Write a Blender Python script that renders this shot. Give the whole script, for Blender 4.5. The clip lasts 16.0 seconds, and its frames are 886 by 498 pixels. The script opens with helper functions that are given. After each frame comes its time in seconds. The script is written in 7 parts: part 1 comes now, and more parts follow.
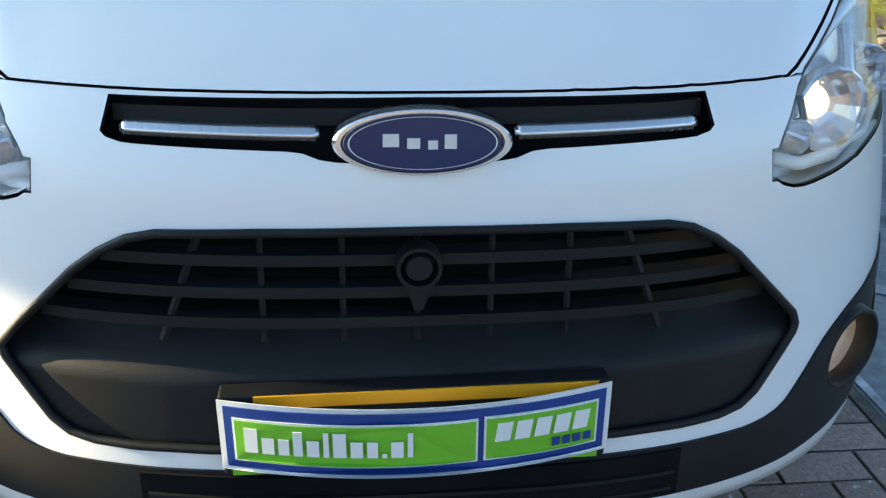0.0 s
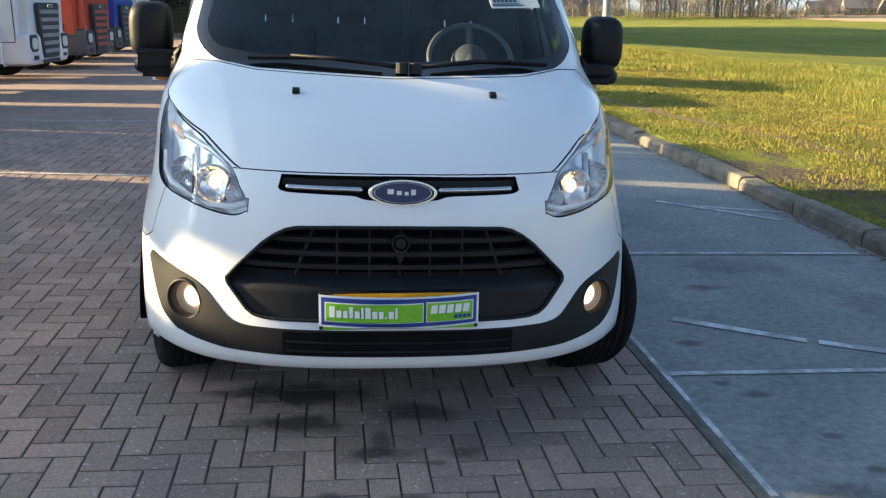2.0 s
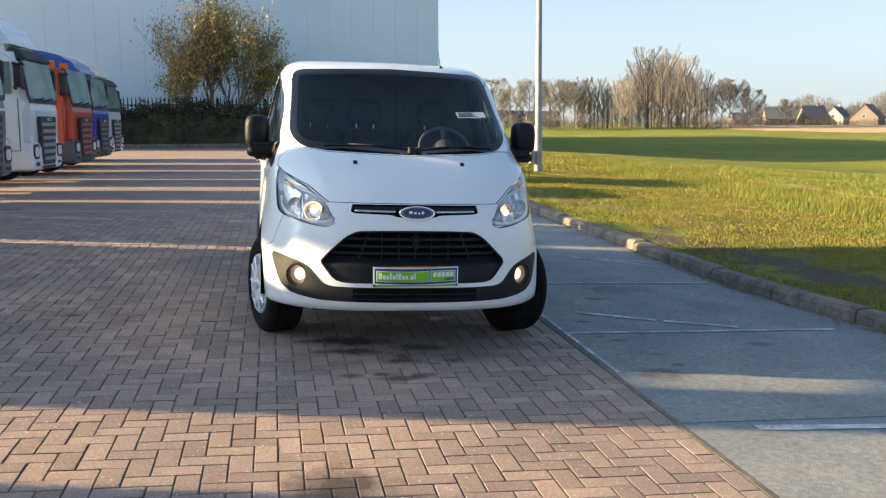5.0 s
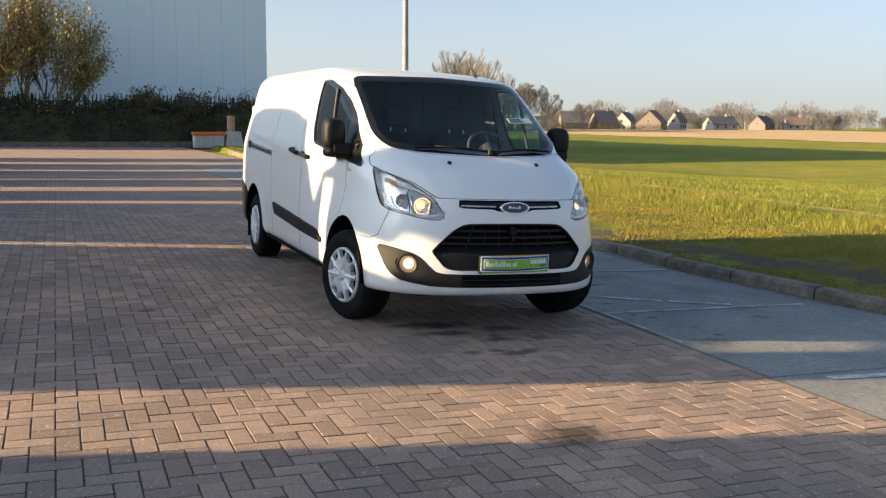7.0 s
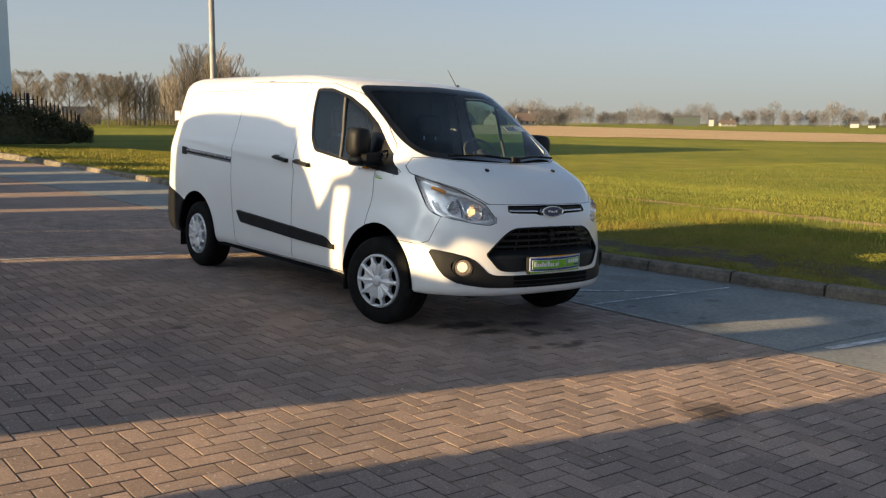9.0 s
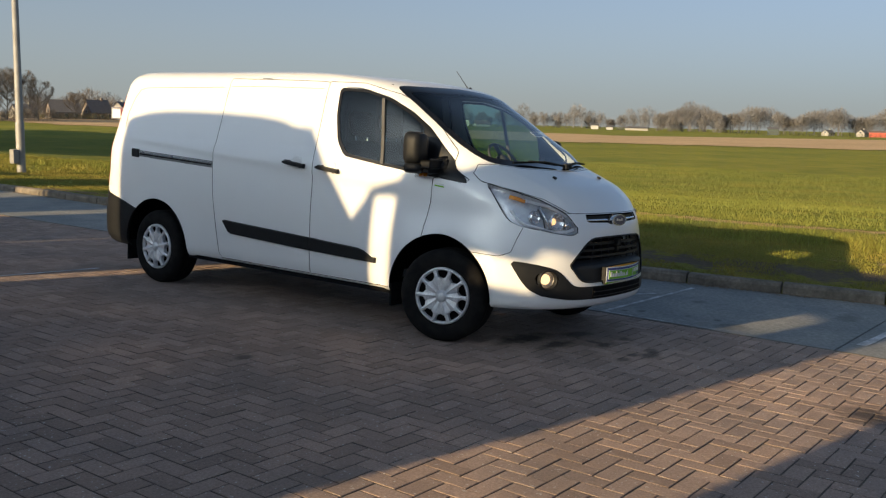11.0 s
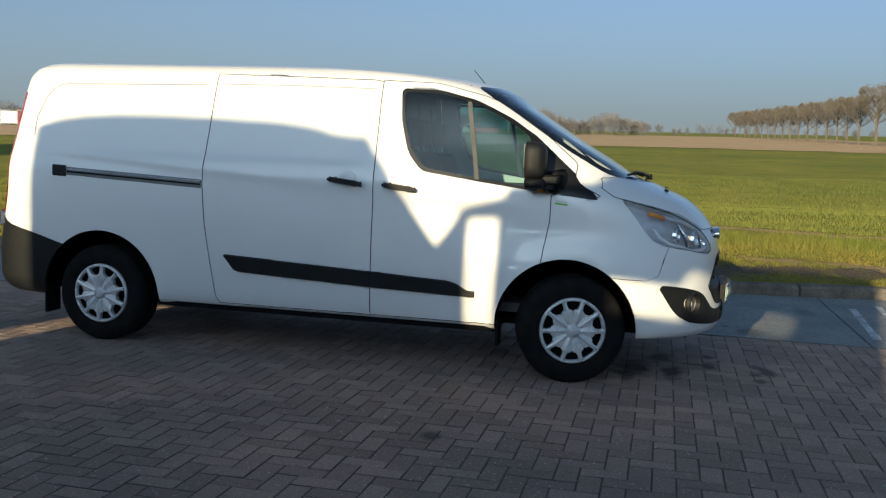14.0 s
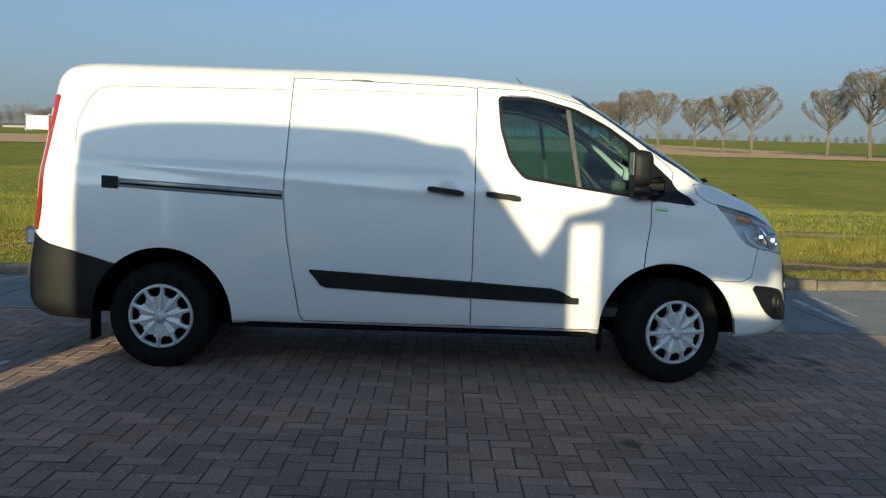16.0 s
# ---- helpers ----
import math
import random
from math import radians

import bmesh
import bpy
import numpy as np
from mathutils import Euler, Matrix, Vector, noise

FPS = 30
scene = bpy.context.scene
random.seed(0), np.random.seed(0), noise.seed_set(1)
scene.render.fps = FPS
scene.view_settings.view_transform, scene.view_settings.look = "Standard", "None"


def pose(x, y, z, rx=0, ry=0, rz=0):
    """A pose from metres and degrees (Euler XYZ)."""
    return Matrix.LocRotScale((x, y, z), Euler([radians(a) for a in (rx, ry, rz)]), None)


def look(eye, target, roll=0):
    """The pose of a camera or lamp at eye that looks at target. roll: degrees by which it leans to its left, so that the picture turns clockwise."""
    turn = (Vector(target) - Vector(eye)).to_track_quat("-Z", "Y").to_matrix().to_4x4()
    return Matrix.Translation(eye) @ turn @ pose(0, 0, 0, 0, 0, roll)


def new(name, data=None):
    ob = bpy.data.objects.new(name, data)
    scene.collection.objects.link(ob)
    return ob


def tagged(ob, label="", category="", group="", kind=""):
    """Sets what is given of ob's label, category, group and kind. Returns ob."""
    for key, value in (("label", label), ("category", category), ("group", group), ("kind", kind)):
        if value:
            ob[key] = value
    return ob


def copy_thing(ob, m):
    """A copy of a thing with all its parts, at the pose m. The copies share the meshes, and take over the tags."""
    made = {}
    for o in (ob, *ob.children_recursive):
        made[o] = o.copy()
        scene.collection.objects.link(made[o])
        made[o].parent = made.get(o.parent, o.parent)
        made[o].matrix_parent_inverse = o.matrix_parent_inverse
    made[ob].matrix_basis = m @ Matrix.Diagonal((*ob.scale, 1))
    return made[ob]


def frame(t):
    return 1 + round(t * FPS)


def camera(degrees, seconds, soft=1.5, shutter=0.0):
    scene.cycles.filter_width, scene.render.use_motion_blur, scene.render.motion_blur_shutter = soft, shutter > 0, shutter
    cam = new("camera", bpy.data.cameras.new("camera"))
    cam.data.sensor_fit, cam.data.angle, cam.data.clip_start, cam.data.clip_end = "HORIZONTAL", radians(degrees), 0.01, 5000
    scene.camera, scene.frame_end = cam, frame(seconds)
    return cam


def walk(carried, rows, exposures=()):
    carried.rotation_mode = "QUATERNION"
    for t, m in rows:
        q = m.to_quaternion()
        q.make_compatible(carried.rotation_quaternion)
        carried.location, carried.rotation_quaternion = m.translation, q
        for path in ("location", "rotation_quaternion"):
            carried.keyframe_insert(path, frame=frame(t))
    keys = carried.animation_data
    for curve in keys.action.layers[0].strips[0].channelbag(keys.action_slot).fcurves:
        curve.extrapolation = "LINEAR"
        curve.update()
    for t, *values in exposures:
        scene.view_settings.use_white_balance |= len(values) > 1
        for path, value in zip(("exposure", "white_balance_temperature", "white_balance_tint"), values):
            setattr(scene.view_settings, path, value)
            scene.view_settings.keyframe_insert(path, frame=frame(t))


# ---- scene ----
cam = camera(51.2, 16.0, soft=1.25)
PATH = [
    (0, (-0.083, -1.978, 1.273), (0.107, -0.160, 0.461), 1.2),
    (0.5, (-0.143, -2.373, 1.398), (0.088, -0.564, 0.576), 2.2),
    (1, (-0.165, -2.833, 1.451), (0.080, -0.979, 0.741), 2.2),
    (1.5, (-0.204, -3.315, 1.495), (0.044, -1.425, 0.888), 2.0),
    (2, (-0.236, -3.811, 1.522), (0.011, -1.892, 1.010), 2.0),
    (2.5, (-0.243, -4.302, 1.535), (0.003, -2.366, 1.099), 2.0),
    (3, (-0.287, -4.810, 1.548), (-0.039, -2.862, 1.171), 2.1),
    (3.5, (-0.321, -5.293, 1.537), (-0.074, -3.335, 1.212), 2.2),
    (3.7, (-0.336, -5.494, 1.552), (-0.093, -3.533, 1.240), 2.2),
    (5.8, (-1.628, -6.633, 1.464), (-1.106, -4.715, 1.198), 1.9),
    (6, (-1.863, -6.634, 1.497), (-1.301, -4.728, 1.231), 2.1),
    (6.5, (-2.404, -6.637, 1.485), (-1.764, -4.755, 1.220), 2.4),
    (7, (-2.927, -6.577, 1.466), (-2.155, -4.748, 1.203), 2.5),
    (7.5, (-3.455, -6.470, 1.475), (-2.550, -4.704, 1.212), 2.5),
    (8, (-3.949, -6.306, 1.480), (-2.922, -4.609, 1.219), 2.5),
    (8.5, (-4.477, -6.055, 1.483), (-3.334, -4.433, 1.229), 2.4),
    (9, (-4.951, -5.750, 1.478), (-3.707, -4.204, 1.229), 2.4),
    (9.5, (-5.356, -5.349, 1.494), (-4.014, -3.886, 1.244), 2.4),
    (9.7, (-5.522, -5.165, 1.482), (-4.144, -3.737, 1.231), 2.5),
    (11.8, (-6.471, -2.953, 1.393), (-4.747, -1.963, 1.181), 2.8),
    (12, (-6.522, -2.713, 1.374), (-4.770, -1.772, 1.164), 2.7),
    (12.5, (-6.583, -2.176, 1.382), (-4.776, -1.345, 1.173), 2.6),
    (13, (-6.590, -1.616, 1.375), (-4.730, -0.912, 1.170), 2.5),
    (13.5, (-6.630, -1.037, 1.382), (-4.723, -0.468, 1.182), 2.4),
    (14, (-6.654, -0.501, 1.387), (-4.717, -0.044, 1.186), 2.2),
    (14.5, (-6.720, 0.019, 1.353), (-4.761, 0.373, 1.161), 2.2),
    (15, (-6.766, 0.530, 1.339), (-4.786, 0.735, 1.149), 2.0),
    (15.5, (-6.798, 1.055, 1.335), (-4.808, 1.135, 1.152), 1.9),
    (16, (-6.813, 1.556, 1.358), (-4.821, 1.540, 1.177), 1.9),
]
EXPOSURES = [(0, 2.06, 5760, -12), (0.5, 1.87, 5900, -10), (1, 1.82, 6000, -8), (2, 1.77, 5980, -6), (3.5, 1.68, 5950, -6), (7, 1.31, 6480, -2), (9, 0.77, 6750, -2), (12, 0.34, 5870, -5), (16, 0.24, 5320, -12)]
SUN_STRENGTH, SKY_STRENGTH = 5.8, 0.132

# ---- van body surface, metres; x across, y back from the front axle, z up from the road ----
LEVELS = [  # zF yF W zS yC yB zB taper
    (0.312, -0.840, 0.900, 0.300, 0.00, 4.09, 0.36, 0.00),
    (0.325, -0.895, 0.935, 0.320, 0.00, 4.17, 0.37, 0.00),
    (0.350, -0.918, 0.955, 0.370, 0.00, 4.21, 0.40, 0.015),
    (0.430, -0.928, 0.962, 0.450, 0.00, 4.23, 0.46, 0.02),
    (0.520, -0.918, 0.966, 0.530, 0.00, 4.23, 0.54, 0.025),
    (0.660, -0.902, 0.970, 0.660, 0.02, 4.22, 0.66, 0.03),
    (0.800, -0.890, 0.971, 0.800, 0.04, 4.20, 0.80, 0.05),
    (0.920, -0.868, 0.971, 0.920, 0.06, 4.19, 0.92, 0.07),
    (0.985, -0.832, 0.970, 0.985, 0.08, 4.18, 0.985, 0.075),
    (1.060, -0.772, 0.969, 1.060, 0.12, 4.175, 1.06, 0.075),
    (1.140, -0.680, 0.968, 1.140, 0.18, 4.17, 1.14, 0.082),
    (1.210, -0.530, 0.963, 1.210, 0.26, 4.165, 1.21, 0.09),
    (1.262, -0.410, 0.953, 1.262, 0.32, 4.16, 1.262, 0.10),
    (1.295, -0.310, 0.945, 1.295, 0.38, 4.155, 1.295, 0.10),
    (1.400, -0.130, 0.918, 1.400, 0.50, 4.14, 1.40, 0.10),
    (1.600, 0.210, 0.868, 1.600, 0.78, 4.12, 1.60, 0.07),
    (1.760, 0.450, 0.828, 1.760, 1.00, 4.10, 1.76, 0.045),
    (1.838, 0.560, 0.803, 1.835, 1.15, 4.085, 1.85, 0.03),
    (1.882, 0.670, 0.770, 1.885, 1.35, 4.06, 1.90, 0.015),
    (1.915, 0.860, 0.715, 1.925, 1.60, 4.02, 1.93, 0.00),
    (1.938, 1.180, 0.630, 1.952, 1.90, 3.94, 1.955, 0.00),
    (1.955, 1.600, 0.460, 1.970, 2.20, 3.75, 1.970, 0.00),
    (1.966, 2.100, 0.220, 1.980, 2.60, 3.40, 1.980, 0.00),
    (1.970, 2.500, 0.060, 1.983, 2.80, 3.20, 1.983, 0.00),
]
NV, NF, NS, NR = 96, 72, 110, 26


def sstep(a, b, v):
    q = np.clip((v - a) / (b - a), 0, 1)
    return q * q * (3 - 2 * q)


def level_rows():
    """The levels, respaced evenly along the side and front profile."""
    lv = np.array(LEVELS)
    s = np.concatenate([[0], np.cumsum(np.hypot(np.hypot(np.diff(lv[:, 0]), np.diff(lv[:, 1])), np.diff(lv[:, 2])) + 0.02)])
    t = np.linspace(0, s[-1], NV)
    m = np.zeros_like(lv)
    d = np.diff(lv, axis=0) / np.diff(s)[:, None]
    both = d[:-1] * d[1:] > 0
    h0, h1 = np.diff(s)[:-1, None], np.diff(s)[1:, None]
    m[1:-1] = np.where(both, (d[:-1] * h1 + d[1:] * h0) / (h0 + h1), 0)
    m[0], m[-1] = d[0], d[-1]
    k = np.clip(np.searchsorted(s, t) - 1, 0, len(s) - 2)
    h = (s[k + 1] - s[k])[:, None]
    q = ((t - s[k]) / (s[k + 1] - s[k]))[:, None]
    return ((2 * q**3 - 3 * q**2 + 1) * lv[k] + (q**3 - 2 * q**2 + q) * h * m[k]
            + (-2 * q**3 + 3 * q**2) * lv[k + 1] + (q**3 - q**2) * h * m[k + 1])


def nose_y(x, z):
    """How far forward the nose lies at x, z (below the windscreen)."""
    lv = np.array(LEVELS)
    yf, w, yc, tap = (np.interp(z, lv[:, 0], lv[:, k]) for k in (1, 2, 4, 7))
    q = min(abs(x) / (w * (1 - tap)), 0.999)
    return yc - (yc - yf) * (1 - q ** 2.75) ** (1 / 2.75)


def body_grid():
    """Half of the van's skin (x <= 0): an array levels x stations x 3."""
    out = np.zeros((NV, NF + NS + NR, 3))
    for i, (zf, yf, w, zs, yc, yb, zb, tap) in enumerate(level_rows()):
        th = np.linspace(0, np.pi / 2, 800)
        n = 2.75 + 1.5 * float(sstep(1.24, 1.42, np.float64(zf)))
        x, y = w * np.sin(th) ** (2 / n), yc - (yc - yf) * np.cos(th) ** (2 / n)
        arc = np.concatenate([[0], np.cumsum(np.hypot(np.diff(x), np.diff(y)))])
        at = np.linspace(0, arc[-1], NF)
        fx, fy = np.interp(at, arc, x), np.interp(at, arc, y)
        rb = min(0.34, (yb - yc) * 0.4)
        rx, ry = w * np.cos(th) ** (2 / 4.5), yb - rb + rb * np.sin(th) ** (2 / 4.5)
        arc2 = np.concatenate([[0], np.cumsum(np.hypot(np.diff(rx), np.diff(ry)))])
        at2 = np.linspace(0, arc2[-1], NR)
        sy = np.linspace(yc, yb - rb, NS + 2)[1:-1]
        X = np.concatenate([fx, np.full(NS, w), np.interp(at2, arc2, rx)])
        Y = np.concatenate([fy, sy, np.interp(at2, arc2, ry)])
        q = np.concatenate([sstep(0, 1, at / arc[-1]), np.ones(NS), 1 + sstep(0, 1, at2 / arc2[-1])])
        Z = np.where(q <= 1, zf + (zs - zf) * q, zs + (zb - zs) * (q - 1))
        X = X * (1 - tap * sstep(1.25, 0.05, Y))
        Z = Z - 0.02 * sstep(1.6, 1.9, Z) * np.clip((2.2 - Y) / 1.3, 0, 1) ** 2 * sstep(0.0, 0.7, X)
        # waist crease, sill flare and the two pressed panels of the flank
        side = sstep(0.78, 0.9, X / max(w, 0.3)) * sstep(0.15, 0.5, Y) * sstep(4.0, 3.9, Y)
        zc = 1.03 + 0.075 * Y
        X = X - 0.010 * side * sstep(zc + 0.02, zc - 0.03, Z) * sstep(zc - 0.34, zc - 0.03, Z)
        X = X - 0.007 * side * sstep(1.30, 1.33, Z) * sstep(1.84, 1.81, Z) * sstep(1.40, 1.43, Y) * sstep(3.88, 3.85, Y)
        crease = 0.52 + 0.40 * (Z - 1.0)
        Y = Y - 0.010 * np.exp(-((X - crease) / 0.030) ** 2) * sstep(0.985, 1.04, Z) * sstep(1.262, 1.235, Z) * sstep(0.3, 0.1, Y)
        for cy, r in ((0.0, 0.46), (3.3, 0.46)):
            rr = np.hypot(Y - cy, Z - 0.335)
            X = X + 0.012 * np.exp(-((rr - r) / 0.09) ** 2) * sstep(0.7, 0.85, X)
        out[i, :, 0], out[i, :, 1], out[i, :, 2] = -X, Y, Z
    return out
# ---- slope of the yard by the van, as a turn of the van's own axes ----
SLOPE = pose(0, 0, 0, 0.66, 1.95, 0)
walk(cam, [(t, SLOPE @ look(eye, target, roll)) for t, eye, target, roll in PATH], EXPOSURES)

# ---- world and sun ----
SUN_AZ, SUN_EL = 11.0, 13.9
SUN_TO = Vector((-math.cos(radians(SUN_AZ)), math.sin(radians(SUN_AZ)), math.tan(radians(SUN_EL)))).normalized()
world = bpy.data.worlds.new("sky")
scene.world = world
world.use_nodes = True
wn = world.node_tree.nodes
sky = wn.new("ShaderNodeTexSky")
sky.sky_type, sky.sun_disc = "NISHITA", False
sky.sun_elevation = math.asin(SUN_TO.z)
sky.sun_rotation = math.atan2(SUN_TO.x, SUN_TO.y)
sky.air_density, sky.dust_density, sky.ozone_density = 0.42, 2.0, 2.9
haze = wn.new("ShaderNodeHueSaturation")
haze.inputs["Saturation"].default_value = 0.76
world.node_tree.links.new(sky.outputs[0], haze.inputs["Color"])
# pale ground haze all round the horizon, thinning upwards
up = wn.new("ShaderNodeTexCoord")
lift = wn.new("ShaderNodeSeparateXYZ")
thin = wn.new("ShaderNodeMapRange")
thin.interpolation_type = "SMOOTHERSTEP"
thin.inputs[1].default_value, thin.inputs[2].default_value, thin.inputs[3].default_value, thin.inputs[4].default_value = -0.12, 0.36, 0.95, 0.0
veil = wn.new("ShaderNodeMixRGB")
veil.inputs[2].default_value = (2.32, 2.22, 2.19, 1)
for a, b in ((up.outputs["Generated"], lift.inputs[0]), (lift.outputs[2], thin.inputs[0]), (thin.outputs[0], veil.inputs[0]), (haze.outputs[0], veil.inputs[1]), (veil.outputs[0], wn["Background"].inputs[0])):
    world.node_tree.links.new(a, b)
wn["Background"].inputs[1].default_value = SKY_STRENGTH
sun = new("sun", bpy.data.lights.new("sun", "SUN"))
sun.data.energy, sun.data.angle, sun.data.color = SUN_STRENGTH, radians(0.55), (1.0, 0.67, 0.37)
sun.matrix_world = Matrix.Translation((-20, 5, 20)) @ SUN_TO.to_track_quat("Z", "Y").to_matrix().to_4x4()


# ---- materials ----
def nodes_of(name):
    m = bpy.data.materials.new(name)
    m.use_nodes = True
    return m, m.node_tree.nodes, m.node_tree.links, m.node_tree.nodes["Principled BSDF"]


def ramp(n, stops):
    r = n.new("ShaderNodeValToRGB")
    els = r.color_ramp.elements
    while len(els) < len(stops):
        els.new(0.5)
    for e, (p, c) in zip(els, stops):
        e.position, e.color = p, (*c, 1)
    return r


def noise_node(n, l, scale, detail=4.0, rough=0.55, coord=None):
    t = n.new("ShaderNodeTexNoise")
    t.inputs["Scale"].default_value, t.inputs["Detail"].default_value, t.inputs["Roughness"].default_value = scale, detail, rough
    if coord is None:
        coord = n.new("ShaderNodeTexCoord").outputs["Object"]
    l.new(coord, t.inputs["Vector"])
    return t


def mat(name, a, b=None, rough=0.5, metal=0.0, scale=6.0, bump=0.0, bump_scale=60.0, coat=0.0, spec=0.5, fine=None, island=0.0, piece=0.0, low=0.35, high=0.65):
    """A surface that drifts between two colours, with grain, relief and changes from piece to piece."""
    m, n, l, p = nodes_of(name)
    b = b or tuple(c * 0.85 for c in a)
    co = n.new("ShaderNodeNewGeometry").outputs["Position"]
    big = noise_node(n, l, scale, coord=co)
    r = ramp(n, [(low, a), (high, b)])
    l.new(big.outputs[0], r.inputs[0])
    colour = r.outputs[0]
    if fine:
        small = noise_node(n, l, fine, 3, coord=co)
        fr = ramp(n, [(0.3, (0.72,) * 3), (0.7, (1.15,) * 3)])
        l.new(small.outputs[0], fr.inputs[0])
        mix = n.new("ShaderNodeMixRGB")
        mix.blend_type, mix.inputs[0].default_value = "MULTIPLY", 1
        l.new(colour, mix.inputs[1]), l.new(fr.outputs[0], mix.inputs[2])
        colour = mix.outputs[0]
    for amount, source in ((island, ("ShaderNodeNewGeometry", "Random Per Island")), (piece, ("ShaderNodeObjectInfo", "Random"))):
        if amount:
            h = n.new("ShaderNodeHueSaturation")
            mr = n.new("ShaderNodeMapRange")
            mr.inputs[3].default_value, mr.inputs[4].default_value = 1 - amount, 1 + amount
            l.new(n.new(source[0]).outputs[source[1]], mr.inputs[0])
            l.new(mr.outputs[0], h.inputs["Value"]), l.new(colour, h.inputs["Color"])
            colour = h.outputs[0]
    l.new(colour, p.inputs["Base Color"])
    p.inputs["Roughness"].default_value, p.inputs["Metallic"].default_value = rough, metal
    p.inputs["Specular IOR Level"].default_value = spec
    p.inputs["Coat Weight"].default_value, p.inputs["Coat Roughness"].default_value = coat, 0.03
    if bump:
        bt = noise_node(n, l, bump_scale, 5, coord=co)
        bn = n.new("ShaderNodeBump")
        bn.inputs["Strength"].default_value, bn.inputs["Distance"].default_value = bump, 0.01
        l.new(bt.outputs[0], bn.inputs["Height"]), l.new(bn.outputs[0], p.inputs["Normal"])
    return m


def glass(name, tint, gloss=1.0, rough=0.0, ior=1.5):
    """Thin sheet glass: what lies behind, tinted, and the reflection on top."""
    m, n, l, p = nodes_of(name)
    n.remove(p)
    tr, gl, mix, lw = n.new("ShaderNodeBsdfTransparent"), n.new("ShaderNodeBsdfGlossy"), n.new("ShaderNodeMixShader"), n.new("ShaderNodeLayerWeight")
    tr.inputs[0].default_value, gl.inputs[0].default_value = (*tint, 1), (gloss, gloss, gloss, 1)
    gl.inputs["Roughness"].default_value, lw.inputs[0].default_value = rough, 0.5
    base = ((ior - 1) / (ior + 1)) ** 2 * 1.1
    pw, ma = n.new("ShaderNodeMath"), n.new("ShaderNodeMath")
    pw.operation, pw.inputs[1].default_value = "POWER", 5.0
    ma.operation, ma.inputs[1].default_value, ma.inputs[2].default_value = "MULTIPLY_ADD", 1 - base, base
    l.new(lw.outputs["Facing"], pw.inputs[0]), l.new(pw.outputs[0], ma.inputs[0])
    l.new(ma.outputs[0], mix.inputs[0]), l.new(tr.outputs[0], mix.inputs[1]), l.new(gl.outputs[0], mix.inputs[2])
    l.new(mix.outputs[0], n["Material Output"].inputs[0])
    return m


def glow(name, colour, strength):
    m, n, l, p = nodes_of(name)
    p.inputs["Base Color"].default_value = (*colour, 1)
    p.inputs["Emission Color"].default_value, p.inputs["Emission Strength"].default_value = (*colour, 1), strength
    return m


PAINT = mat("white_paint", (0.83, 0.84, 0.85), (0.80, 0.81, 0.825), rough=0.30, coat=0.6, scale=0.8, bump=0.015, bump_scale=3)
BLACK = mat("black_plastic", (0.0075, 0.0084, 0.0100), (0.0118, 0.0128, 0.0146), rough=0.52, spec=0.26, scale=9, bump=0.12, bump_scale=420)
RUBBER = mat("rubber", (0.008, 0.008, 0.009), (0.015, 0.0145, 0.014), spec=0.12, rough=0.85, scale=14, bump=0.2, bump_scale=90)
VOID = mat("liner_black", (0.0022, 0.0022, 0.0024), (0.004, 0.004, 0.004), rough=0.95, spec=0.02)
DARK = mat("dark_void", (0.005, 0.005, 0.006), (0.009, 0.009, 0.010), rough=0.9, spec=0.1)
FRIT = mat("black_frit", (0.008, 0.009, 0.011), (0.012, 0.013, 0.015), rough=0.3, spec=0.25)
EDGEGLASS = mat("blackened_glass_edge", (0.006, 0.007, 0.009), (0.010, 0.011, 0.013), rough=0.05, spec=0.45, coat=0.2)
CHROME = mat("chrome", (0.85, 0.86, 0.88), (0.76, 0.77, 0.79), rough=0.12, metal=0.85)
SILVER = mat("silver_plastic", (0.72, 0.73, 0.75), (0.64, 0.65, 0.67), rough=0.3, metal=0.25, scale=18)
HUBCAP = mat("hubcap_silver", (0.80, 0.81, 0.84), (0.70, 0.71, 0.74), rough=0.34, metal=0.30, scale=22, fine=140)
HOUSING = mat("lamp_housing", (0.80, 0.81, 0.83), (0.62, 0.63, 0.65), rough=0.22, metal=0.45, scale=24)
REFLECTOR = mat("reflector", (0.92, 0.92, 0.93), (0.80, 0.81, 0.82), rough=0.28, metal=0.0, scale=30)
SCREEN = glass("windscreen_glass", (0.64, 0.74, 0.78), gloss=1.0, ior=1.46)
SIDEGLASS = glass("side_glass", (0.36, 0.58, 0.56), gloss=1.0, ior=1.55)
LENS = glass("lamp_lens", (0.92, 0.93, 0.94), gloss=1.0, ior=1.48)
FOGBOWL = mat("fog_lamp_bowl", (0.30, 0.30, 0.31), (0.22, 0.22, 0.23), rough=0.35, metal=0.3)
LAMP = glow("lit_bulb", (1.0, 0.60, 0.32), 1.4)
BEAM = glow("lit_projector", (1.0, 0.58, 0.26), 1.1)
AMBER = mat("amber_lens", (0.88, 0.36, 0.02), (0.80, 0.27, 0.02), rough=0.12, coat=0.5)
REDLENS = mat("red_lens", (0.45, 0.010, 0.012), (0.36, 0.008, 0.010), rough=0.12, coat=0.6)
CLOTH = mat("seat_cloth", (0.030, 0.031, 0.034), (0.045, 0.046, 0.050), rough=0.9, scale=20, bump=0.3, bump_scale=200)
TRIM = mat("grey_trim", (0.055, 0.056, 0.058), (0.075, 0.076, 0.078), rough=0.65, scale=8)
RAIL = mat("grey_rail", (0.20, 0.205, 0.215), (0.15, 0.155, 0.165), rough=0.4, metal=0.3, scale=12)
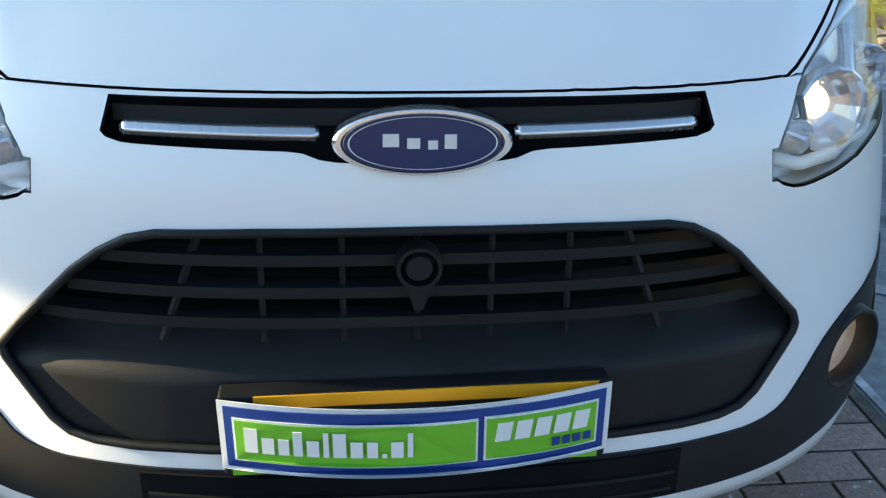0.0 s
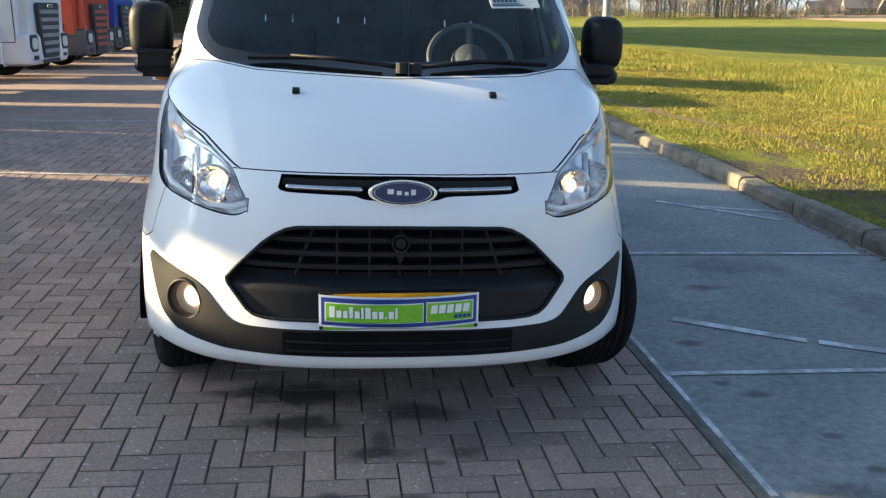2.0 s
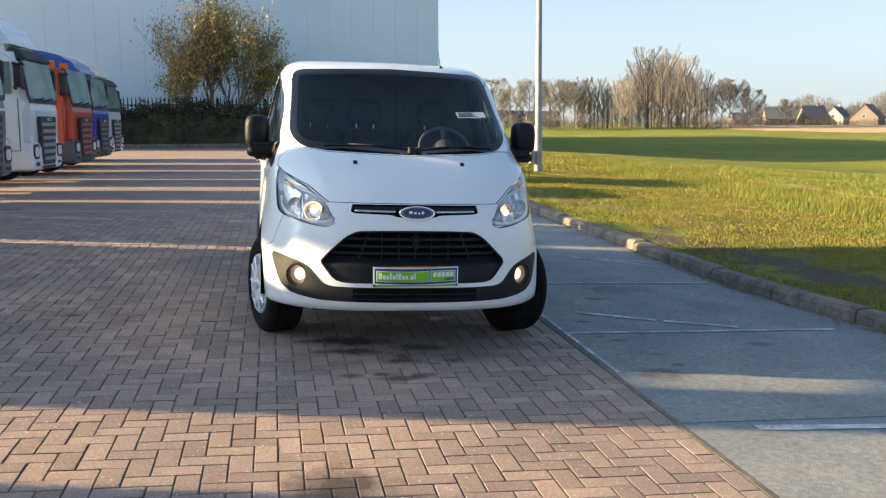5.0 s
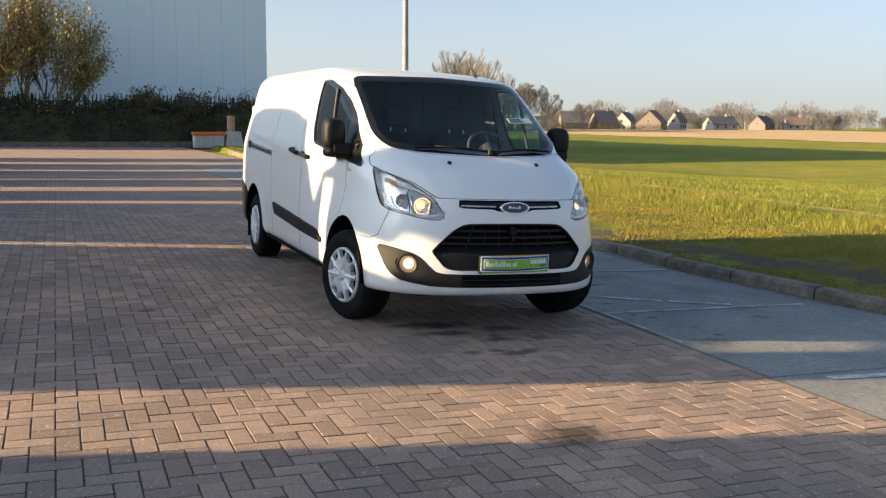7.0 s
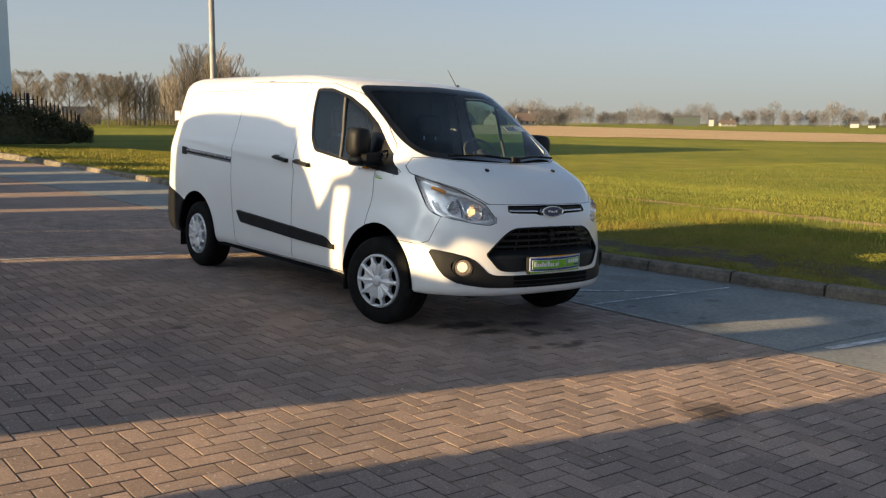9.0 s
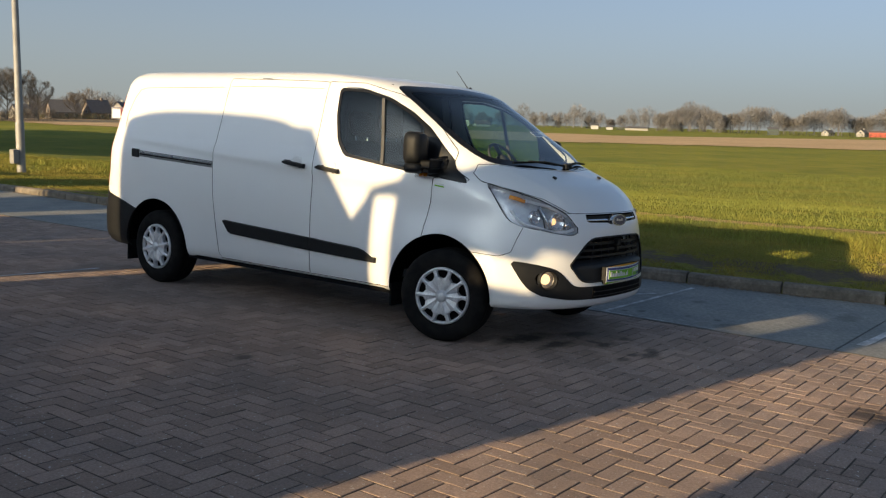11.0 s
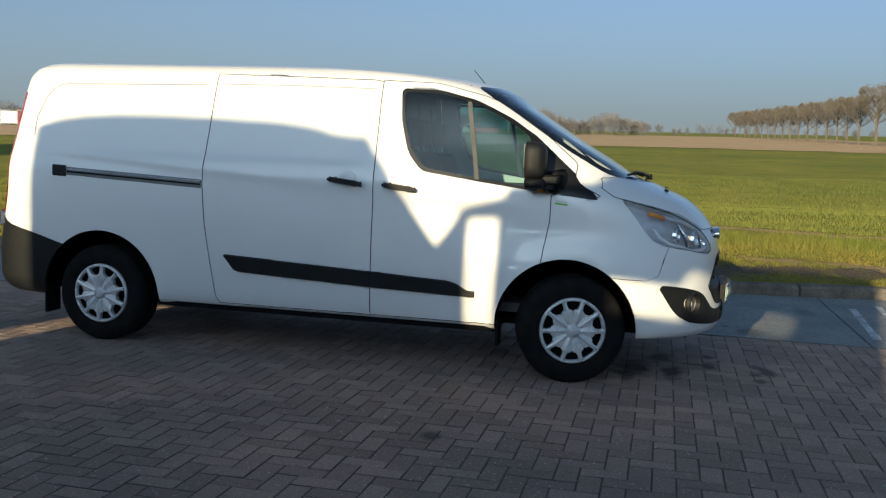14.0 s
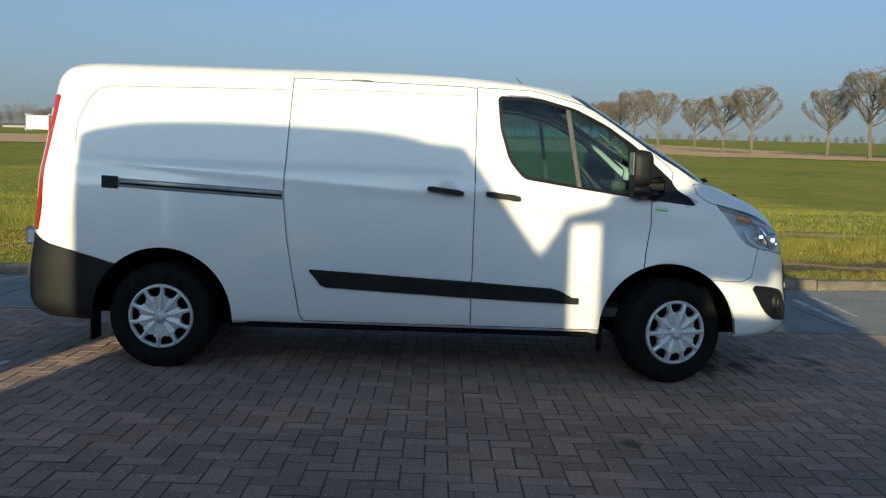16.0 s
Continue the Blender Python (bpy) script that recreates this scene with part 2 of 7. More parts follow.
GROOVE_SHADE = mat("groove_shade", (0.42, 0.43, 0.44), (0.38, 0.39, 0.40), rough=0.5)
BULKHEAD = mat("grey_bulkhead", (0.050, 0.062, 0.068), (0.04, 0.052, 0.058), rough=0.55)
BLUE = mat("blue_enamel", (0.006, 0.014, 0.085), (0.008, 0.018, 0.10), rough=0.3, coat=0.2)
SIGNBLUE = mat("sign_blue", (0.02, 0.05, 0.24), (0.025, 0.06, 0.28), rough=0.35)
SIGNGREEN = mat("sign_green", (0.22, 0.52, 0.03), (0.20, 0.48, 0.03), rough=0.35)
SIGNWHITE = mat("sign_white", (0.80, 0.81, 0.80), (0.74, 0.75, 0.74), rough=0.4)
PLATE = mat("plate_yellow", (0.85, 0.42, 0.01), (0.80, 0.38, 0.01), rough=0.4)
WHEELGREY = mat("wheel_rim_grip", (0.085, 0.087, 0.09), (0.11, 0.112, 0.115), rough=0.5)
PAPER = mat("paper", (0.80, 0.81, 0.80), (0.74, 0.75, 0.75), rough=0.7)
INK = mat("ink", (0.05, 0.06, 0.12), (0.07, 0.08, 0.14), rough=0.6)


# ---- mesh helpers ----
def part(name, bm, material, parent=None, label="", smooth=False, m=None):
    me = bpy.data.meshes.new(name)
    if smooth:
        for f in bm.faces:
            f.smooth = True
    bm.to_mesh(me)
    bm.free()
    for x in material if isinstance(material, (list, tuple)) else [material]:
        me.materials.append(x)
    ob = new(name, me)
    if parent is not None:
        ob.parent = parent
    if m is not None:
        ob.matrix_basis = m
    return tagged(ob, label)


def thing(name, m, label, category, group="", kind=""):
    ob = new(name)
    ob.empty_display_size = 0.2
    ob.matrix_basis = m
    return tagged(ob, label, category, group, kind)


def box(bm, x0, y0, z0, x1, y1, z1, bevel=0.0, m=None):
    vs = bmesh.ops.create_cube(bm, size=1)["verts"]
    for v in vs:
        v.co = Vector(((x0 + x1) / 2 + v.co.x * (x1 - x0), (y0 + y1) / 2 + v.co.y * (y1 - y0), (z0 + z1) / 2 + v.co.z * (z1 - z0)))
    if bevel:
        es = list({e for v in vs for e in v.link_edges})
        vs = bmesh.ops.bevel(bm, geom=vs + es, offset=bevel, segments=2, affect="EDGES", profile=0.5)["verts"]
    if m is not None:
        bmesh.ops.transform(bm, matrix=m, verts=list(set(vs)))
    return vs


def boxed(*a, **k):
    bm = bmesh.new()
    box(bm, *a, **k)
    return bm


def prism(bm, outline, y0, y1, m=None, taper=1.0):
    """A solid between two copies of an outline of (x, z), at y0 and y1."""
    c = [sum(p[i] for p in outline) / len(outline) for i in (0, 1)]
    a = [bm.verts.new((x, y0, z)) for x, z in outline]
    b = [bm.verts.new((c[0] + (x - c[0]) * taper, y1, c[1] + (z - c[1]) * taper)) for x, z in outline]
    fs = [bm.faces.new(a), bm.faces.new(b[::-1])]
    k = len(a)
    for i in range(k):
        fs.append(bm.faces.new((a[i], b[i], b[(i + 1) % k], a[(i + 1) % k])))
    bmesh.ops.recalc_face_normals(bm, faces=fs)
    if m is not None:
        bmesh.ops.transform(bm, matrix=m, verts=a + b)
    return a + b


def lathe(bm, profile, segs=48, m=None, a0=0.0, a1=math.tau):
    """Turns (radius, along) points about the x axis."""
    full = abs(a1 - a0 - math.tau) < 1e-6
    rings = []
    for i in range(segs if full else segs + 1):
        a = a0 + (a1 - a0) * i / segs
        rings.append([bm.verts.new((x, r * math.cos(a), r * math.sin(a))) for r, x in profile])
    new_verts = [v for r in rings for v in r]
    for i in range(len(rings) if full else len(rings) - 1):
        p, q = rings[i], rings[(i + 1) % len(rings)]
        for j in range(len(profile) - 1):
            bm.faces.new((p[j], q[j], q[j + 1], p[j + 1]))
    if m is not None:
        bmesh.ops.transform(bm, matrix=m, verts=new_verts)
    return new_verts


def tube(bm, pts, r, sides=8, r1=None):
    """A round bar along points."""
    pts = [Vector(p) for p in pts]
    r1 = r if r1 is None else r1
    rings = []
    for i, p in enumerate(pts):
        d = (pts[min(i + 1, len(pts) - 1)] - pts[max(i - 1, 0)]).normalized()
        u = d.orthogonal().normalized()
        w = d.cross(u)
        k = r + (r1 - r) * i / max(1, len(pts) - 1)
        rings.append([bm.verts.new(p + u * (k * math.cos(a)) + w * (k * math.sin(a))) for a in [math.tau * j / sides for j in range(sides)]])
    for p, q in zip(rings, rings[1:]):
        for j in range(sides):
            bm.faces.new((p[j], p[(j + 1) % sides], q[(j + 1) % sides], q[j]))
    bm.faces.new(rings[0][::-1]), bm.faces.new(rings[-1])


def loop_tube(bm, pts, r, sides=8):
    """A closed round bar through points that lie about upright across y."""
    pts = [Vector(p) for p in pts]
    rings = []
    for i, p in enumerate(pts):
        d = (pts[(i + 1) % len(pts)] - pts[i - 1]).normalized()
        u = Vector((0, -1, 0))
        w = d.cross(u).normalized()
        rings.append([bm.verts.new(p + u * (r * math.cos(a)) + w * (r * math.sin(a))) for a in [math.tau * j / sides for j in range(sides)]])
    for p, q in zip(rings, rings[1:] + rings[:1]):
        for j in range(sides):
            bm.faces.new((p[j], p[(j + 1) % sides], q[(j + 1) % sides], q[j]))
    bmesh.ops.recalc_face_normals(bm, faces=bm.faces)


def from_lists(name, verts, faces, material, parent=None, smooth=False):
    me = bpy.data.meshes.new(name)
    me.from_pydata(verts, [], faces)
    if smooth:
        me.polygons.foreach_set("use_smooth", [True] * len(me.polygons))
    me.materials.append(material)
    ob = new(name, me)
    ob.parent = parent
    return ob


def ground_z(x, y):
    """Height of the paving: it falls to the gutter by the van and lies level farther off."""
    k = 0.034 - 0.028 * float(sstep(4.0, 14.0, np.float64(y)))
    return -k * max(-9.0, min(x, 3.6)) + 0.0115 * max(-6.0, min(y, 5.0))
# ---- the van ----
def poly_sd(points):
    """Signed distance to a closed outline in a plane, negative inside."""
    q = np.array(points, float)

    def f(a, b):
        p = np.stack([a, b], 1)
        d = np.full(len(p), 1e9)
        s = np.ones(len(p))
        for i in range(len(q)):
            v, w = q[i], q[i - 1]
            e, r = w - v, p - v
            t = np.clip((r @ e) / max(e @ e, 1e-12), 0, 1)
            d = np.minimum(d, ((r - t[:, None] * e) ** 2).sum(1))
            c1, c2, c3 = p[:, 1] >= v[1], p[:, 1] < w[1], e[0] * r[:, 1] > e[1] * r[:, 0]
            s = np.where((c1 & c2 & c3) | (~c1 & ~c2 & ~c3), -s, s)
        return s * np.sqrt(d)
    return f


def rounded(points, k=2):
    """The outline with its corners cut twice."""
    for _ in range(k):
        out = []
        for i, p in enumerate(points):
            o, n = points[i - 1], points[(i + 1) % len(points)]
            for other in (o, n):
                d = math.dist(p, other)
                t = min(0.25, 0.02 / max(d, 1e-6))
                out.append((p[0] + (other[0] - p[0]) * t, p[1] + (other[1] - p[1]) * t))
        points = out
    return points


P_SCREEN = poly_sd(rounded([(-0.66, 1.297), (-0.5, 1.277), (0, 1.262), (0.5, 1.277), (0.66, 1.297), (0.72, 1.34), (0.752, 1.40), (0.735, 1.6), (0.722, 1.78), (0.708, 1.822), (0.66, 1.842), (0, 1.862), (-0.66, 1.842), (-0.708, 1.822), (-0.722, 1.78), (-0.735, 1.6), (-0.752, 1.40), (-0.72, 1.34)], 1))
HEX = [(0.0, 0.813), (0.20, 0.812), (0.335, 0.808), (0.372, 0.800), (0.410, 0.780), (0.448, 0.752), (0.562, 0.640), (0.570, 0.627), (0.566, 0.610), (0.505, 0.532), (0.480, 0.514), (0.445, 0.506), (0.38, 0.503), (0.0, 0.503)]
HEX = HEX + [(-x, z) for x, z in HEX[::-1][1:-1]]
P_HEX = poly_sd(HEX)
SLOT = [(0.0, 0.9735), (0.388, 0.9715), (0.385, 0.962), (0.386, 0.955), (0.398, 0.945), (0.400, 0.935), (0.390, 0.925), (0.368, 0.9195), (0.15, 0.914), (0.118, 0.902), (0.0, 0.897)]
SLOT = SLOT + [(-x, z) for x, z in SLOT[::-1][1:-1]]
P_SLOT = poly_sd(SLOT)
P_LIGHT = poly_sd(rounded([(0.585, 1.165), (0.374, 1.125), (0.18, 1.088), (0.074, 1.068), (-0.10, 1.012), (-0.20, 0.977), (-0.265, 0.925), (-0.308, 0.886), (-0.322, 0.866), (-0.314, 0.850), (-0.288, 0.836), (-0.245, 0.829), (-0.113, 0.838), (0.052, 0.858), (0.204, 0.872), (0.31, 0.891), (0.38, 0.914), (0.445, 0.98), (0.49, 1.04)], 1))
P_CLAD = poly_sd(rounded([(0.375, 0.640), (0.28, 0.640), (0.10, 0.625), (-0.05, 0.604), (-0.14, 0.576), (-0.21, 0.527), (-0.275, 0.485), (-0.35, 0.472), (-0.52, 0.470), (-0.95, 0.470), (-1.2, 0.47), (-1.2, 0.380), (-0.95, 0.380), (-0.52, 0.382), (-0.25, 0.385), (-0.05, 0.401), (0.06, 0.414), (0.18, 0.452), (0.25, 0.505)], 1))
P_BONNET = poly_sd([(0, 0.979), (0.526, 0.979), (0.575, 1.015), (0.65, 1.072), (0.70, 1.092), (0.774, 1.128), (0.835, 1.168), (0.82, 1.22), (0.752, 1.285), (0.66, 1.29), (0.5, 1.27), (0, 1.255), (-0.5, 1.27), (-0.66, 1.29), (-0.752, 1.285), (-0.82, 1.22), (-0.835, 1.168), (-0.774, 1.128), (-0.70, 1.092), (-0.65, 1.072), (-0.575, 1.015), (-0.526, 0.979)])
P_BUMPER = poly_sd([(0.95, 0.685), (0.47, 0.668), (0.36, 0.70), (0.30, 0.80), (0.24, 0.885), (-0.19, 0.92), (-0.19, 0.979), (-2, 0.979), (-2, 0), (0.95, 0)])
P_DOOR = poly_sd([(1.32, 0.335), (1.32, 1.862), (0.95, 1.852), (0.62, 1.772), (0.40, 1.672), (0.02, 1.36), (-0.14, 1.165), (0.18, 1.172), (0.18, 1.01), (0.215, 0.80), (0.225, 0.70), (0.30, 0.335)])
P_SLIDE = poly_sd([(1.32, 0.335), (1.32, 1.862), (1.8, 1.873), (2.5, 1.885), (2.53, 1.14), (2.50, 0.85), (2.46, 0.62), (2.41, 0.335)])
P_WINDOW = poly_sd(rounded([(1.185, 1.81), (0.92, 1.802), (0.68, 1.742), (0.47, 1.642), (0.30, 1.532), (0.05, 1.31), (-0.12, 1.148), (0.17, 1.178), (0.31, 1.192), (0.66, 1.237), (1.01, 1.287), (1.105, 1.40), (1.165, 1.6)], 1))
P_PANE = poly_sd(rounded([(1.165, 1.79), (0.92, 1.782), (0.69, 1.724), (0.48, 1.622), (0.335, 1.525), (0.325, 1.213), (0.66, 1.257), (0.995, 1.307), (1.085, 1.41), (1.147, 1.6)], 1))
P_REAR = poly_sd([(4.6, 0.845), (4.11, 0.84), (4.02, 0.785), (3.58, 0.665), (3.40, 0.60), (3.4, 0.0), (4.6, 0.0)])
P_TAIL = poly_sd([(3.985, 1.73), (4.35, 1.70), (4.4, 0.86), (4.085, 0.865), (4.065, 1.0), (4.05, 1.3)])
P_CLEAR = poly_sd([(4.035, 1.65), (4.4, 1.63), (4.4, 1.06), (4.115, 1.06), (4.085, 1.3)])
P_STRIP = poly_sd([(2.36, 0.668), (2.27, 0.560), (1.32, 0.520), (0.605, 0.498), (0.66, 0.528), (0.75, 0.578), (0.81, 0.593), (1.32, 0.620)])


def van_cuts():
    inf = 9.0

    def front(p, lim, u=False):
        def f(x, y, z):
            return np.where(y < lim, p(np.abs(x) + y if u else x, z), inf)
        return f

    def flank(p, inner):
        return lambda x, y, z: np.maximum(p(y, z), inner - np.abs(x))

    def glazed(p):
        return lambda x, y, z: np.maximum(p(y, z), np.interp(z, [1.14, 1.22, 1.31, 1.40, 1.5, 1.85], [0.862, 0.850, 0.812, 0.775, 0.745, 0.70]) - np.abs(x))

    def spot(x, y, z):
        return np.where(y < 0, np.hypot(np.abs(x) - 0.718, z - 0.522) - 0.064, inf)

    def arch(cy, r, k=1.0):
        return lambda x, y, z: np.maximum(np.hypot((y - cy) * k, z - 0.335) - r, 0.55 - np.abs(x))
    return [("arch_front", arch(0.055, 0.438)), ("arch_rear", arch(3.29, 0.442)),
            ("screen", front(P_SCREEN, 1.3)), ("screen_glass", front(lambda a, b: P_SCREEN(a, b) + 0.045, 1.3)),
            ("hex", front(P_HEX, 0)), ("slot", front(P_SLOT, 0)), ("light", front(P_LIGHT, 0.3, True)), ("clad", front(P_CLAD, 0.0, True)),
            ("bonnet", front(P_BONNET, 0.35)), ("bumper", front(P_BUMPER, -0.05, True)),
            ("spot", spot), ("pane", glazed(P_PANE)), ("window", glazed(P_WINDOW)), ("door", glazed(P_DOOR)), ("slide", flank(P_SLIDE, 0.70)),
            ("strip", flank(P_STRIP, 0.85)), ("clear", flank(P_CLEAR, 0.50)), ("tail", flank(P_TAIL, 0.50)), ("rear", flank(P_REAR, 0.0))]


def cut_along(bm, f):
    """Cuts new edges into the mesh where f changes sign."""
    bm.verts.ensure_lookup_table()
    co = np.array([v.co for v in bm.verts])
    val = f(*co.T)
    bm.verts.index_update()
    es = [e for e in bm.edges if val[e.verts[0].index] * val[e.verts[1].index] < 0]
    if not es:
        return
    a, b = (np.array([co[e.verts[k].index] for e in es]) for k in (0, 1))
    sa = np.sign(f(*a.T))
    lo, hi = np.zeros(len(es)), np.ones(len(es))
    for _ in range(14):
        mid = (lo + hi) / 2
        same = np.sign(f(*(a + (b - a) * mid[:, None]).T)) == sa
        lo, hi = np.where(same, mid, lo), np.where(same, hi, mid)
    fresh = {}
    for e, t in zip(es, np.clip((lo + hi) / 2, 0.03, 0.97)):
        _, v = bmesh.utils.edge_split(e, e.verts[0], float(t))
        fresh[v] = True
    faces = {fc for v in fresh for fc in v.link_faces}
    for fc in faces:
        ring = [l.vert for l in fc.loops]
        on = [i for i, v in enumerate(ring) if v in fresh]
        if len(on) == 2 and (on[1] - on[0]) % len(ring) not in (1, len(ring) - 1):
            bmesh.utils.face_split(fc, ring[on[0]], ring[on[1]])
        elif len(on) == 4:
            bmesh.utils.face_split(fc, ring[on[0]], ring[on[1]])


def van_skin():
    g = body_grid()
    both = np.concatenate([g[:, :0:-1] * np.array([-1, 1, 1]), g], axis=1)
    nv, nu = both.shape[:2]
    verts = both.reshape(-1, 3)
    bm = bmesh.new()
    vs = [bm.verts.new(c) for c in verts.tolist()]
    for i in range(nv - 1):
        for j in range(nu - 1):
            bm.faces.new((vs[i * nu + j], vs[i * nu + j + 1], vs[(i + 1) * nu + j + 1], vs[(i + 1) * nu + j]))
    bmesh.ops.remove_doubles(bm, verts=bm.verts, dist=0.0005)
    bmesh.ops.holes_fill(bm, edges=[e for e in bm.edges if e.is_boundary and e.verts[0].co.z > 1.9], sides=0)
    bmesh.ops.recalc_face_normals(bm, faces=bm.faces)
    cuts = van_cuts()
    for _, f in cuts:
        cut_along(bm, f)
    bmesh.ops.remove_doubles(bm, verts=bm.verts, dist=0.003)
    bm.normal_update()
    bm.faces.ensure_lookup_table()
    mid = np.array([f.calc_center_median() for f in bm.faces])
    inside = {n: f(*mid.T) < 0 for n, f in cuts}
    region = np.full(len(mid), "shell", dtype="U16")

    def put(key, name, sided=False):
        free = (region == "shell") & inside[key]
        region[free & (mid[:, 0] < 0)] = name + "_r" if sided else name
        region[free & (mid[:, 0] >= 0)] = name + "_l" if sided else name
    put("arch_front", "gone"), put("arch_rear", "gone"), put("hex", "gone"), put("slot", "gone"), put("spot", "gone")
    inside["screen_edge"] = inside["screen"] & ~inside["screen_glass"]
    put("screen_edge", "frit"), put("screen_glass", "screen")
    put("light", "light", True), put("clad", "clad"), put("bonnet", "bonnet"), put("bumper", "bumper")
    put("pane", "pane", True), put("window", "rubber", True)
    inside["strip_a"], inside["strip_b"] = inside["strip"] & inside["door"], inside["strip"] & ~inside["door"]
    put("strip_a", "strip_a", True), put("strip_b", "strip_b", True), put("door", "door", True), put("slide", "slide", True)
    put("clear", "clear", True), put("tail", "tail", True), put("rear", "rear")
    return bm, region


def panel(bm, region, name, gap=0.0022, lip=0.018, lift=0.0):
    """One panel of the skin as its own bmesh: edges drawn in by the gap and folded inwards."""
    faces = [f for f, r in zip(bm.faces, region) if r == name]
    out = bmesh.new()
    vmap = {}
    for f in faces:
        for v in f.verts:
            if v not in vmap:
                w = out.verts.new(v.co + v.normal * lift)
                w.normal = v.normal
                vmap[v] = w
    normal = {vmap[v]: v.normal.copy() for v in vmap}
    for f in faces:
        try:
            out.faces.new([vmap[v] for v in f.verts]).smooth = True
        except ValueError:
            pass
    out.normal_update()
    edge = [e for e in out.edges if e.is_boundary]
    ring = {v for e in edge for v in e.verts}
    shift = {v: Vector() for v in ring}
    for e in edge:
        f = e.link_faces[0]
        p = f.normal.cross(e.verts[1].co - e.verts[0].co)
        if p.dot(f.calc_center_median() - e.verts[0].co) < 0:
            p = -p
        for v in e.verts:
            shift[v] += p
    for v in ring:
        shift[v] = shift[v].normalized() * gap
        if abs(normal[v].x) > 0.8:
            normal[v] = Vector((math.copysign(1, normal[v].x), 0, 0))
    for v, d in shift.items():
        v.co += d
    if lip:
        made = bmesh.ops.extrude_edge_only(out, edges=edge)["geom"]
        for g in made:
            if isinstance(g, bmesh.types.BMFace):
                g.material_index = 1
                g.smooth = False
        fresh = [g for g in made if isinstance(g, bmesh.types.BMVert)]
        pair = {}
        for w in fresh:
            for e in w.link_edges:
                o = e.other_vert(w)
                if o in ring:
                    pair[w] = o
        for w, v in pair.items():
            w.co = v.co - normal[v] * lip
        for e in edge:
            e.smooth = False
    return out


class Skin:
    """Looks up the place and outward direction of the skin nearest to a point."""
    def __init__(self, bm):
        from mathutils.kdtree import KDTree
        self.tree = KDTree(len(bm.faces))
        self.at = []
        for i, f in enumerate(bm.faces):
            c = f.calc_center_median()
            self.tree.insert(c, i)
            self.at.append((c, f.normal.copy()))
        self.tree.balance()

    def near(self, p):
        _, i, _ = self.tree.find(Vector(p))
        return self.at[i]

    def frontal(self, x, z):
        """Place on the nose at x, z."""
        best = self.near((x, -0.9, z))
        for _ in range(6):
            best = self.near((x, best[0].y, z))
        return best


VAN = thing("delivery_van", SLOPE, "white panel van with black lower trim, fog lamps lit", "van")
SKIN, REGION = van_skin()
SURF = Skin(SKIN)
part("body_shell", panel(SKIN, REGION, "shell", 0.003, 0.014), [PAINT, DARK], VAN)
part("bonnet", panel(SKIN, REGION, "bonnet", 0.003, 0.010), [PAINT, DARK], VAN)
part("front_bumper", panel(SKIN, REGION, "bumper", 0.0012, 0.008), [PAINT, DARK], VAN)
part("bumper_cladding", panel(SKIN, REGION, "clad", -0.001, 0.02, 0.004), BLACK, VAN, "black plastic lower bumper trim")
part("rear_bumper", panel(SKIN, REGION, "rear", 0.002, 0.02, 0.004), BLACK, VAN, "black plastic rear bumper corner")
part("windscreen_border", panel(SKIN, REGION, "frit", 0.001, 0.01), EDGEGLASS, VAN, "black edge of the windscreen")
SCREEN_OB = part("windscreen", panel(SKIN, REGION, "screen", 0, 0), SCREEN, VAN, "dark tinted windscreen")
SCREEN_OB.visible_shadow = False
DOORS, LIGHTS = {}, {}
for s in ("_r", "_l"):
    DOORS[s] = part("front_door", panel(SKIN, REGION, "door" + s, 0.003, 0.014), [PAINT, DARK], VAN)
    DOORS["slide" + s] = part("sliding_door", panel(SKIN, REGION, "slide" + s, 0.003, 0.014), [PAINT, DARK], VAN)
    part("window_surround", panel(SKIN, REGION, "rubber" + s, 0.0, 0.015, -0.002), FRIT, DOORS[s], "black window frame")
    w = part("window_pane", panel(SKIN, REGION, "pane" + s, 0, 0, -0.006), SIDEGLASS, DOORS[s], "tinted side window")
    w.visible_shadow = False
    for key, owner in (("strip_a", DOORS[s]), ("strip_b", DOORS["slide" + s])):
        part("rubbing_strip", panel(SKIN, REGION, key + s, 0.002, 0.022, 0.018), BLACK, owner, "black plastic rubbing strip")
    LIGHTS[s] = new("headlight")
    LIGHTS[s].parent = VAN
    LIGHTS[s]["label"] = "clear headlight with chrome reflectors"
    part("lens", panel(SKIN, REGION, "light" + s, 0.003, 0.012), LENS, LIGHTS[s]).visible_shadow = False
    tail = part("tail_light", panel(SKIN, REGION, "tail" + s, 0.002, 0.012, 0.004), REDLENS, VAN, "red tail light with a clear middle")
    part("clear_lens", panel(SKIN, REGION, "clear" + s, 0.001, 0.010, 0.006), SILVER, tail, "clear reversing lens")
# ---- ground ----
def kerb_x(y):
    """Line of the kerb's road side."""
    return 3.42 + 0.145 * max(0.0, 1.6 - y) + 0.055 * max(0.0, y - 12)


# worn lines in the turf: x at y = 0, slope, half width, from y, to y, colour of the bare soil
WORN = [(4.85, -0.20, 0.75, -6.0, 5.5, (0.145, 0.12, 0.092)), (5.95, -0.155, 0.26, 4.0, 14.0, (0.24, 0.175, 0.11)), (9.62, 0.10, 0.36, -10.0, 26.0, (0.46, 0.34, 0.18)), (6.45, 0.22, 0.24, -9.0, -0.8, (0.40, 0.30, 0.17))]
TURF = [(5.4, 0.10, 2.4, -14.0, 40.0, (0.225, 0.200, 0.042))]


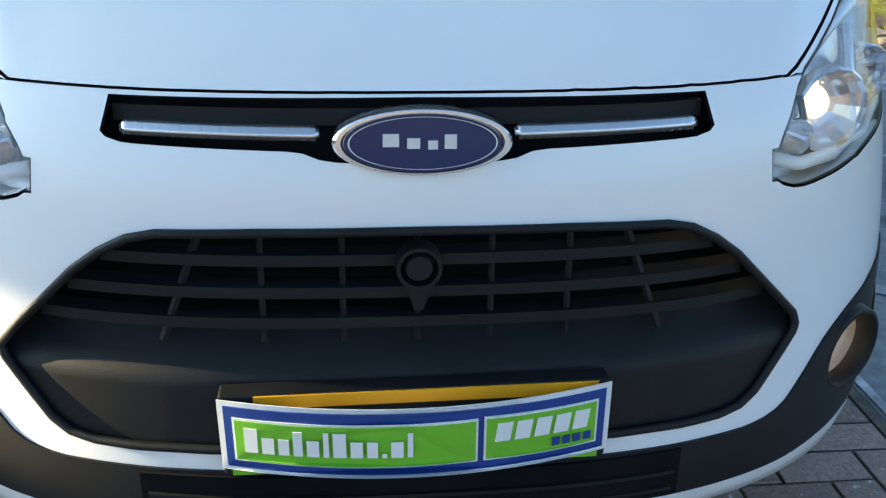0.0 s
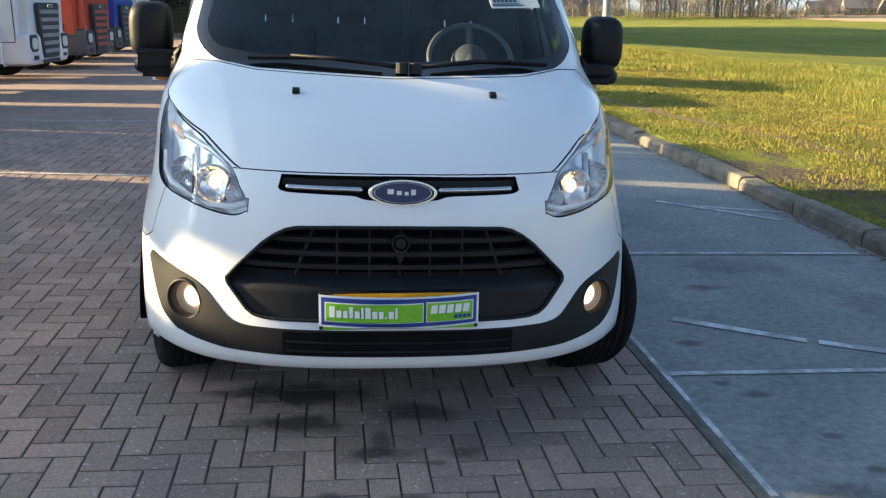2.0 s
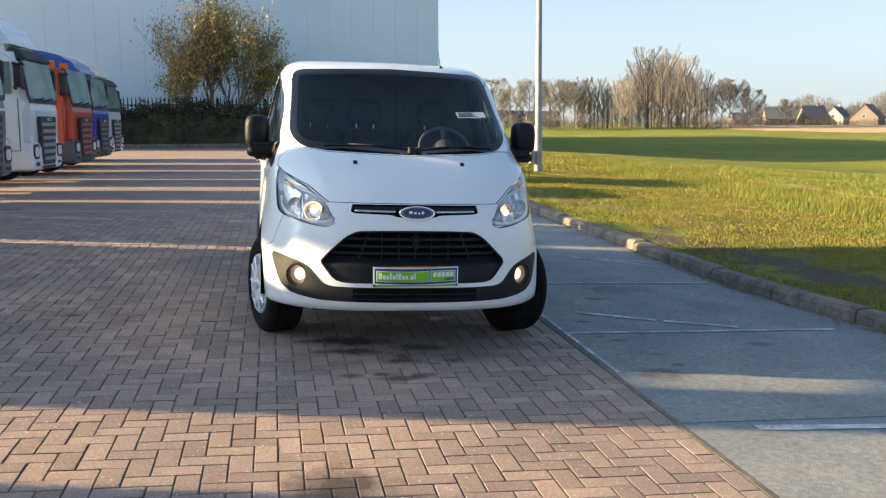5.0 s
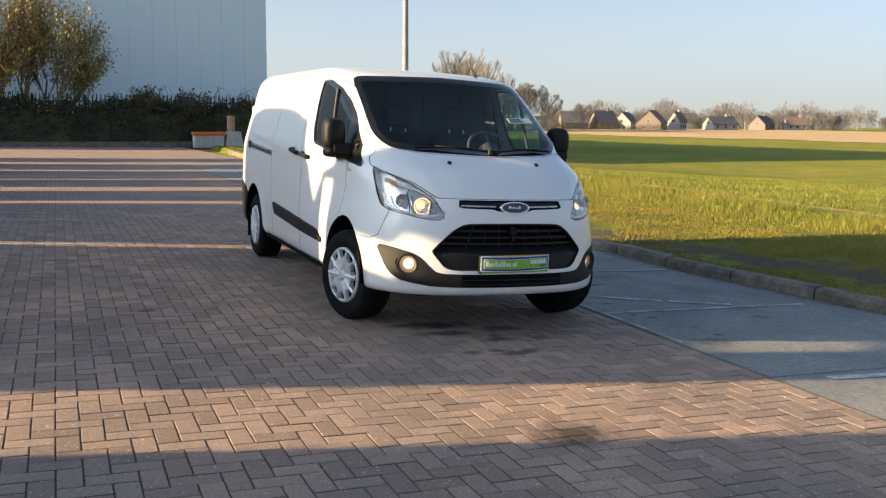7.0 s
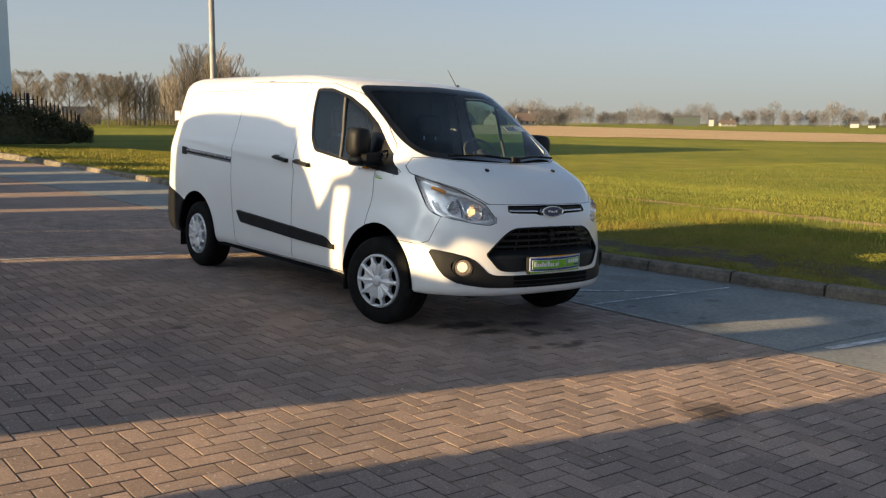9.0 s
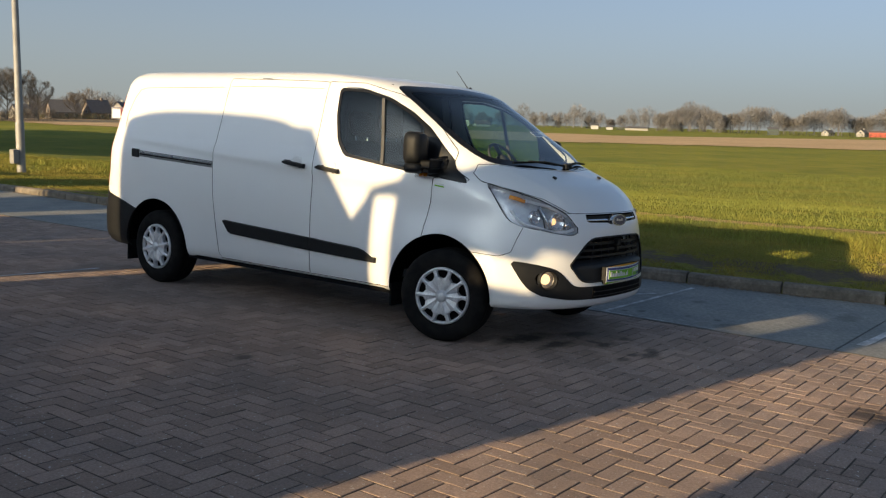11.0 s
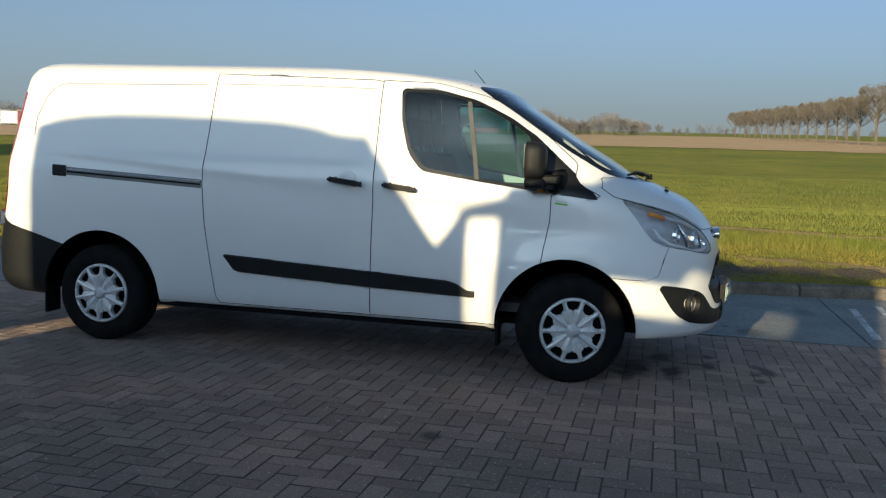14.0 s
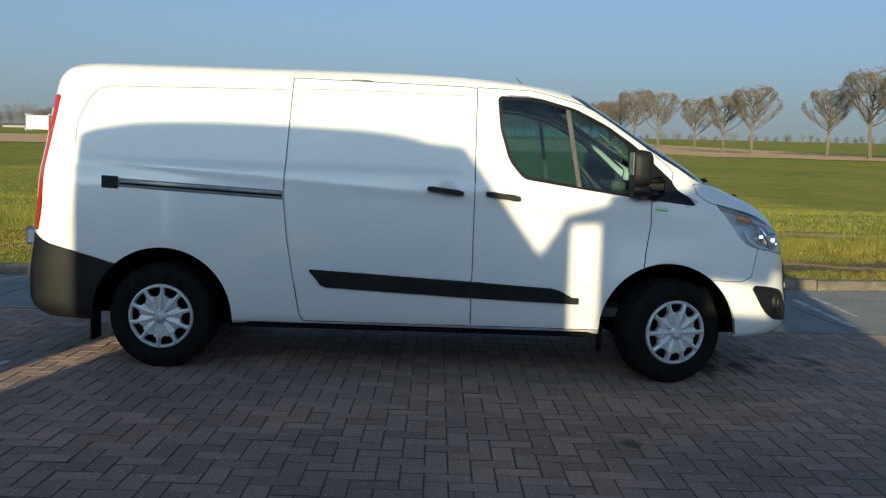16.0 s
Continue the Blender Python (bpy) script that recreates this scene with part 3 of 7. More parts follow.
def soil_mat():
    m, n, l, p = nodes_of("field_soil_and_crop")
    co = n.new("ShaderNodeNewGeometry").outputs["Position"]
    big, mid, small = (noise_node(n, l, s, 5, 0.6, co) for s in (0.05, 0.6, 17.0))
    green = ramp(n, [(0.30, (0.190, 0.220, 0.042)), (0.50, (0.255, 0.268, 0.052)), (0.68, (0.315, 0.298, 0.066))])
    l.new(mid.outputs[0], green.inputs[0])
    patch = ramp(n, [(0.35, (0.8, 0.85, 0.8)), (0.65, (1.15, 1.08, 1.0))])
    l.new(big.outputs[0], patch.inputs[0])
    grain = ramp(n, [(0.28, (0.72, 0.75, 0.68)), (0.72, (1.2, 1.16, 1.08))])
    l.new(small.outputs[0], grain.inputs[0])
    c = green.outputs[0]
    for r in (patch, grain):
        mix = n.new("ShaderNodeMixRGB")
        mix.blend_type, mix.inputs[0].default_value = "MULTIPLY", 1
        l.new(c, mix.inputs[1]), l.new(r.outputs[0], mix.inputs[2])
        c = mix.outputs[0]
    xyz = n.new("ShaderNodeSeparateXYZ")
    l.new(co, xyz.inputs[0])
    rag = noise_node(n, l, 2.6, 6, 0.7, co)

    def calc(op, a, b, third=None):
        q = n.new("ShaderNodeMath")
        q.operation = op
        for i, v in enumerate((a, b, third)):
            if v is not None:
                if isinstance(v, (int, float)):
                    q.inputs[i].default_value = v
                else:
                    l.new(v, q.inputs[i])
        return q.outputs[0]
    for x0, slope, half, y0, y1, earth in TURF + WORN:
        d = calc("ABSOLUTE", calc("SUBTRACT", xyz.outputs[0], calc("MULTIPLY_ADD", xyz.outputs[1], slope, x0)), None)
        near = calc("SUBTRACT", 1.0, calc("DIVIDE", d, half))
        ends = calc("MINIMUM", calc("SUBTRACT", xyz.outputs[1], y0), calc("SUBTRACT", y1, xyz.outputs[1]))
        near = calc("MINIMUM", near, ends)
        near = calc("ADD", near, calc("MULTIPLY", calc("SUBTRACT", rag.outputs[0], 0.5), 4.2 if half < 1 else 2.0))
        mr = n.new("ShaderNodeMapRange")
        mr.inputs[1].default_value, mr.inputs[2].default_value = 0.25, 0.75
        l.new(near, mr.inputs[0])
        mix = n.new("ShaderNodeMixRGB")
        mix.inputs[2].default_value = (*earth, 1)
        l.new(mr.outputs[0], mix.inputs[0]), l.new(c, mix.inputs[1])
        dirt = n.new("ShaderNodeMixRGB")
        dirt.blend_type, dirt.inputs[0].default_value = "MULTIPLY", 1
        l.new(grain.outputs[0], dirt.inputs[2])
        dirt.inputs[1].default_value = (*earth, 1)
        l.new(dirt.outputs[0], mix.inputs[2])
        c = mix.outputs[0]
    l.new(c, p.inputs["Base Color"])
    p.inputs["Roughness"].default_value, p.inputs["Specular IOR Level"].default_value = 0.95, 0.15
    bn = n.new("ShaderNodeBump")
    bn.inputs["Strength"].default_value, bn.inputs["Distance"].default_value = 1.0, 0.10
    l.new(small.outputs[0], bn.inputs["Height"]), l.new(bn.outputs[0], p.inputs["Normal"])
    return m


SOIL = soil_mat()
EARTH = mat("bare_earth", (0.15, 0.105, 0.068), (0.27, 0.20, 0.13), rough=0.95, scale=1.4, bump=0.8, bump_scale=22, fine=16)
PLOUGH = mat("ploughed_earth", (0.53, 0.355, 0.175), (0.61, 0.42, 0.215), rough=0.95, scale=0.06, bump=0.5, bump_scale=2, fine=1.2)
BED = mat("joint_sand", (0.115, 0.096, 0.080), (0.17, 0.142, 0.118), rough=0.95, scale=8, bump=0.5, bump_scale=200)
CONCRETE = mat("concrete_lane", (0.31, 0.312, 0.30), (0.225, 0.238, 0.24), rough=0.85, scale=1.6, bump=0.35, bump_scale=110, fine=28)
KERB = mat("concrete_kerb", (0.24, 0.205, 0.165), (0.125, 0.11, 0.088), rough=0.9, scale=5.0, bump=0.6, bump_scale=70, fine=30, piece=0.14)
LINE = mat("worn_white_line", (0.70, 0.71, 0.73), (0.38, 0.385, 0.39), rough=0.8, scale=7.0, low=0.40, high=0.60, fine=40)


def stained(m, spots):
    """Adds dark oil spots with ragged edges, at true places, to a material."""
    n, l = m.node_tree.nodes, m.node_tree.links
    p = n["Principled BSDF"]
    src = p.inputs["Base Color"].links[0].from_socket
    co = n.new("ShaderNodeNewGeometry").outputs["Position"]
    rag = noise_node(n, l, 6.0, 4, 0.6, co)
    for x, y, rx, ry, dark in spots:
        sub = n.new("ShaderNodeVectorMath")
        sub.operation, sub.inputs[1].default_value = "SUBTRACT", (x, y, 0)
        l.new(co, sub.inputs[0])
        sc = n.new("ShaderNodeVectorMath")
        sc.operation, sc.inputs[1].default_value = "MULTIPLY", (1 / rx, 1 / ry, 0)
        l.new(sub.outputs[0], sc.inputs[0])
        ln = n.new("ShaderNodeVectorMath")
        ln.operation = "LENGTH"
        l.new(sc.outputs[0], ln.inputs[0])
        ad = n.new("ShaderNodeMath")
        ad.operation = "MULTIPLY_ADD"
        l.new(rag.outputs[0], ad.inputs[0])
        ad.inputs[1].default_value = 1.6
        l.new(ln.outputs["Value"], ad.inputs[2])
        mr = n.new("ShaderNodeMapRange")
        mr.inputs[1].default_value, mr.inputs[2].default_value, mr.inputs[3].default_value, mr.inputs[4].default_value = 1.25, 1.85, dark, 1.0
        l.new(ad.outputs[0], mr.inputs[0])
        mix = n.new("ShaderNodeMixRGB")
        mix.blend_type, mix.inputs[0].default_value = "MULTIPLY", 1
        l.new(src, mix.inputs[1]), l.new(mr.outputs[0], mix.inputs[2])
        src = mix.outputs[0]
    l.new(src, p.inputs["Base Color"])


def flecked(m):
    """Pale stone grains showing in a worn concrete face."""
    n, l = m.node_tree.nodes, m.node_tree.links
    p = n["Principled BSDF"]
    src = p.inputs["Base Color"].links[0].from_socket
    grains = noise_node(n, l, 55.0, 1, 0.5, n.new("ShaderNodeNewGeometry").outputs["Position"])
    r = ramp(n, [(0.69, (0, 0, 0)), (0.76, (1, 1, 1))])
    l.new(grains.outputs[0], r.inputs[0])
    mix = n.new("ShaderNodeMixRGB")
    mix.inputs[2].default_value = (0.62, 0.58, 0.54, 1)
    l.new(r.outputs[0], mix.inputs[0]), l.new(src, mix.inputs[1]), l.new(mix.outputs[0], p.inputs["Base Color"])


SPOTS = [(-0.34, -0.36, 0.30, 0.15, 0.16), (-0.36, -0.62, 0.22, 0.09, 0.22), (-0.08, -0.88, 0.13, 0.06, 0.30), (-0.045, -0.79, 0.05, 0.12, 0.42), (-0.42, -1.19, 0.09, 0.055, 0.38), (-0.225, -1.175, 0.065, 0.05, 0.36), (-0.11, -1.26, 0.14, 0.07, 0.38), (0.01, -1.20, 0.10, 0.055, 0.48), (0.127, -0.954, 0.05, 0.03, 0.45), (-0.62, -0.34, 0.12, 0.06, 0.45), (0.10, -0.55, 0.20, 0.10, 0.32), (-0.57, -2.80, 0.26, 0.20, 0.22), (0.24, -0.88, 0.09, 0.05, 0.45), (-2.3, 0.55, 0.09, 0.06, 0.4)]
PAVER = mat("brick_paver", (0.42, 0.302, 0.238), (0.305, 0.236, 0.202), rough=0.82, scale=0.9, bump=0.8, bump_scale=160, fine=85, island=0.2, piece=0.0)
PAVER_ONE = mat("brick_paver_single", (0.42, 0.302, 0.238), (0.305, 0.236, 0.202), rough=0.82, scale=0.9, bump=0.8, bump_scale=160, fine=85, piece=0.2)
for m in (PAVER, PAVER_ONE):
    flecked(m)
    stained(m, SPOTS)
stained(CONCRETE, [(1.474, 0.165, 0.09, 0.05, 0.5), (1.537, -0.442, 0.07, 0.04, 0.5), (1.454, -1.285, 0.20, 0.16, 0.55), (1.649, -0.827, 0.05, 0.035, 0.5), (1.68, -1.09, 0.06, 0.04, 0.5), (1.435, -0.32, 0.05, 0.03, 0.55), (1.9, 1.05, 0.16, 0.07, 0.5), (2.5, -0.6, 0.12, 0.08, 0.6), (2.9, -1.9, 0.3, 0.12, 0.65), (2.3, 1.5, 0.4, 0.25, 0.72), (2.8, 0.7, 0.3, 0.3, 0.75), (1.7, 2.6, 0.3, 0.2, 0.7)])


def far_paving():
    m, n, l, p = nodes_of("paving_far")
    co = n.new("ShaderNodeNewGeometry").outputs["Position"]
    br = n.new("ShaderNodeTexBrick")
    l.new(co, br.inputs["Vector"])
    br.inputs["Scale"].default_value = 1.0
    br.inputs["Brick Width"].default_value, br.inputs["Row Height"].default_value = 0.21, 0.105
    br.inputs["Mortar Size"].default_value = 0.006
    br.inputs["Color1"].default_value, br.inputs["Color2"].default_value, br.inputs["Mortar"].default_value = (0.42, 0.302, 0.238, 1), (0.305, 0.236, 0.202, 1), (0.09, 0.072, 0.062, 1)
    big = noise_node(n, l, 0.5, 5, 0.6, co)
    r = ramp(n, [(0.3, (0.8, 0.8, 0.82)), (0.7, (1.12, 1.08, 1.05))])
    l.new(big.outputs[0], r.inputs[0])
    mix = n.new("ShaderNodeMixRGB")
    mix.blend_type, mix.inputs[0].default_value = "MULTIPLY", 1
    l.new(br.outputs[0], mix.inputs[1]), l.new(r.outputs[0], mix.inputs[2])
    l.new(mix.outputs[0], p.inputs["Base Color"])
    p.inputs["Roughness"].default_value = 0.85
    return m


FARPAVE = far_paving()


def sheet(name, xs, ys, zf, material, label, category="", keep=None):
    vs, ids, fs = [], {}, []
    for j, y in enumerate(ys):
        for i, x in enumerate(xs):
            ids[i, j] = len(vs)
            vs.append((x, y, zf(x, y)))
    for j in range(len(ys) - 1):
        for i in range(len(xs) - 1):
            if keep is None or keep((xs[i] + xs[i + 1]) / 2, (ys[j] + ys[j + 1]) / 2):
                fs.append((ids[i, j], ids[i + 1, j], ids[i + 1, j + 1], ids[i, j + 1]))
    ob = from_lists(name, vs, fs, material, smooth=True)
    return tagged(ob, label, category or name, kind="structure")


def land_z(x, y):
    """Verge and field: level with the kerb's top, then flat with low swells."""
    k = kerb_x(y)
    edge = ground_z(3.6, y) + 0.10
    if x < k + 0.10:
        return ground_z(x, y) - 0.10
    f = float(sstep(k + 0.1, 9.0, np.float64(x)))
    dip = -0.9 * float(sstep(9.5, 30.0, np.float64(x))) * (1 - float(sstep(120.0, 280.0, np.float64(y))))
    near = max(0.0, 1 - math.hypot(x, y) / 90)
    return dip + edge * (1 - f) + near * (0.05 * noise.noise((x * 0.35, y * 0.35, 0)) + 0.025 * noise.noise((x * 1.3, y * 1.3, 3)))


def steps(*runs):
    out = []
    for a, b, n in runs:
        out += list(np.linspace(a, b, n, endpoint=False))
    return [float(v) for v in out] + [float(runs[-1][1])]


sheet("ground", steps((-2000, -60, 6), (-60, -10, 6), (-10, 3, 8), (3, 12, 46), (12, 30, 30), (30, 120, 12), (120, 600, 24), (600, 2500, 6)),
      steps((-2000, -60, 6), (-60, -10, 10), (-10, 22, 110), (22, 60, 30), (60, 120, 6), (120, 300, 20), (300, 2500, 10)), land_z, SOIL, "grass verge and open green crop field", "field")
sheet("paving_bed", steps((-9.2, 1.2, 12)), steps((-9.0, 9.2, 20)), lambda x, y: ground_z(x, y) - 0.006, BED, "dark sand bed under the pavers", "paving")
sheet("paving_far", steps((-45, -9.0, 12), (-9.0, 1.16, 12), (1.16, 3.5, 3), (3.5, 4.0, 2)), steps((-30, -8.8, 6), (-8.8, 9.0, 18), (9.0, 24, 14), (24, 49.0, 8)), lambda x, y: ground_z(x, y) - 0.004, FARPAVE,
      "brick-paved lorry yard", "paving", keep=lambda x, y: (x < -9.0 or y < -8.8 or y > 9.0) and x < kerb_x(y) + 0.1)

# concrete lane, slab by slab
lane = thing("concrete_lane", Matrix(), "grey concrete lane slabs with oil spots", "road", kind="structure")
cuts = [-14.0, -10.0, -6.1, -2.19, 1.74, 5.65, 9.55, 13.5, 17.4, 21.3, 25.2]
for y0, y1 in zip(cuts, cuts[1:]):
    bm = bmesh.new()
    nx, ny = 6, 8
    grid = [[bm.verts.new((x, y, ground_z(x, y))) for x in np.linspace(1.192, kerb_x(y) - 0.004, nx + 1)] for y in np.linspace(y0 + 0.008, y1 - 0.008, ny + 1)]
    for a, b in zip(grid, grid[1:]):
        for i in range(nx):
            bm.faces.new((a[i], a[i + 1], b[i + 1], b[i]))
    rim = [e for e in bm.edges if e.is_boundary]
    ex = bmesh.ops.extrude_edge_only(bm, edges=rim)["geom"]
    for v in ex:
        if isinstance(v, bmesh.types.BMVert):
            v.co.z -= 0.06
    bmesh.ops.recalc_face_normals(bm, faces=bm.faces)
    part("slab", bm, CONCRETE, lane)
bm = bmesh.new()
for y0, y1 in zip(cuts, cuts[1:]):
    n = 6
    rows = [[bm.verts.new((x, y, ground_z(x, y) + dz)) for x, dz in ((1.157, -0.05), (1.158, 0.001), (1.189, 0.001), (1.190, -0.05))] for y in np.linspace(y0 + 0.003, y1 - 0.003, n + 1)]
    for a, b in zip(rows, rows[1:]):
        for i in range(3):
            bm.faces.new((a[i], a[i + 1], b[i + 1], b[i]))
part("gutter_edge", bm, KERB, lane, "narrow concrete edging strip")


def paint_line(pts, w, name="road_line"):
    bm = bmesh.new()
    pts = [Vector((*p, 0)) for p in pts]
    fine = []
    for a, b in zip(pts, pts[1:]):
        k = max(2, int((b - a).length / 0.25))
        fine += [a.lerp(b, i / k) for i in range(k)]
    fine.append(pts[-1])
    side = (pts[-1] - pts[0]).normalized().cross(Vector((0, 0, 1))) * (w / 2)
    rows = [[bm.verts.new((q.x, q.y, ground_z(q.x, q.y) + 0.005)) for q in (p - side * random.uniform(0.75, 1.05), p + side * random.uniform(0.75, 1.05))] for p in fine]
    for a, b in zip(rows, rows[1:]):
        bm.faces.new((a[0], a[1], b[1], b[0]))
    bmesh.ops.recalc_face_normals(bm, faces=bm.faces)
    return tagged(part(name, bm, LINE), "thin worn white line painted on concrete", "line", "lane lines", "structure")


for pts, w in ((((1.22, -0.215), (3.35, -0.20)), 0.035), (((1.215, 6.0), (1.215, -1.25)), 0.022), (((1.52, 0.50), (2.07, 0.167)), 0.05), (((2.12, 0.145), (2.62, -0.09)), 0.05), (((1.63, 1.79), (3.3, 1.79)), 0.03), (((2.46, 3.44), (3.22, 2.77)), 0.05), (((2.70, 3.25), (3.38, 3.05)), 0.04),
               (((1.55, -2.30), (3.3, -2.42)), 0.06), (((2.2, -2.62), (3.6, -2.72)), 0.05), (((-4.8, 4.45), (-0.9, 4.30)), 0.04), (((-6.5, 8.6), (-2.0, 8.5)), 0.06)):
    paint_line(pts, w * 1.35)

# kerb stones, one by one
kerb = thing("kerb", Matrix(), "weathered concrete kerb stones along the verge", "kerb", kind="structure")
y = -9.0
while y < 40:
    ln = 0.99
    a, b = Vector((kerb_x(y), y, 0)), Vector((kerb_x(y + ln), y + ln, 0))
    d = (b - a).normalized()
    out = Vector((d.y, -d.x, 0))
    h = 0.115 + random.uniform(-0.012, 0.012)
    bm = bmesh.new()
    prof = [(0.0, -0.15), (0.012, h - 0.035), (0.035, h - 0.005), (0.06, h), (0.165, h), (0.18, h - 0.015), (0.18, -0.15)]
    tw = random.uniform(-0.01, 0.01)
    ends = []
    for q, s in ((a + d * 0.006, 0.0), (b - d * 0.006, 1.0)):
        z = ground_z(3.5, q.y)
        ends.append([bm.verts.new(q + out * (o + tw * (s - 0.5)) + Vector((0, 0, z + hh))) for o, hh in prof])
    for i in range(len(prof) - 1):
        bm.faces.new((ends[0][i], ends[1][i], ends[1][i + 1], ends[0][i + 1]))
    bm.faces.new(ends[0]), bm.faces.new(ends[1][::-1])
    bmesh.ops.recalc_face_normals(bm, faces=bm.faces)
    part("kerb_stone", bm, KERB, kerb)
    y += 1.0


# worn tracks in the verge and the ploughed strip beyond the crop
def patches(name, n, where, r0, r1, material, label, category, seed, lift=0.006):
    """Many small ragged scraps of bare ground, flat on the soil."""
    rg = random.Random(seed)
    v, f = [], []
    for _ in range(n):
        x, y = where(rg)
        r, st, a0 = rg.uniform(r0, r1), rg.uniform(0.4, 0.9), rg.uniform(0, 3)
        k = 9
        base = len(v)
        for i in range(k):
            a = math.tau * i / k
            q = r * rg.uniform(0.45, 1.15)
            dx, dy = q * math.cos(a) * st, q * math.sin(a)
            px, py = x + dx, y + dy
            v.append((px, py, land_z(px, py) + lift + rg.uniform(0, 0.006)))
        v.append((x, y, land_z(x, y) + lift + 0.006))
        f += [(base + i, base + (i + 1) % k, base + k) for i in range(k)]
    return tagged(from_lists(name, v, f, material), label, category, kind="stuff")


patches("gutter_dirt", 900, lambda rg: (lambda y: (kerb_x(y) - abs(rg.gauss(0, 0.045)) - 0.01, y))(rg.uniform(-6, 16)), 0.008, 0.035, EARTH, "soil and leaf crumbs gathered along the kerb", "dirt", 54, 0.104)
STRIP = [(100, 170), (113, 108), (120, 54), (140, 14), (138, -10), (128, -40), (112, -76), (520, -76), (520, 45), (330, 60), (225, 110), (260, 260), (300, 420), (150, 420)]


def in_strip(x, y):
    c = False
    for (ax, ay), (bx, by) in zip(STRIP, STRIP[1:] + STRIP[:1]):
        if (ay > y) != (by > y) and x < (bx - ax) * (y - ay) / (by - ay) + ax:
            c = not c
    return c


sheet("ploughed_strip", steps((98, 522, 90)), steps((-78, 120, 44), (120, 300, 30), (300, 424, 16)), lambda x, y: land_z(x, y) + 0.07, PLOUGH, "pale brown ploughed strip beyond the crop", "field", keep=in_strip)


# ---- grass ----
def blades(name, n, where, h0, h1, w, material, label, seed):
    rng = np.random.default_rng(seed)
    pts = []
    while len(pts) < n:
        x, y = where(rng)
        if x is not None:
            pts.append((x, y, land_z(x, y)))
    p = np.array(pts)
    h = rng.uniform(h0, h1, n)
    a = rng.uniform(0, math.tau, n)
    lean = rng.normal(0, 0.45, (n, 2)) * h[:, None]
    side = np.stack([np.cos(a), np.sin(a), np.zeros(n)], 1) * (w * rng.uniform(0.6, 1.3, n))[:, None]
    mid = p + np.concatenate([lean * 0.35, (h * 0.55)[:, None]], 1)
    tip = p + np.concatenate([lean, h[:, None]], 1)
    v = np.stack([p - side, p + side, mid + side * 0.7, mid - side * 0.7, tip], 1).reshape(-1, 3)
    i = np.arange(n)[:, None] * 5
    faces = np.concatenate([i + np.array([[0, 1, 2, 3]])], 0).tolist() + (i + np.array([[3, 2, 4]])).tolist()
    ob = from_lists(name, v.tolist(), faces, material)
    return tagged(ob, label, "grass", kind="stuff")


TALLGRASS = mat("tall_grass_blade", (0.150, 0.180, 0.027), (0.245, 0.225, 0.047), rough=0.75, scale=0.8, island=0.35, spec=0.25)
GRASS = mat("grass_blade", (0.145, 0.165, 0.027), (0.265, 0.215, 0.045), rough=0.75, scale=0.8, island=0.18, spec=0.25)
DRY = mat("dry_grass_blade", (0.20, 0.20, 0.06), (0.30, 0.26, 0.11), rough=0.8, scale=1.5, island=0.3, spec=0.2)
CROP = mat("young_crop_blade", (0.150, 0.174, 0.032), (0.215, 0.214, 0.044), rough=0.7, scale=0.5, island=0.3, spec=0.25)


def verge(rng):
    y = rng.uniform(-9, 20)
    k = kerb_x(y) + 0.2
    x = rng.uniform(k, 8.4 + 0.13 * max(y, 0))
    bare = noise.noise((x * 1.1, y * 1.1, 5))
    for x0, slope, half, y0, y1, _ in WORN:
        if y0 < y < y1:
            bare += 0.8 * max(0.0, 1 - abs(x - x0 - slope * y) / half)
    return (x, y) if bare < 0.5 else (None, None)


def tall(rng):
    y = rng.uniform(-9, 26)
    x = rng.normal(7.9 + 0.13 * max(y, -2), 0.42 + 0.02 * max(y, 0))
    return (x, y) if noise.noise((x * 0.8, y * 0.8, 9)) > -0.25 else (None, None)


def field(rng):
    y = rng.uniform(-12, 26)
    x = 9.95 + 0.10 * max(y, -4) + 40 * rng.uniform(0, 1) ** 1.7
    row = (x * 0.94 + y * 0.34) / 0.25
    x += (round(row) - row) * 0.16
    return x, y


blades("verge_grass", 150000, verge, 0.012, 0.042, 0.0042, GRASS, "short trodden verge grass", 1)
def far_verge(rng):
    y = rng.uniform(19, 48)
    x = rng.uniform(kerb_x(y) + 0.2, 13.5)
    return (x, y) if noise.noise((x * 0.5, y * 0.5, 2)) > -0.3 else (None, None)


blades("far_verge_grass", 40000, far_verge, 0.03, 0.10, 0.010, GRASS, "golden rough grass of the far verge", 6)
blades("tall_grass", 42000, tall, 0.05, 0.17, 0.004, TALLGRASS, "tall rough grass at the field's edge", 2)
blades("dry_grass", 3500, tall, 0.04, 0.12, 0.004, DRY, "yellowed dry grass tufts", 3)
blades("young_crop", 170000, field, 0.025, 0.075, 0.006, CROP, "low green crop in rows", 4)
# ---- van: nose ----
def front_band(bm, z, x0, x1, h, back, proud, n=20, dz=0.0):
    """A bar across the nose that follows its curve."""
    rows = []
    for i in range(n + 1):
        x = x0 + (x1 - x0) * i / n
        y = nose_y(x, z)
        zz = z + dz * (i / n)
        rows.append([bm.verts.new(c) for c in ((x, y - proud, zz - h / 2), (x, y - proud, zz + h / 2), (x, y + back, zz + h / 2), (x, y + back, zz - h / 2))])
    for a, b in zip(rows, rows[1:]):
        for j in range(4):
            bm.faces.new((a[j], b[j], b[(j + 1) % 4], a[(j + 1) % 4]))
    bm.faces.new(rows[0][::-1]), bm.faces.new(rows[-1])
    bmesh.ops.recalc_face_normals(bm, faces=bm.faces)


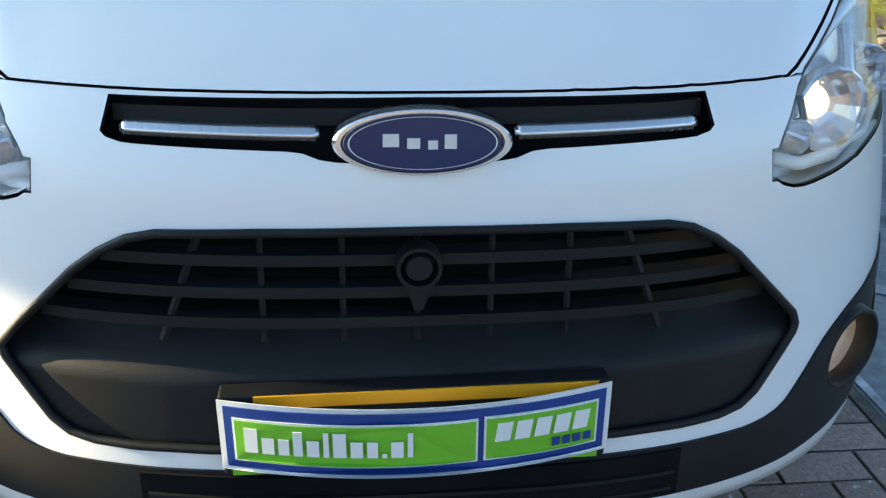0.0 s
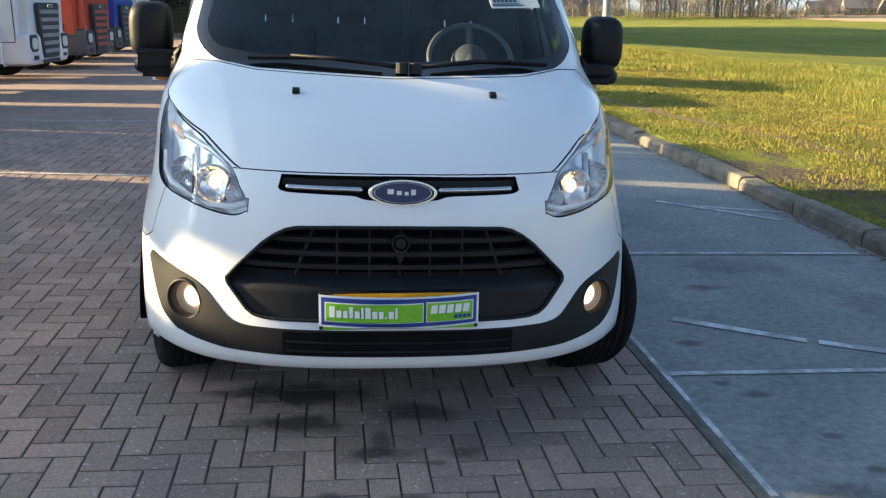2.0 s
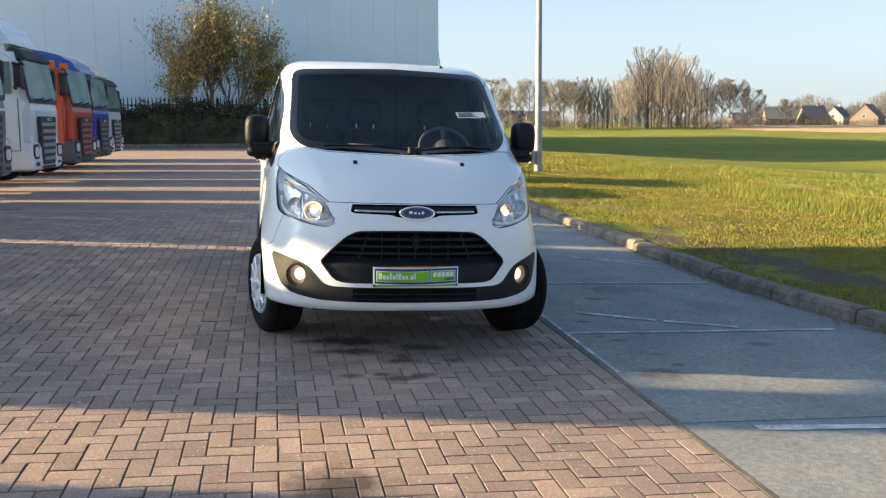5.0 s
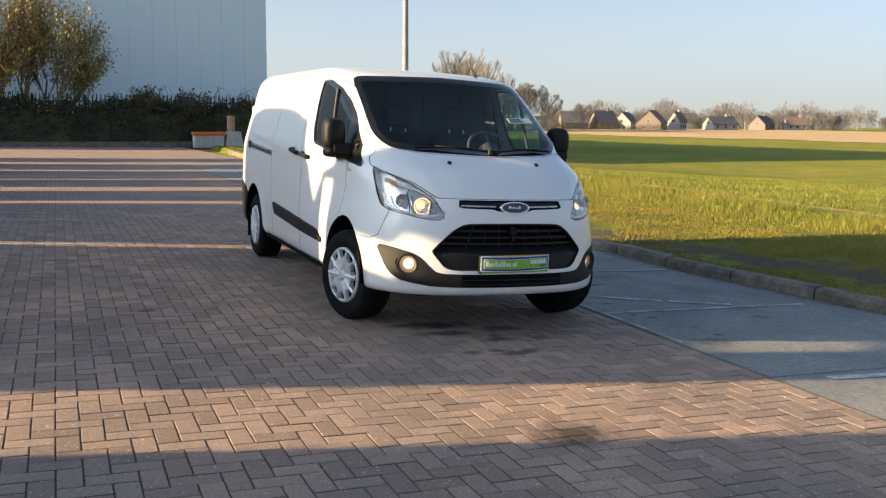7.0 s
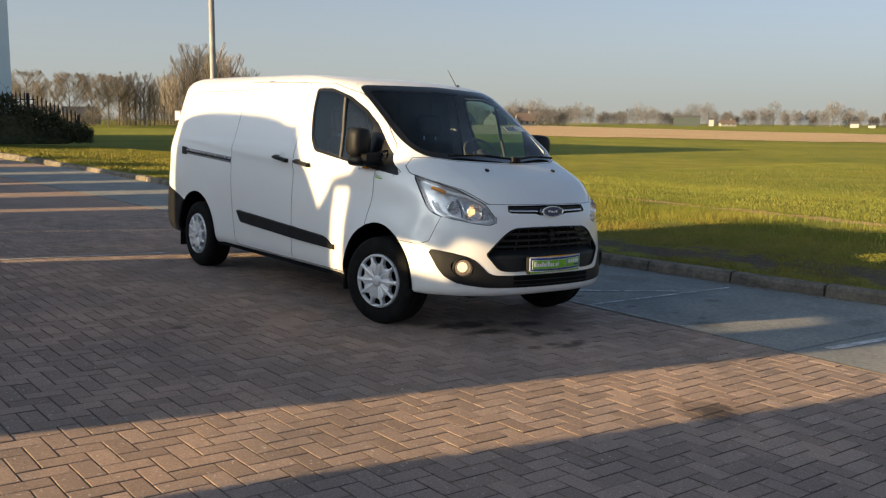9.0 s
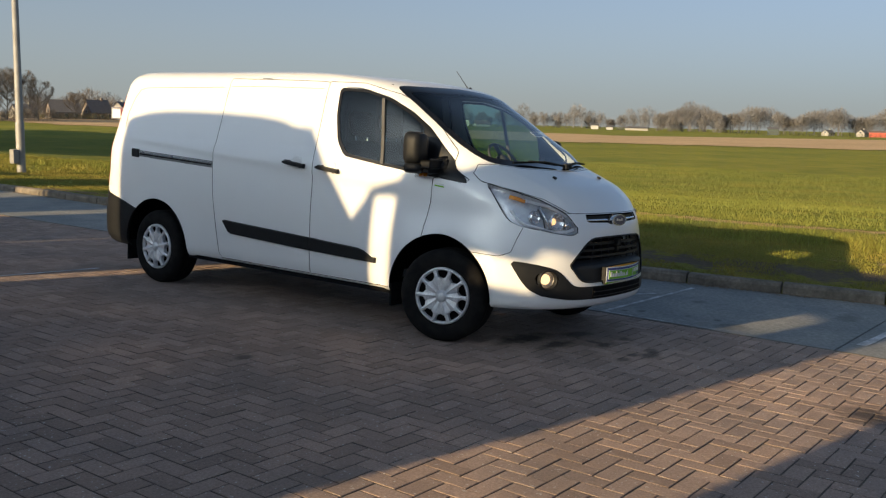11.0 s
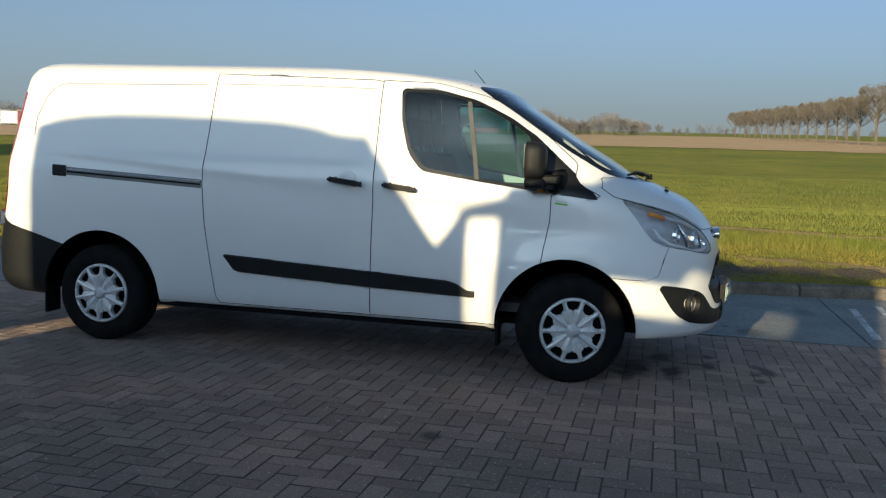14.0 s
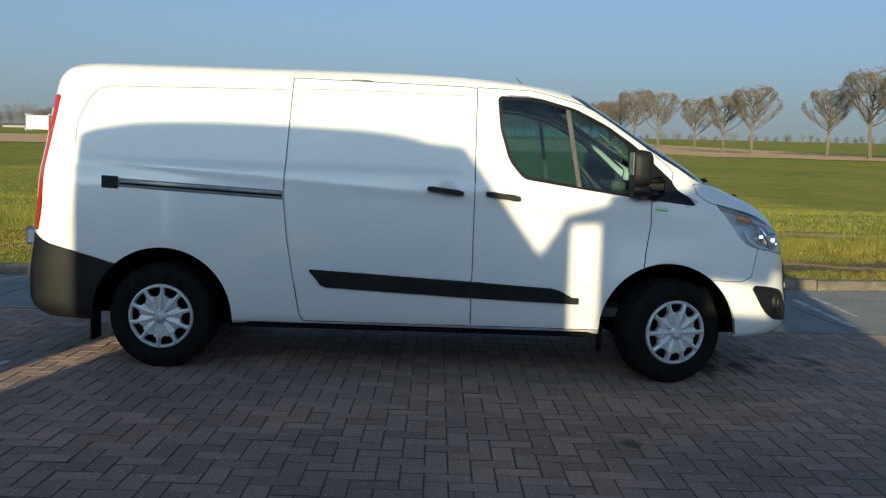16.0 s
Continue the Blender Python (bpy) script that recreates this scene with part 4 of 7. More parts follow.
def hex_half(z):
    """Half-width of the lower grille opening at a height."""
    return float(np.interp(z, [0.503, 0.514, 0.532, 0.610, 0.627, 0.640, 0.752, 0.780, 0.800, 0.813], [0.42, 0.478, 0.503, 0.563, 0.567, 0.560, 0.446, 0.408, 0.370, 0.25]))


def front_sheet(z0, z1, inset, nx=24, nz=6, half=hex_half, margin=0.0):
    bm = bmesh.new()
    rows = []
    for k in range(nz + 1):
        z = z0 + (z1 - z0) * k / nz
        w = half(z) - margin
        rows.append([bm.verts.new((x, nose_y(x, z) + inset(z), z)) for x in [w * (2 * i / nx - 1) for i in range(nx + 1)]])
    for a, b in zip(rows, rows[1:]):
        for i in range(nx):
            bm.faces.new((a[i], a[i + 1], b[i + 1], b[i]))
    bmesh.ops.recalc_face_normals(bm, faces=bm.faces)
    return bm


GRILLE = part("lower_grille", front_sheet(0.50, 0.815, lambda z: 0.13), DARK, VAN, "black lower grille with slats")
part("grille_panel", front_sheet(0.503, 0.652, lambda z: 0.004 + 0.05 * float(sstep(0.60, 0.652, z)), nz=12), BLACK, GRILLE, smooth=True)
for z in (0.676, 0.719, 0.764):
    bm = bmesh.new()
    w = hex_half(z) - 0.012
    front_band(bm, z, -w, w, 0.016, 0.055, -0.022)
    part("slat", bm, BLACK, GRILLE)
for x in (-0.315, -0.207, -0.10, 0.0, 0.10, 0.207, 0.315):
    bm = bmesh.new()
    lean = 0.06 * x / 0.315 if abs(x) > 0.25 else 0.0
    pts = [(x + lean * (0.5 - (z - 0.64) / 0.16), nose_y(x, z) + 0.033, z) for z in np.linspace(0.645, 0.805, 6)]
    tube(bm, pts, 0.0045 if abs(x) < 0.25 else 0.006, 5)
    part("upright", bm, BLACK, GRILLE)
bm = bmesh.new()
hexline = [(x, nose_y(x, z) - 0.003, z) for i in range(len(HEX)) for x, z in [tuple(HEX[i][k] + (HEX[(i + 1) % len(HEX)][k] - HEX[i][k]) * t for k in (0, 1)) for t in (0, 0.25, 0.5, 0.75)]]
ring = [p for i, p in enumerate(hexline) if math.dist(p, hexline[i - 1]) > 0.004]
loop_tube(bm, ring, 0.0065)
part("grille_frame", bm, BLACK, GRILLE, smooth=True)
KNOB = Matrix.Translation((0, nose_y(0, 0.765) + 0.005, 0.762)) @ pose(0, 0, 0, 0, 0, 90)
bm = bmesh.new()
lathe(bm, [(0.0, -0.008), (0.017, -0.008), (0.020, -0.002), (0.021, 0.03)], 20, KNOB)
lathe(bm, [(0.024, 0.02), (0.025, -0.010), (0.030, -0.010), (0.031, 0.02)], 20, KNOB)
prism(bm, [(-0.018, 0.735), (0.018, 0.735), (0.006, 0.70), (-0.006, 0.70)], nose_y(0, 0.72) + 0.005, nose_y(0, 0.72) + 0.03)
part("sensor", bm, BLACK, GRILLE)

SLOT_OB = part("upper_grille", front_sheet(0.885, 0.971, lambda z: 0.035, half=lambda z: 0.402 - 1.2 * max(0.0, 0.925 - z)), DARK, VAN, "slim black upper grille")
bm = bmesh.new()
front_band(bm, 0.948, -0.385, 0.385, 0.022, 0.03, -0.018)
part("slat", bm, BLACK, SLOT_OB)
for sx in (-1, 1):
    bm = bmesh.new()
    front_band(bm, 0.930, sx * 0.125, sx * 0.374, 0.0155, 0.035, -0.004, dz=0.003)
    bmesh.ops.bevel(bm, geom=list(bm.edges), offset=0.004, segments=2, affect="EDGES")
    part("chrome_bar", bm, CHROME, SLOT_OB, "chrome bar", smooth=True)
# oval badge
EMB = Matrix.Translation((0.004, nose_y(0, 0.925) - 0.006, 0.927)) @ pose(0, 0, 0, -6, 0, 0)


def oval(bm, rx, rz, y0, y1, inner=None, n=48):
    rings = []
    prof = [(1, y1), (1, y0)] if inner is None else [(1, y1), (1, y0 + 0.004), (0.97, y0), (inner + 0.03, y0), (inner, y0 + 0.006)]
    for i in range(n):
        a = math.tau * i / n
        rings.append([bm.verts.new(EMB @ Vector((rx * k * math.cos(a), y, rz * k * math.sin(a)))) for k, y in prof])
    for a, b in zip(rings, rings[1:] + rings[:1]):
        for j in range(len(prof) - 1):
            bm.faces.new((a[j], b[j], b[j + 1], a[j + 1]))
    bm.faces.new([r[-1] for r in rings])
    bmesh.ops.recalc_face_normals(bm, faces=bm.faces)


bm = bmesh.new()
oval(bm, 0.112, 0.0415, -0.016, 0.03, 0.88)
BADGE = part("oval_badge", bm, CHROME, VAN, "blue oval badge with chrome rim", smooth=False)
bm = bmesh.new()
oval(bm, 0.098, 0.0362, -0.014, 0.0)
part("badge_field", bm, BLUE, BADGE, "dark blue enamel")
bm = bmesh.new()
oval(bm, 0.094, 0.0335, -0.0155, -0.014, 0.96)
bm.faces.ensure_lookup_table()
bmesh.ops.delete(bm, geom=[f for f in bm.faces if len(f.verts) > 8], context="FACES")
for i, (x, w, z, h) in enumerate(((-0.040, 0.020, 0.004, 0.016), (-0.012, 0.016, 0.0, 0.013), (0.012, 0.012, -0.002, 0.011), (0.034, 0.015, 0.002, 0.018))):
    box(bm, x - w / 2, -0.0165, z - h / 2, x + w / 2, -0.0135, z + h / 2, m=EMB)
part("badge_line", bm, SILVER, BADGE, "silver line and bars")

# ---- van: headlights, fog lamps ----
for s, sx in (("_r", -1), ("_l", 1)):
    part("housing", panel(SKIN, REGION, "light" + s, 0.004, -0.046, -0.050), HOUSING, LIGHTS[s])

    def lamp_at(x, z, depth):
        return Matrix.Translation((sx * x, nose_y(x, z) + depth, z)) @ pose(0, 0, 0, 0, 0, 90 + sx * 14)
    def bowl(name, x, z, r, depth, mt, label=""):
        b = bmesh.new()
        lathe(b, [(r * 1.04, 0.012), (r * 1.05, -0.010), (r, -0.014), (r * 0.94, -0.006), (r * 0.80, 0.006), (r * 0.55, 0.020), (r * 0.28, 0.030), (0.0, 0.033)], 16, lamp_at(x, z, depth))
        return part(name, b, mt, LIGHTS[s], label)
    bowl("projector", 0.615, 0.918, 0.062, 0.030, CHROME)
    bm = bmesh.new()
    lathe(bm, [(0.0, -0.010), (0.012, -0.007), (0.020, 0.0), (0.022, 0.020)], 16, lamp_at(0.613, 0.918, 0.052))
    part("bulb", bm, BEAM, LIGHTS[s], "lit low beam", smooth=True)
    bowl("reflector", 0.722, 0.945, 0.046, 0.034, CHROME)
    bowl("small_reflector", 0.545, 0.893, 0.026, 0.028, CHROME)
    bm = bmesh.new()
    lathe(bm, [(0.0, -0.02), (0.010, -0.016), (0.012, 0.02)], 12, lamp_at(0.722, 0.945, 0.045))
    part("bulb", bm, SILVER, LIGHTS[s], smooth=True)
    # bright frame along the lower edge, the brow that parts the upper strip, ribs
    for pts, r, mt, nm in ((((0.505, 0.868), (0.56, 0.852), (0.63, 0.852), (0.71, 0.868), (0.775, 0.892), (0.80, 0.93), (0.806, 0.985)), 0.011, REFLECTOR, "light_strip"),
                           (((0.535, 0.955), (0.58, 0.996), (0.63, 1.022), (0.70, 1.045), (0.765, 1.066)), 0.011, SILVER, "brow"),
                           (((0.668, 0.872), (0.672, 0.93), (0.680, 1.02)), 0.012, CHROME, "rib"),
                           (((0.690, 0.875), (0.688, 0.93), (0.694, 1.0)), 0.005, TRIM, "rib"),
                           (((0.575, 0.870), (0.570, 0.90), (0.558, 0.945)), 0.005, TRIM, "rib")):
        bm = bmesh.new()
        tube(bm, [(sx * x, nose_y(x, z) + 0.026, z) for x, z in pts], r, 6)
        part(nm, bm, mt, LIGHTS[s], smooth=True)
    bm = bmesh.new()
    tube(bm, [(sx * x, nose_y(x, z) + 0.026, z) for x, z in ((0.735, 1.048), (0.762, 1.066), (0.785, 1.076))], 0.014, 10)
    part("indicator", bm, AMBER, LIGHTS[s], "amber indicator", smooth=True)
    # fog lamp
    F = Matrix.Translation((sx * 0.718, nose_y(0.718, 0.522) - 0.004, 0.522)) @ pose(0, 0, 0, 0, 0, 90 + sx * 30)
    bm = bmesh.new()
    lathe(bm, [(0.078, 0.02), (0.074, -0.006), (0.066, -0.010), (0.060, 0.0), (0.056, 0.035)], 32, F)
    fog = part("fog_lamp", bm, BLACK, VAN, "round fog lamp, switched on", smooth=True)
    bm = bmesh.new()
    lathe(bm, [(0.0, 0.014), (0.03, 0.016), (0.057, 0.022)], 28, F)
    part("lens", bm, LENS, fog, smooth=True).visible_shadow = False
    bm = bmesh.new()
    lathe(bm, [(0.057, 0.024), (0.045, 0.045), (0.02, 0.058), (0.0, 0.059)], 24, F)
    part("reflector", bm, FOGBOWL, fog, smooth=True)
    bm = bmesh.new()
    lathe(bm, [(0.0, 0.030), (0.020, 0.032), (0.036, 0.040), (0.036, 0.054)], 20, F)
    part("bulb", bm, LAMP, fog, "lit warm bulb", smooth=True)
bm = bmesh.new()
front_band(bm, 0.426, -0.385, 0.385, 0.080, 0.01, 0.0065, 26)
INTAKE = part("lower_intake", bm, DARK, VAN, "gloss black lower intake")
for z in (0.400, 0.432):
    bm = bmesh.new()
    front_band(bm, z, -0.375, 0.375, 0.006, 0.0, 0.012, 26)
    part("slat", bm, BLACK, INTAKE)

# ---- van: sign over the number plate ----
PY = nose_y(0.2, 0.52) - 0.020
SIGN = Matrix.Translation((0.003, PY, 0.017)) @ pose(0, 0, 0, 0, -0.7, 0)
holder = part("plate_holder", boxed(-0.262, -0.004, 0.466, 0.262, 0.03, 0.590, 0.004, SIGN), BLACK, VAN, "number plate behind a dealer sign")
part("number_plate", boxed(-0.215, -0.006, 0.57, 0.245, -0.003, 0.5885, m=SIGN), PLATE, holder, "yellow number plate edge")
part("plate_base", boxed(-0.25, -0.0065, 0.467, 0.25, -0.003, 0.482, m=SIGN), SIGNGREEN, holder, "bright green strip")


def bend(vs):
    """Bows the card forward in its middle and sets it on the holder."""
    for v in vs:
        v.co.y -= 0.040 * (1 - (v.co.x / 0.262) ** 2)
        v.co.z += 0.007
        v.co = SIGN @ v.co


def sign_layer(name, x0, x1, zt, zb, y, mt, bow=0.0):
    bm = bmesh.new()
    n = 16
    top = [(x0 + (x1 - x0) * i / n, zt - bow * (1 - (2 * i / n - 1) ** 2)) for i in range(n + 1)]
    bot = [(x, zb - bow * (1 - ((x - x0) / (x1 - x0) * 2 - 1) ** 2)) for x, _ in top[::-1]]
    vs = prism(bm, top + bot, y, y + 0.0025)
    bend(vs)
    return part(name, bm, mt, holder)


sign_layer("sign_edge", -0.262, 0.262, 0.583, 0.476, -0.0100, SIGNWHITE, 0.002)
sign_layer("sign_border", -0.254, 0.254, 0.576, 0.483, -0.0118, SIGNBLUE, 0.002)
sign_layer("sign_line", -0.243, 0.076, 0.561, 0.495, -0.0132, SIGNWHITE, 0.002)
sign_layer("sign_field", -0.240, 0.073, 0.558, 0.498, -0.0144, SIGNGREEN, 0.002)
sign_layer("sign_line", 0.084, 0.243, 0.563, 0.495, -0.0132, SIGNWHITE, 0.001)
sign_layer("sign_field", 0.087, 0.240, 0.560, 0.498, -0.0144, SIGNGREEN, 0.001)
lx = -0.228
for w, up, down in ((17, 1, 0), (16, 0, 0), (14, 0, 0), (12, 1, 0), (16, 0, 0), (7, 1, 0), (17, 1, 0), (16, 0, 0), (14, 0, 0), (6, -1, 0), (16, 0, 0), (7, 1, 0)):
    w = w / 1000
    zt = 0.535 + (0.013 if up == 1 else -0.018 if up == -1 else 0)
    bm = bmesh.new()
    bend(box(bm, lx, -0.0157, 0.511, lx + w, -0.0143, zt))
    part("sign_bar", bm, SIGNWHITE, holder)
    lx += w + 0.0055
for i in range(5):
    bm = bmesh.new()
    prism(bm, [(0.098 + i * 0.027, 0.524), (0.119 + i * 0.027, 0.524), (0.123 + i * 0.027, 0.552), (0.102 + i * 0.027, 0.552)], -0.0157, -0.0143)
    bend(bm.verts)
    part("sign_bar", bm, SIGNWHITE, holder)
for i in range(4):
    bm = bmesh.new()
    bend(box(bm, 0.178 + i * 0.015, -0.0157, 0.504, 0.189 + i * 0.015, -0.0143, 0.516))
    part("sign_bar", bm, SIGNBLUE, holder)

# ---- van: screen wash, wipers, aerial ----
for sx in (-1, 1):
    bm = bmesh.new()
    box(bm, -0.013, -0.012, -0.004, 0.013, 0.016, 0.012, 0.004, Matrix.Translation((sx * 0.348, nose_y(0.348, 1.205), 1.209)) @ pose(0, 0, 0, 24, 0, 0))
    part("washer_nozzle", bm, BLACK, VAN, "small black washer nozzle")


def screen_at(x, up, off=0.012):
    """A place on the windscreen: across, and metres up its slope."""
    y0, z0 = -0.36 + 0.30 * abs(x) ** 2.2, 1.278
    return Vector((x, y0 + up * 0.862, z0 + up * 0.507)) + Vector((0, -0.507, 0.862)) * off


part("cowl", front_sheet(1.225, 1.292, lambda z: 0.012 if z < 1.26 else 0.004, half=lambda z: 0.66), BLACK, VAN, "black scuttle panel under the windscreen", smooth=True)
for x0, x1 in ((0.03, -0.53), (0.08, 0.60)):
    bm = bmesh.new()
    tube(bm, [screen_at(x0, -0.02, 0.03), screen_at(x0 + (x1 - x0) * 0.4, 0.02, 0.035), screen_at(x0 + (x1 - x0) * 0.72, 0.045, 0.025)], 0.009, 6, 0.006)
    arm = part("wiper", bm, BLACK, VAN, "black wiper lying along the screen", smooth=True)
    bm = bmesh.new()
    tube(bm, [screen_at(x0 + (x1 - x0) * 0.12, 0.015, 0.016), screen_at((x0 + x1) / 2, 0.05, 0.016), screen_at(x1, 0.03, 0.016)], 0.008, 5)
    part("blade", bm, RUBBER, arm)
    bm = bmesh.new()
    lathe(bm, [(0.0, -0.02), (0.022, -0.018), (0.024, 0.02)], 14, Matrix.Translation(screen_at(x0, -0.02, 0.03)) @ pose(0, 0, 0, 0, 90, 0))
    part("pivot", bm, BLACK, arm)
bm = bmesh.new()
tube(bm, [(0.43, 0.83, 1.885), (0.43, 0.87, 1.93), (0.43, 0.975, 2.05)], 0.0045, 6, 0.0025)
lathe(bm, [(0.022, 0.0), (0.016, 0.025), (0.007, 0.04)], 12, Matrix.Translation((0.43, 0.82, 1.872)) @ pose(0, 0, 0, 0, -90, 0))
part("aerial", bm, BLACK, VAN, "short black roof aerial")

def pod(bm, outline_w, outline_h, cx, cz, stations, m, n=36, power=3.4):
    """A rounded housing: squarish rings (y, scale across, scale up) closed at both ends."""
    rings = []
    for y, kx, kz in stations:
        ring = []
        for i in range(n):
            a = math.tau * i / n
            c, s = math.cos(a), math.sin(a)
            q = (abs(c) ** power + abs(s) ** power) ** (-1 / power)
            ring.append(bm.verts.new(m @ Vector((cx + outline_w / 2 * kx * q * c, y, cz + outline_h / 2 * kz * q * s))))
        rings.append(ring)
    for a, b in zip(rings, rings[1:]):
        for i in range(n):
            bm.faces.new((a[i], a[(i + 1) % n], b[(i + 1) % n], b[i]))
    bm.faces.new(rings[0]), bm.faces.new(rings[-1][::-1])
    bmesh.ops.recalc_face_normals(bm, faces=bm.faces)


# ---- van: flank fittings ----
def flank(y, z, sx=-1):
    c, n = SURF.near((sx * 0.95, y, z))
    return Vector((c.x + sx * 0.0, y, z)), n


def flank_bar(y0, z0, y1, z1, h, proud, back=0.0, sx=-1, n=10, round_ends=False):
    bm = bmesh.new()
    rows = []
    for i in range(n + 1):
        t = i / n
        y, z = y0 + (y1 - y0) * t, z0 + (z1 - z0) * t
        x = abs(flank(y, z, sx)[0].x)
        k = h / 2 * (1 if not round_ends else min(1, 0.55 + 3 * min(t, 1 - t)))
        rows.append([bm.verts.new(c) for c in ((sx * (x + proud), y, z - k * 0.75), (sx * (x + proud), y, z + k * 0.75), (sx * (x + proud * 0.5), y, z + k), (sx * (x - back), y, z + k), (sx * (x - back), y, z - k), (sx * (x + proud * 0.5), y, z - k))])
    for a, b in zip(rows, rows[1:]):
        for j in range(6):
            bm.faces.new((a[j], b[j], b[(j + 1) % 6], a[(j + 1) % 6]))
    bm.faces.new(rows[0][::-1]), bm.faces.new(rows[-1])
    bmesh.ops.recalc_face_normals(bm, faces=bm.faces)
    return bm


for s, sx in (("_r", -1), ("_l", 1)):
    for owner, y0, z0, y1, z1 in ((DOORS["slide" + s], 1.62, 1.207, 1.39, 1.183), (DOORS[s], 1.25, 1.185, 1.03, 1.163)):
        hd = part("door_handle", flank_bar(y0, z0, y1, z1, 0.036, 0.046, -0.022, sx, 12, True), BLACK, owner, "black pull handle")
        for yy in (y0 - 0.03, y1 + 0.03):
            zz = z0 if yy > (y0 + y1) / 2 else z1
            part("handle_mount", boxed(sx * 0.95, yy - 0.02, zz - 0.014, sx * 0.99, yy + 0.02, zz + 0.014, 0.004), BLACK, hd)
        bm = bmesh.new()
        c, nrm = flank((y0 + y1) / 2 - 0.01, (z0 + z1) / 2 + 0.012, sx)
        lathe(bm, [(0.0, 0.004), (0.04, 0.003), (0.056, 0.0045), (0.062, -0.004)], 24, Matrix.Translation((c.x, c.y, c.z)) @ pose(0, 0, 0, 0, 0, 0 if sx > 0 else 180))
        part("handle_cup", bm, PAINT, hd, "white finger recess", smooth=True)
    rail = part("sliding_rail", flank_bar(3.66, 1.185, 2.535, 1.135, 0.058, 0.005, 0.02, sx, 24), RAIL, VAN, "black slide rail with bright lip")
    part("rail_lip", flank_bar(3.56, 1.194, 2.54, 1.150, 0.018, 0.013, 0.0, sx, 24), CHROME, rail, "bright rail lip")
    part("rail_shadow_gap", flank_bar(3.56, 1.176, 2.54, 1.131, 0.012, 0.007, 0.0, sx, 24), DARK, rail)
    part("rail_cap", flank_bar(3.672, 1.185, 3.57, 1.181, 0.078, 0.014, 0.0, sx, 6), BLACK, rail)
    part("side_badge", flank_bar(0.155, 1.118, 0.075, 1.110, 0.010, 0.003, 0.0, sx, 4), SIGNGREEN, VAN, "tiny green and silver badge")
    part("side_badge", flank_bar(0.155, 1.134, 0.075, 1.126, 0.009, 0.003, 0.0, sx, 4), SILVER, VAN, "tiny silver badge")
    for z in (1.545, 0.815):
        part("rear_hinge", boxed(sx * 0.74, 4.06, z - 0.045, sx * 0.82, 4.205, z + 0.045, 0.012), PAINT, VAN, "white rear door hinge")
    # pressed lines of the panel: their shade drawn as thin grey bars
    for pts in (((3.86, 1.42), (3.855, 1.56), (3.80, 1.70), (3.74, 1.775), (3.66, 1.793), (3.2, 1.80), (2.56, 1.808)), ((2.47, 1.815), (1.9, 1.815), (1.36, 1.805))):
        b = bmesh.new()
        fine = [tuple(p[k] + (q[k] - p[k]) * t / 6 for k in (0, 1)) for p, q in zip(pts, pts[1:]) for t in range(6)] + [pts[-1]]
        tube(b, [(flank(y, z, sx)[0].x, y, z) for y, z in fine], 0.0022, 5)
        part("press_line", b, GROOVE_SHADE, VAN, "fine grey line for the shade of a pressed groove")
    # division bar of the window
    bm = bmesh.new()
    for off in (0.0,):
        a, b = (flank(0.735, 1.735, sx)[0], flank(0.652, 1.245, sx)[0])
        pts = [a.lerp(b, t) for t in np.linspace(0, 1, 7)]
        pts = [Vector((sx * abs(flank(p.y, p.z, sx)[0].x), p.y, p.z)) for p in pts]
        rows = [[bm.verts.new((p.x + sx * o, p.y + d, p.z)) for d, o in ((-0.014, 0.0), (0.014, 0.0), (0.014, -0.014), (-0.014, -0.014))] for p in pts]
        for p, q in zip(rows, rows[1:]):
            for j in range(4):
                bm.faces.new((p[j], q[j], q[(j + 1) % 4], p[(j + 1) % 4]))
        bmesh.ops.recalc_face_normals(bm, faces=bm.faces)
    part("window_bar", bm, TRIM, DOORS[s], "grey window bar")
    # door mirror: foot, arm, two-part head
    bm = bmesh.new()
    prism(bm, [(0.83, 1.19), (0.875, 1.195), (0.865, 1.29), (0.82, 1.34)], 0.09, 0.27, Matrix.Diagonal((sx, 1, 1, 1)))
    bmesh.ops.bevel(bm, geom=list(bm.edges), offset=0.012, segments=2, affect="EDGES")
    bmesh.ops.recalc_face_normals(bm, faces=bm.faces)
    mirror = part("door_mirror", bm, BLACK, VAN, "large black door mirror", smooth=True)
    bm = bmesh.new()
    box(bm, sx * 0.84, 0.13, 1.240, sx * 0.99, 0.28, 1.295, 0.014)
    box(bm, sx * 0.85, 0.15, 1.205, sx * 0.98, 0.27, 1.240, 0.010)
    part("arm", bm, BLACK, mirror)
    bm = bmesh.new()
    pod(bm, 0.172, 0.232, 0.974, 1.378, ((0.335, 0.94, 0.95), (0.330, 1.0, 1.0), (0.290, 1.0, 1.0), (0.250, 0.95, 0.96), (0.225, 0.84, 0.87), (0.212, 0.62, 0.68), (0.206, 0.30, 0.35)), Matrix.Diagonal((sx, 1, 1, 1)))
    part("upper_shell", bm, BLACK, mirror, smooth=True)
    bm = bmesh.new()
    pod(bm, 0.158, 0.082, 0.966, 1.236, ((0.333, 0.92, 0.90), (0.328, 1.0, 1.0), (0.285, 1.0, 1.0), (0.245, 0.93, 0.92), (0.218, 0.78, 0.75), (0.206, 0.45, 0.40)), Matrix.Diagonal((sx, 1, 1, 1)), power=3.0)
    part("lower_shell", bm, BLACK, mirror, smooth=True)
    part("mirror_glass", boxed(sx * 0.905, 0.336, 1.335, sx * 1.035, 0.340, 1.475, 0.001), CHROME, mirror, "mirror glass")
    part("side_lamp", boxed(sx * 0.905, 0.20, 1.178, sx * 0.96, 0.28, 1.212, 0.012), LENS, mirror, "clear lamp under the mirror")
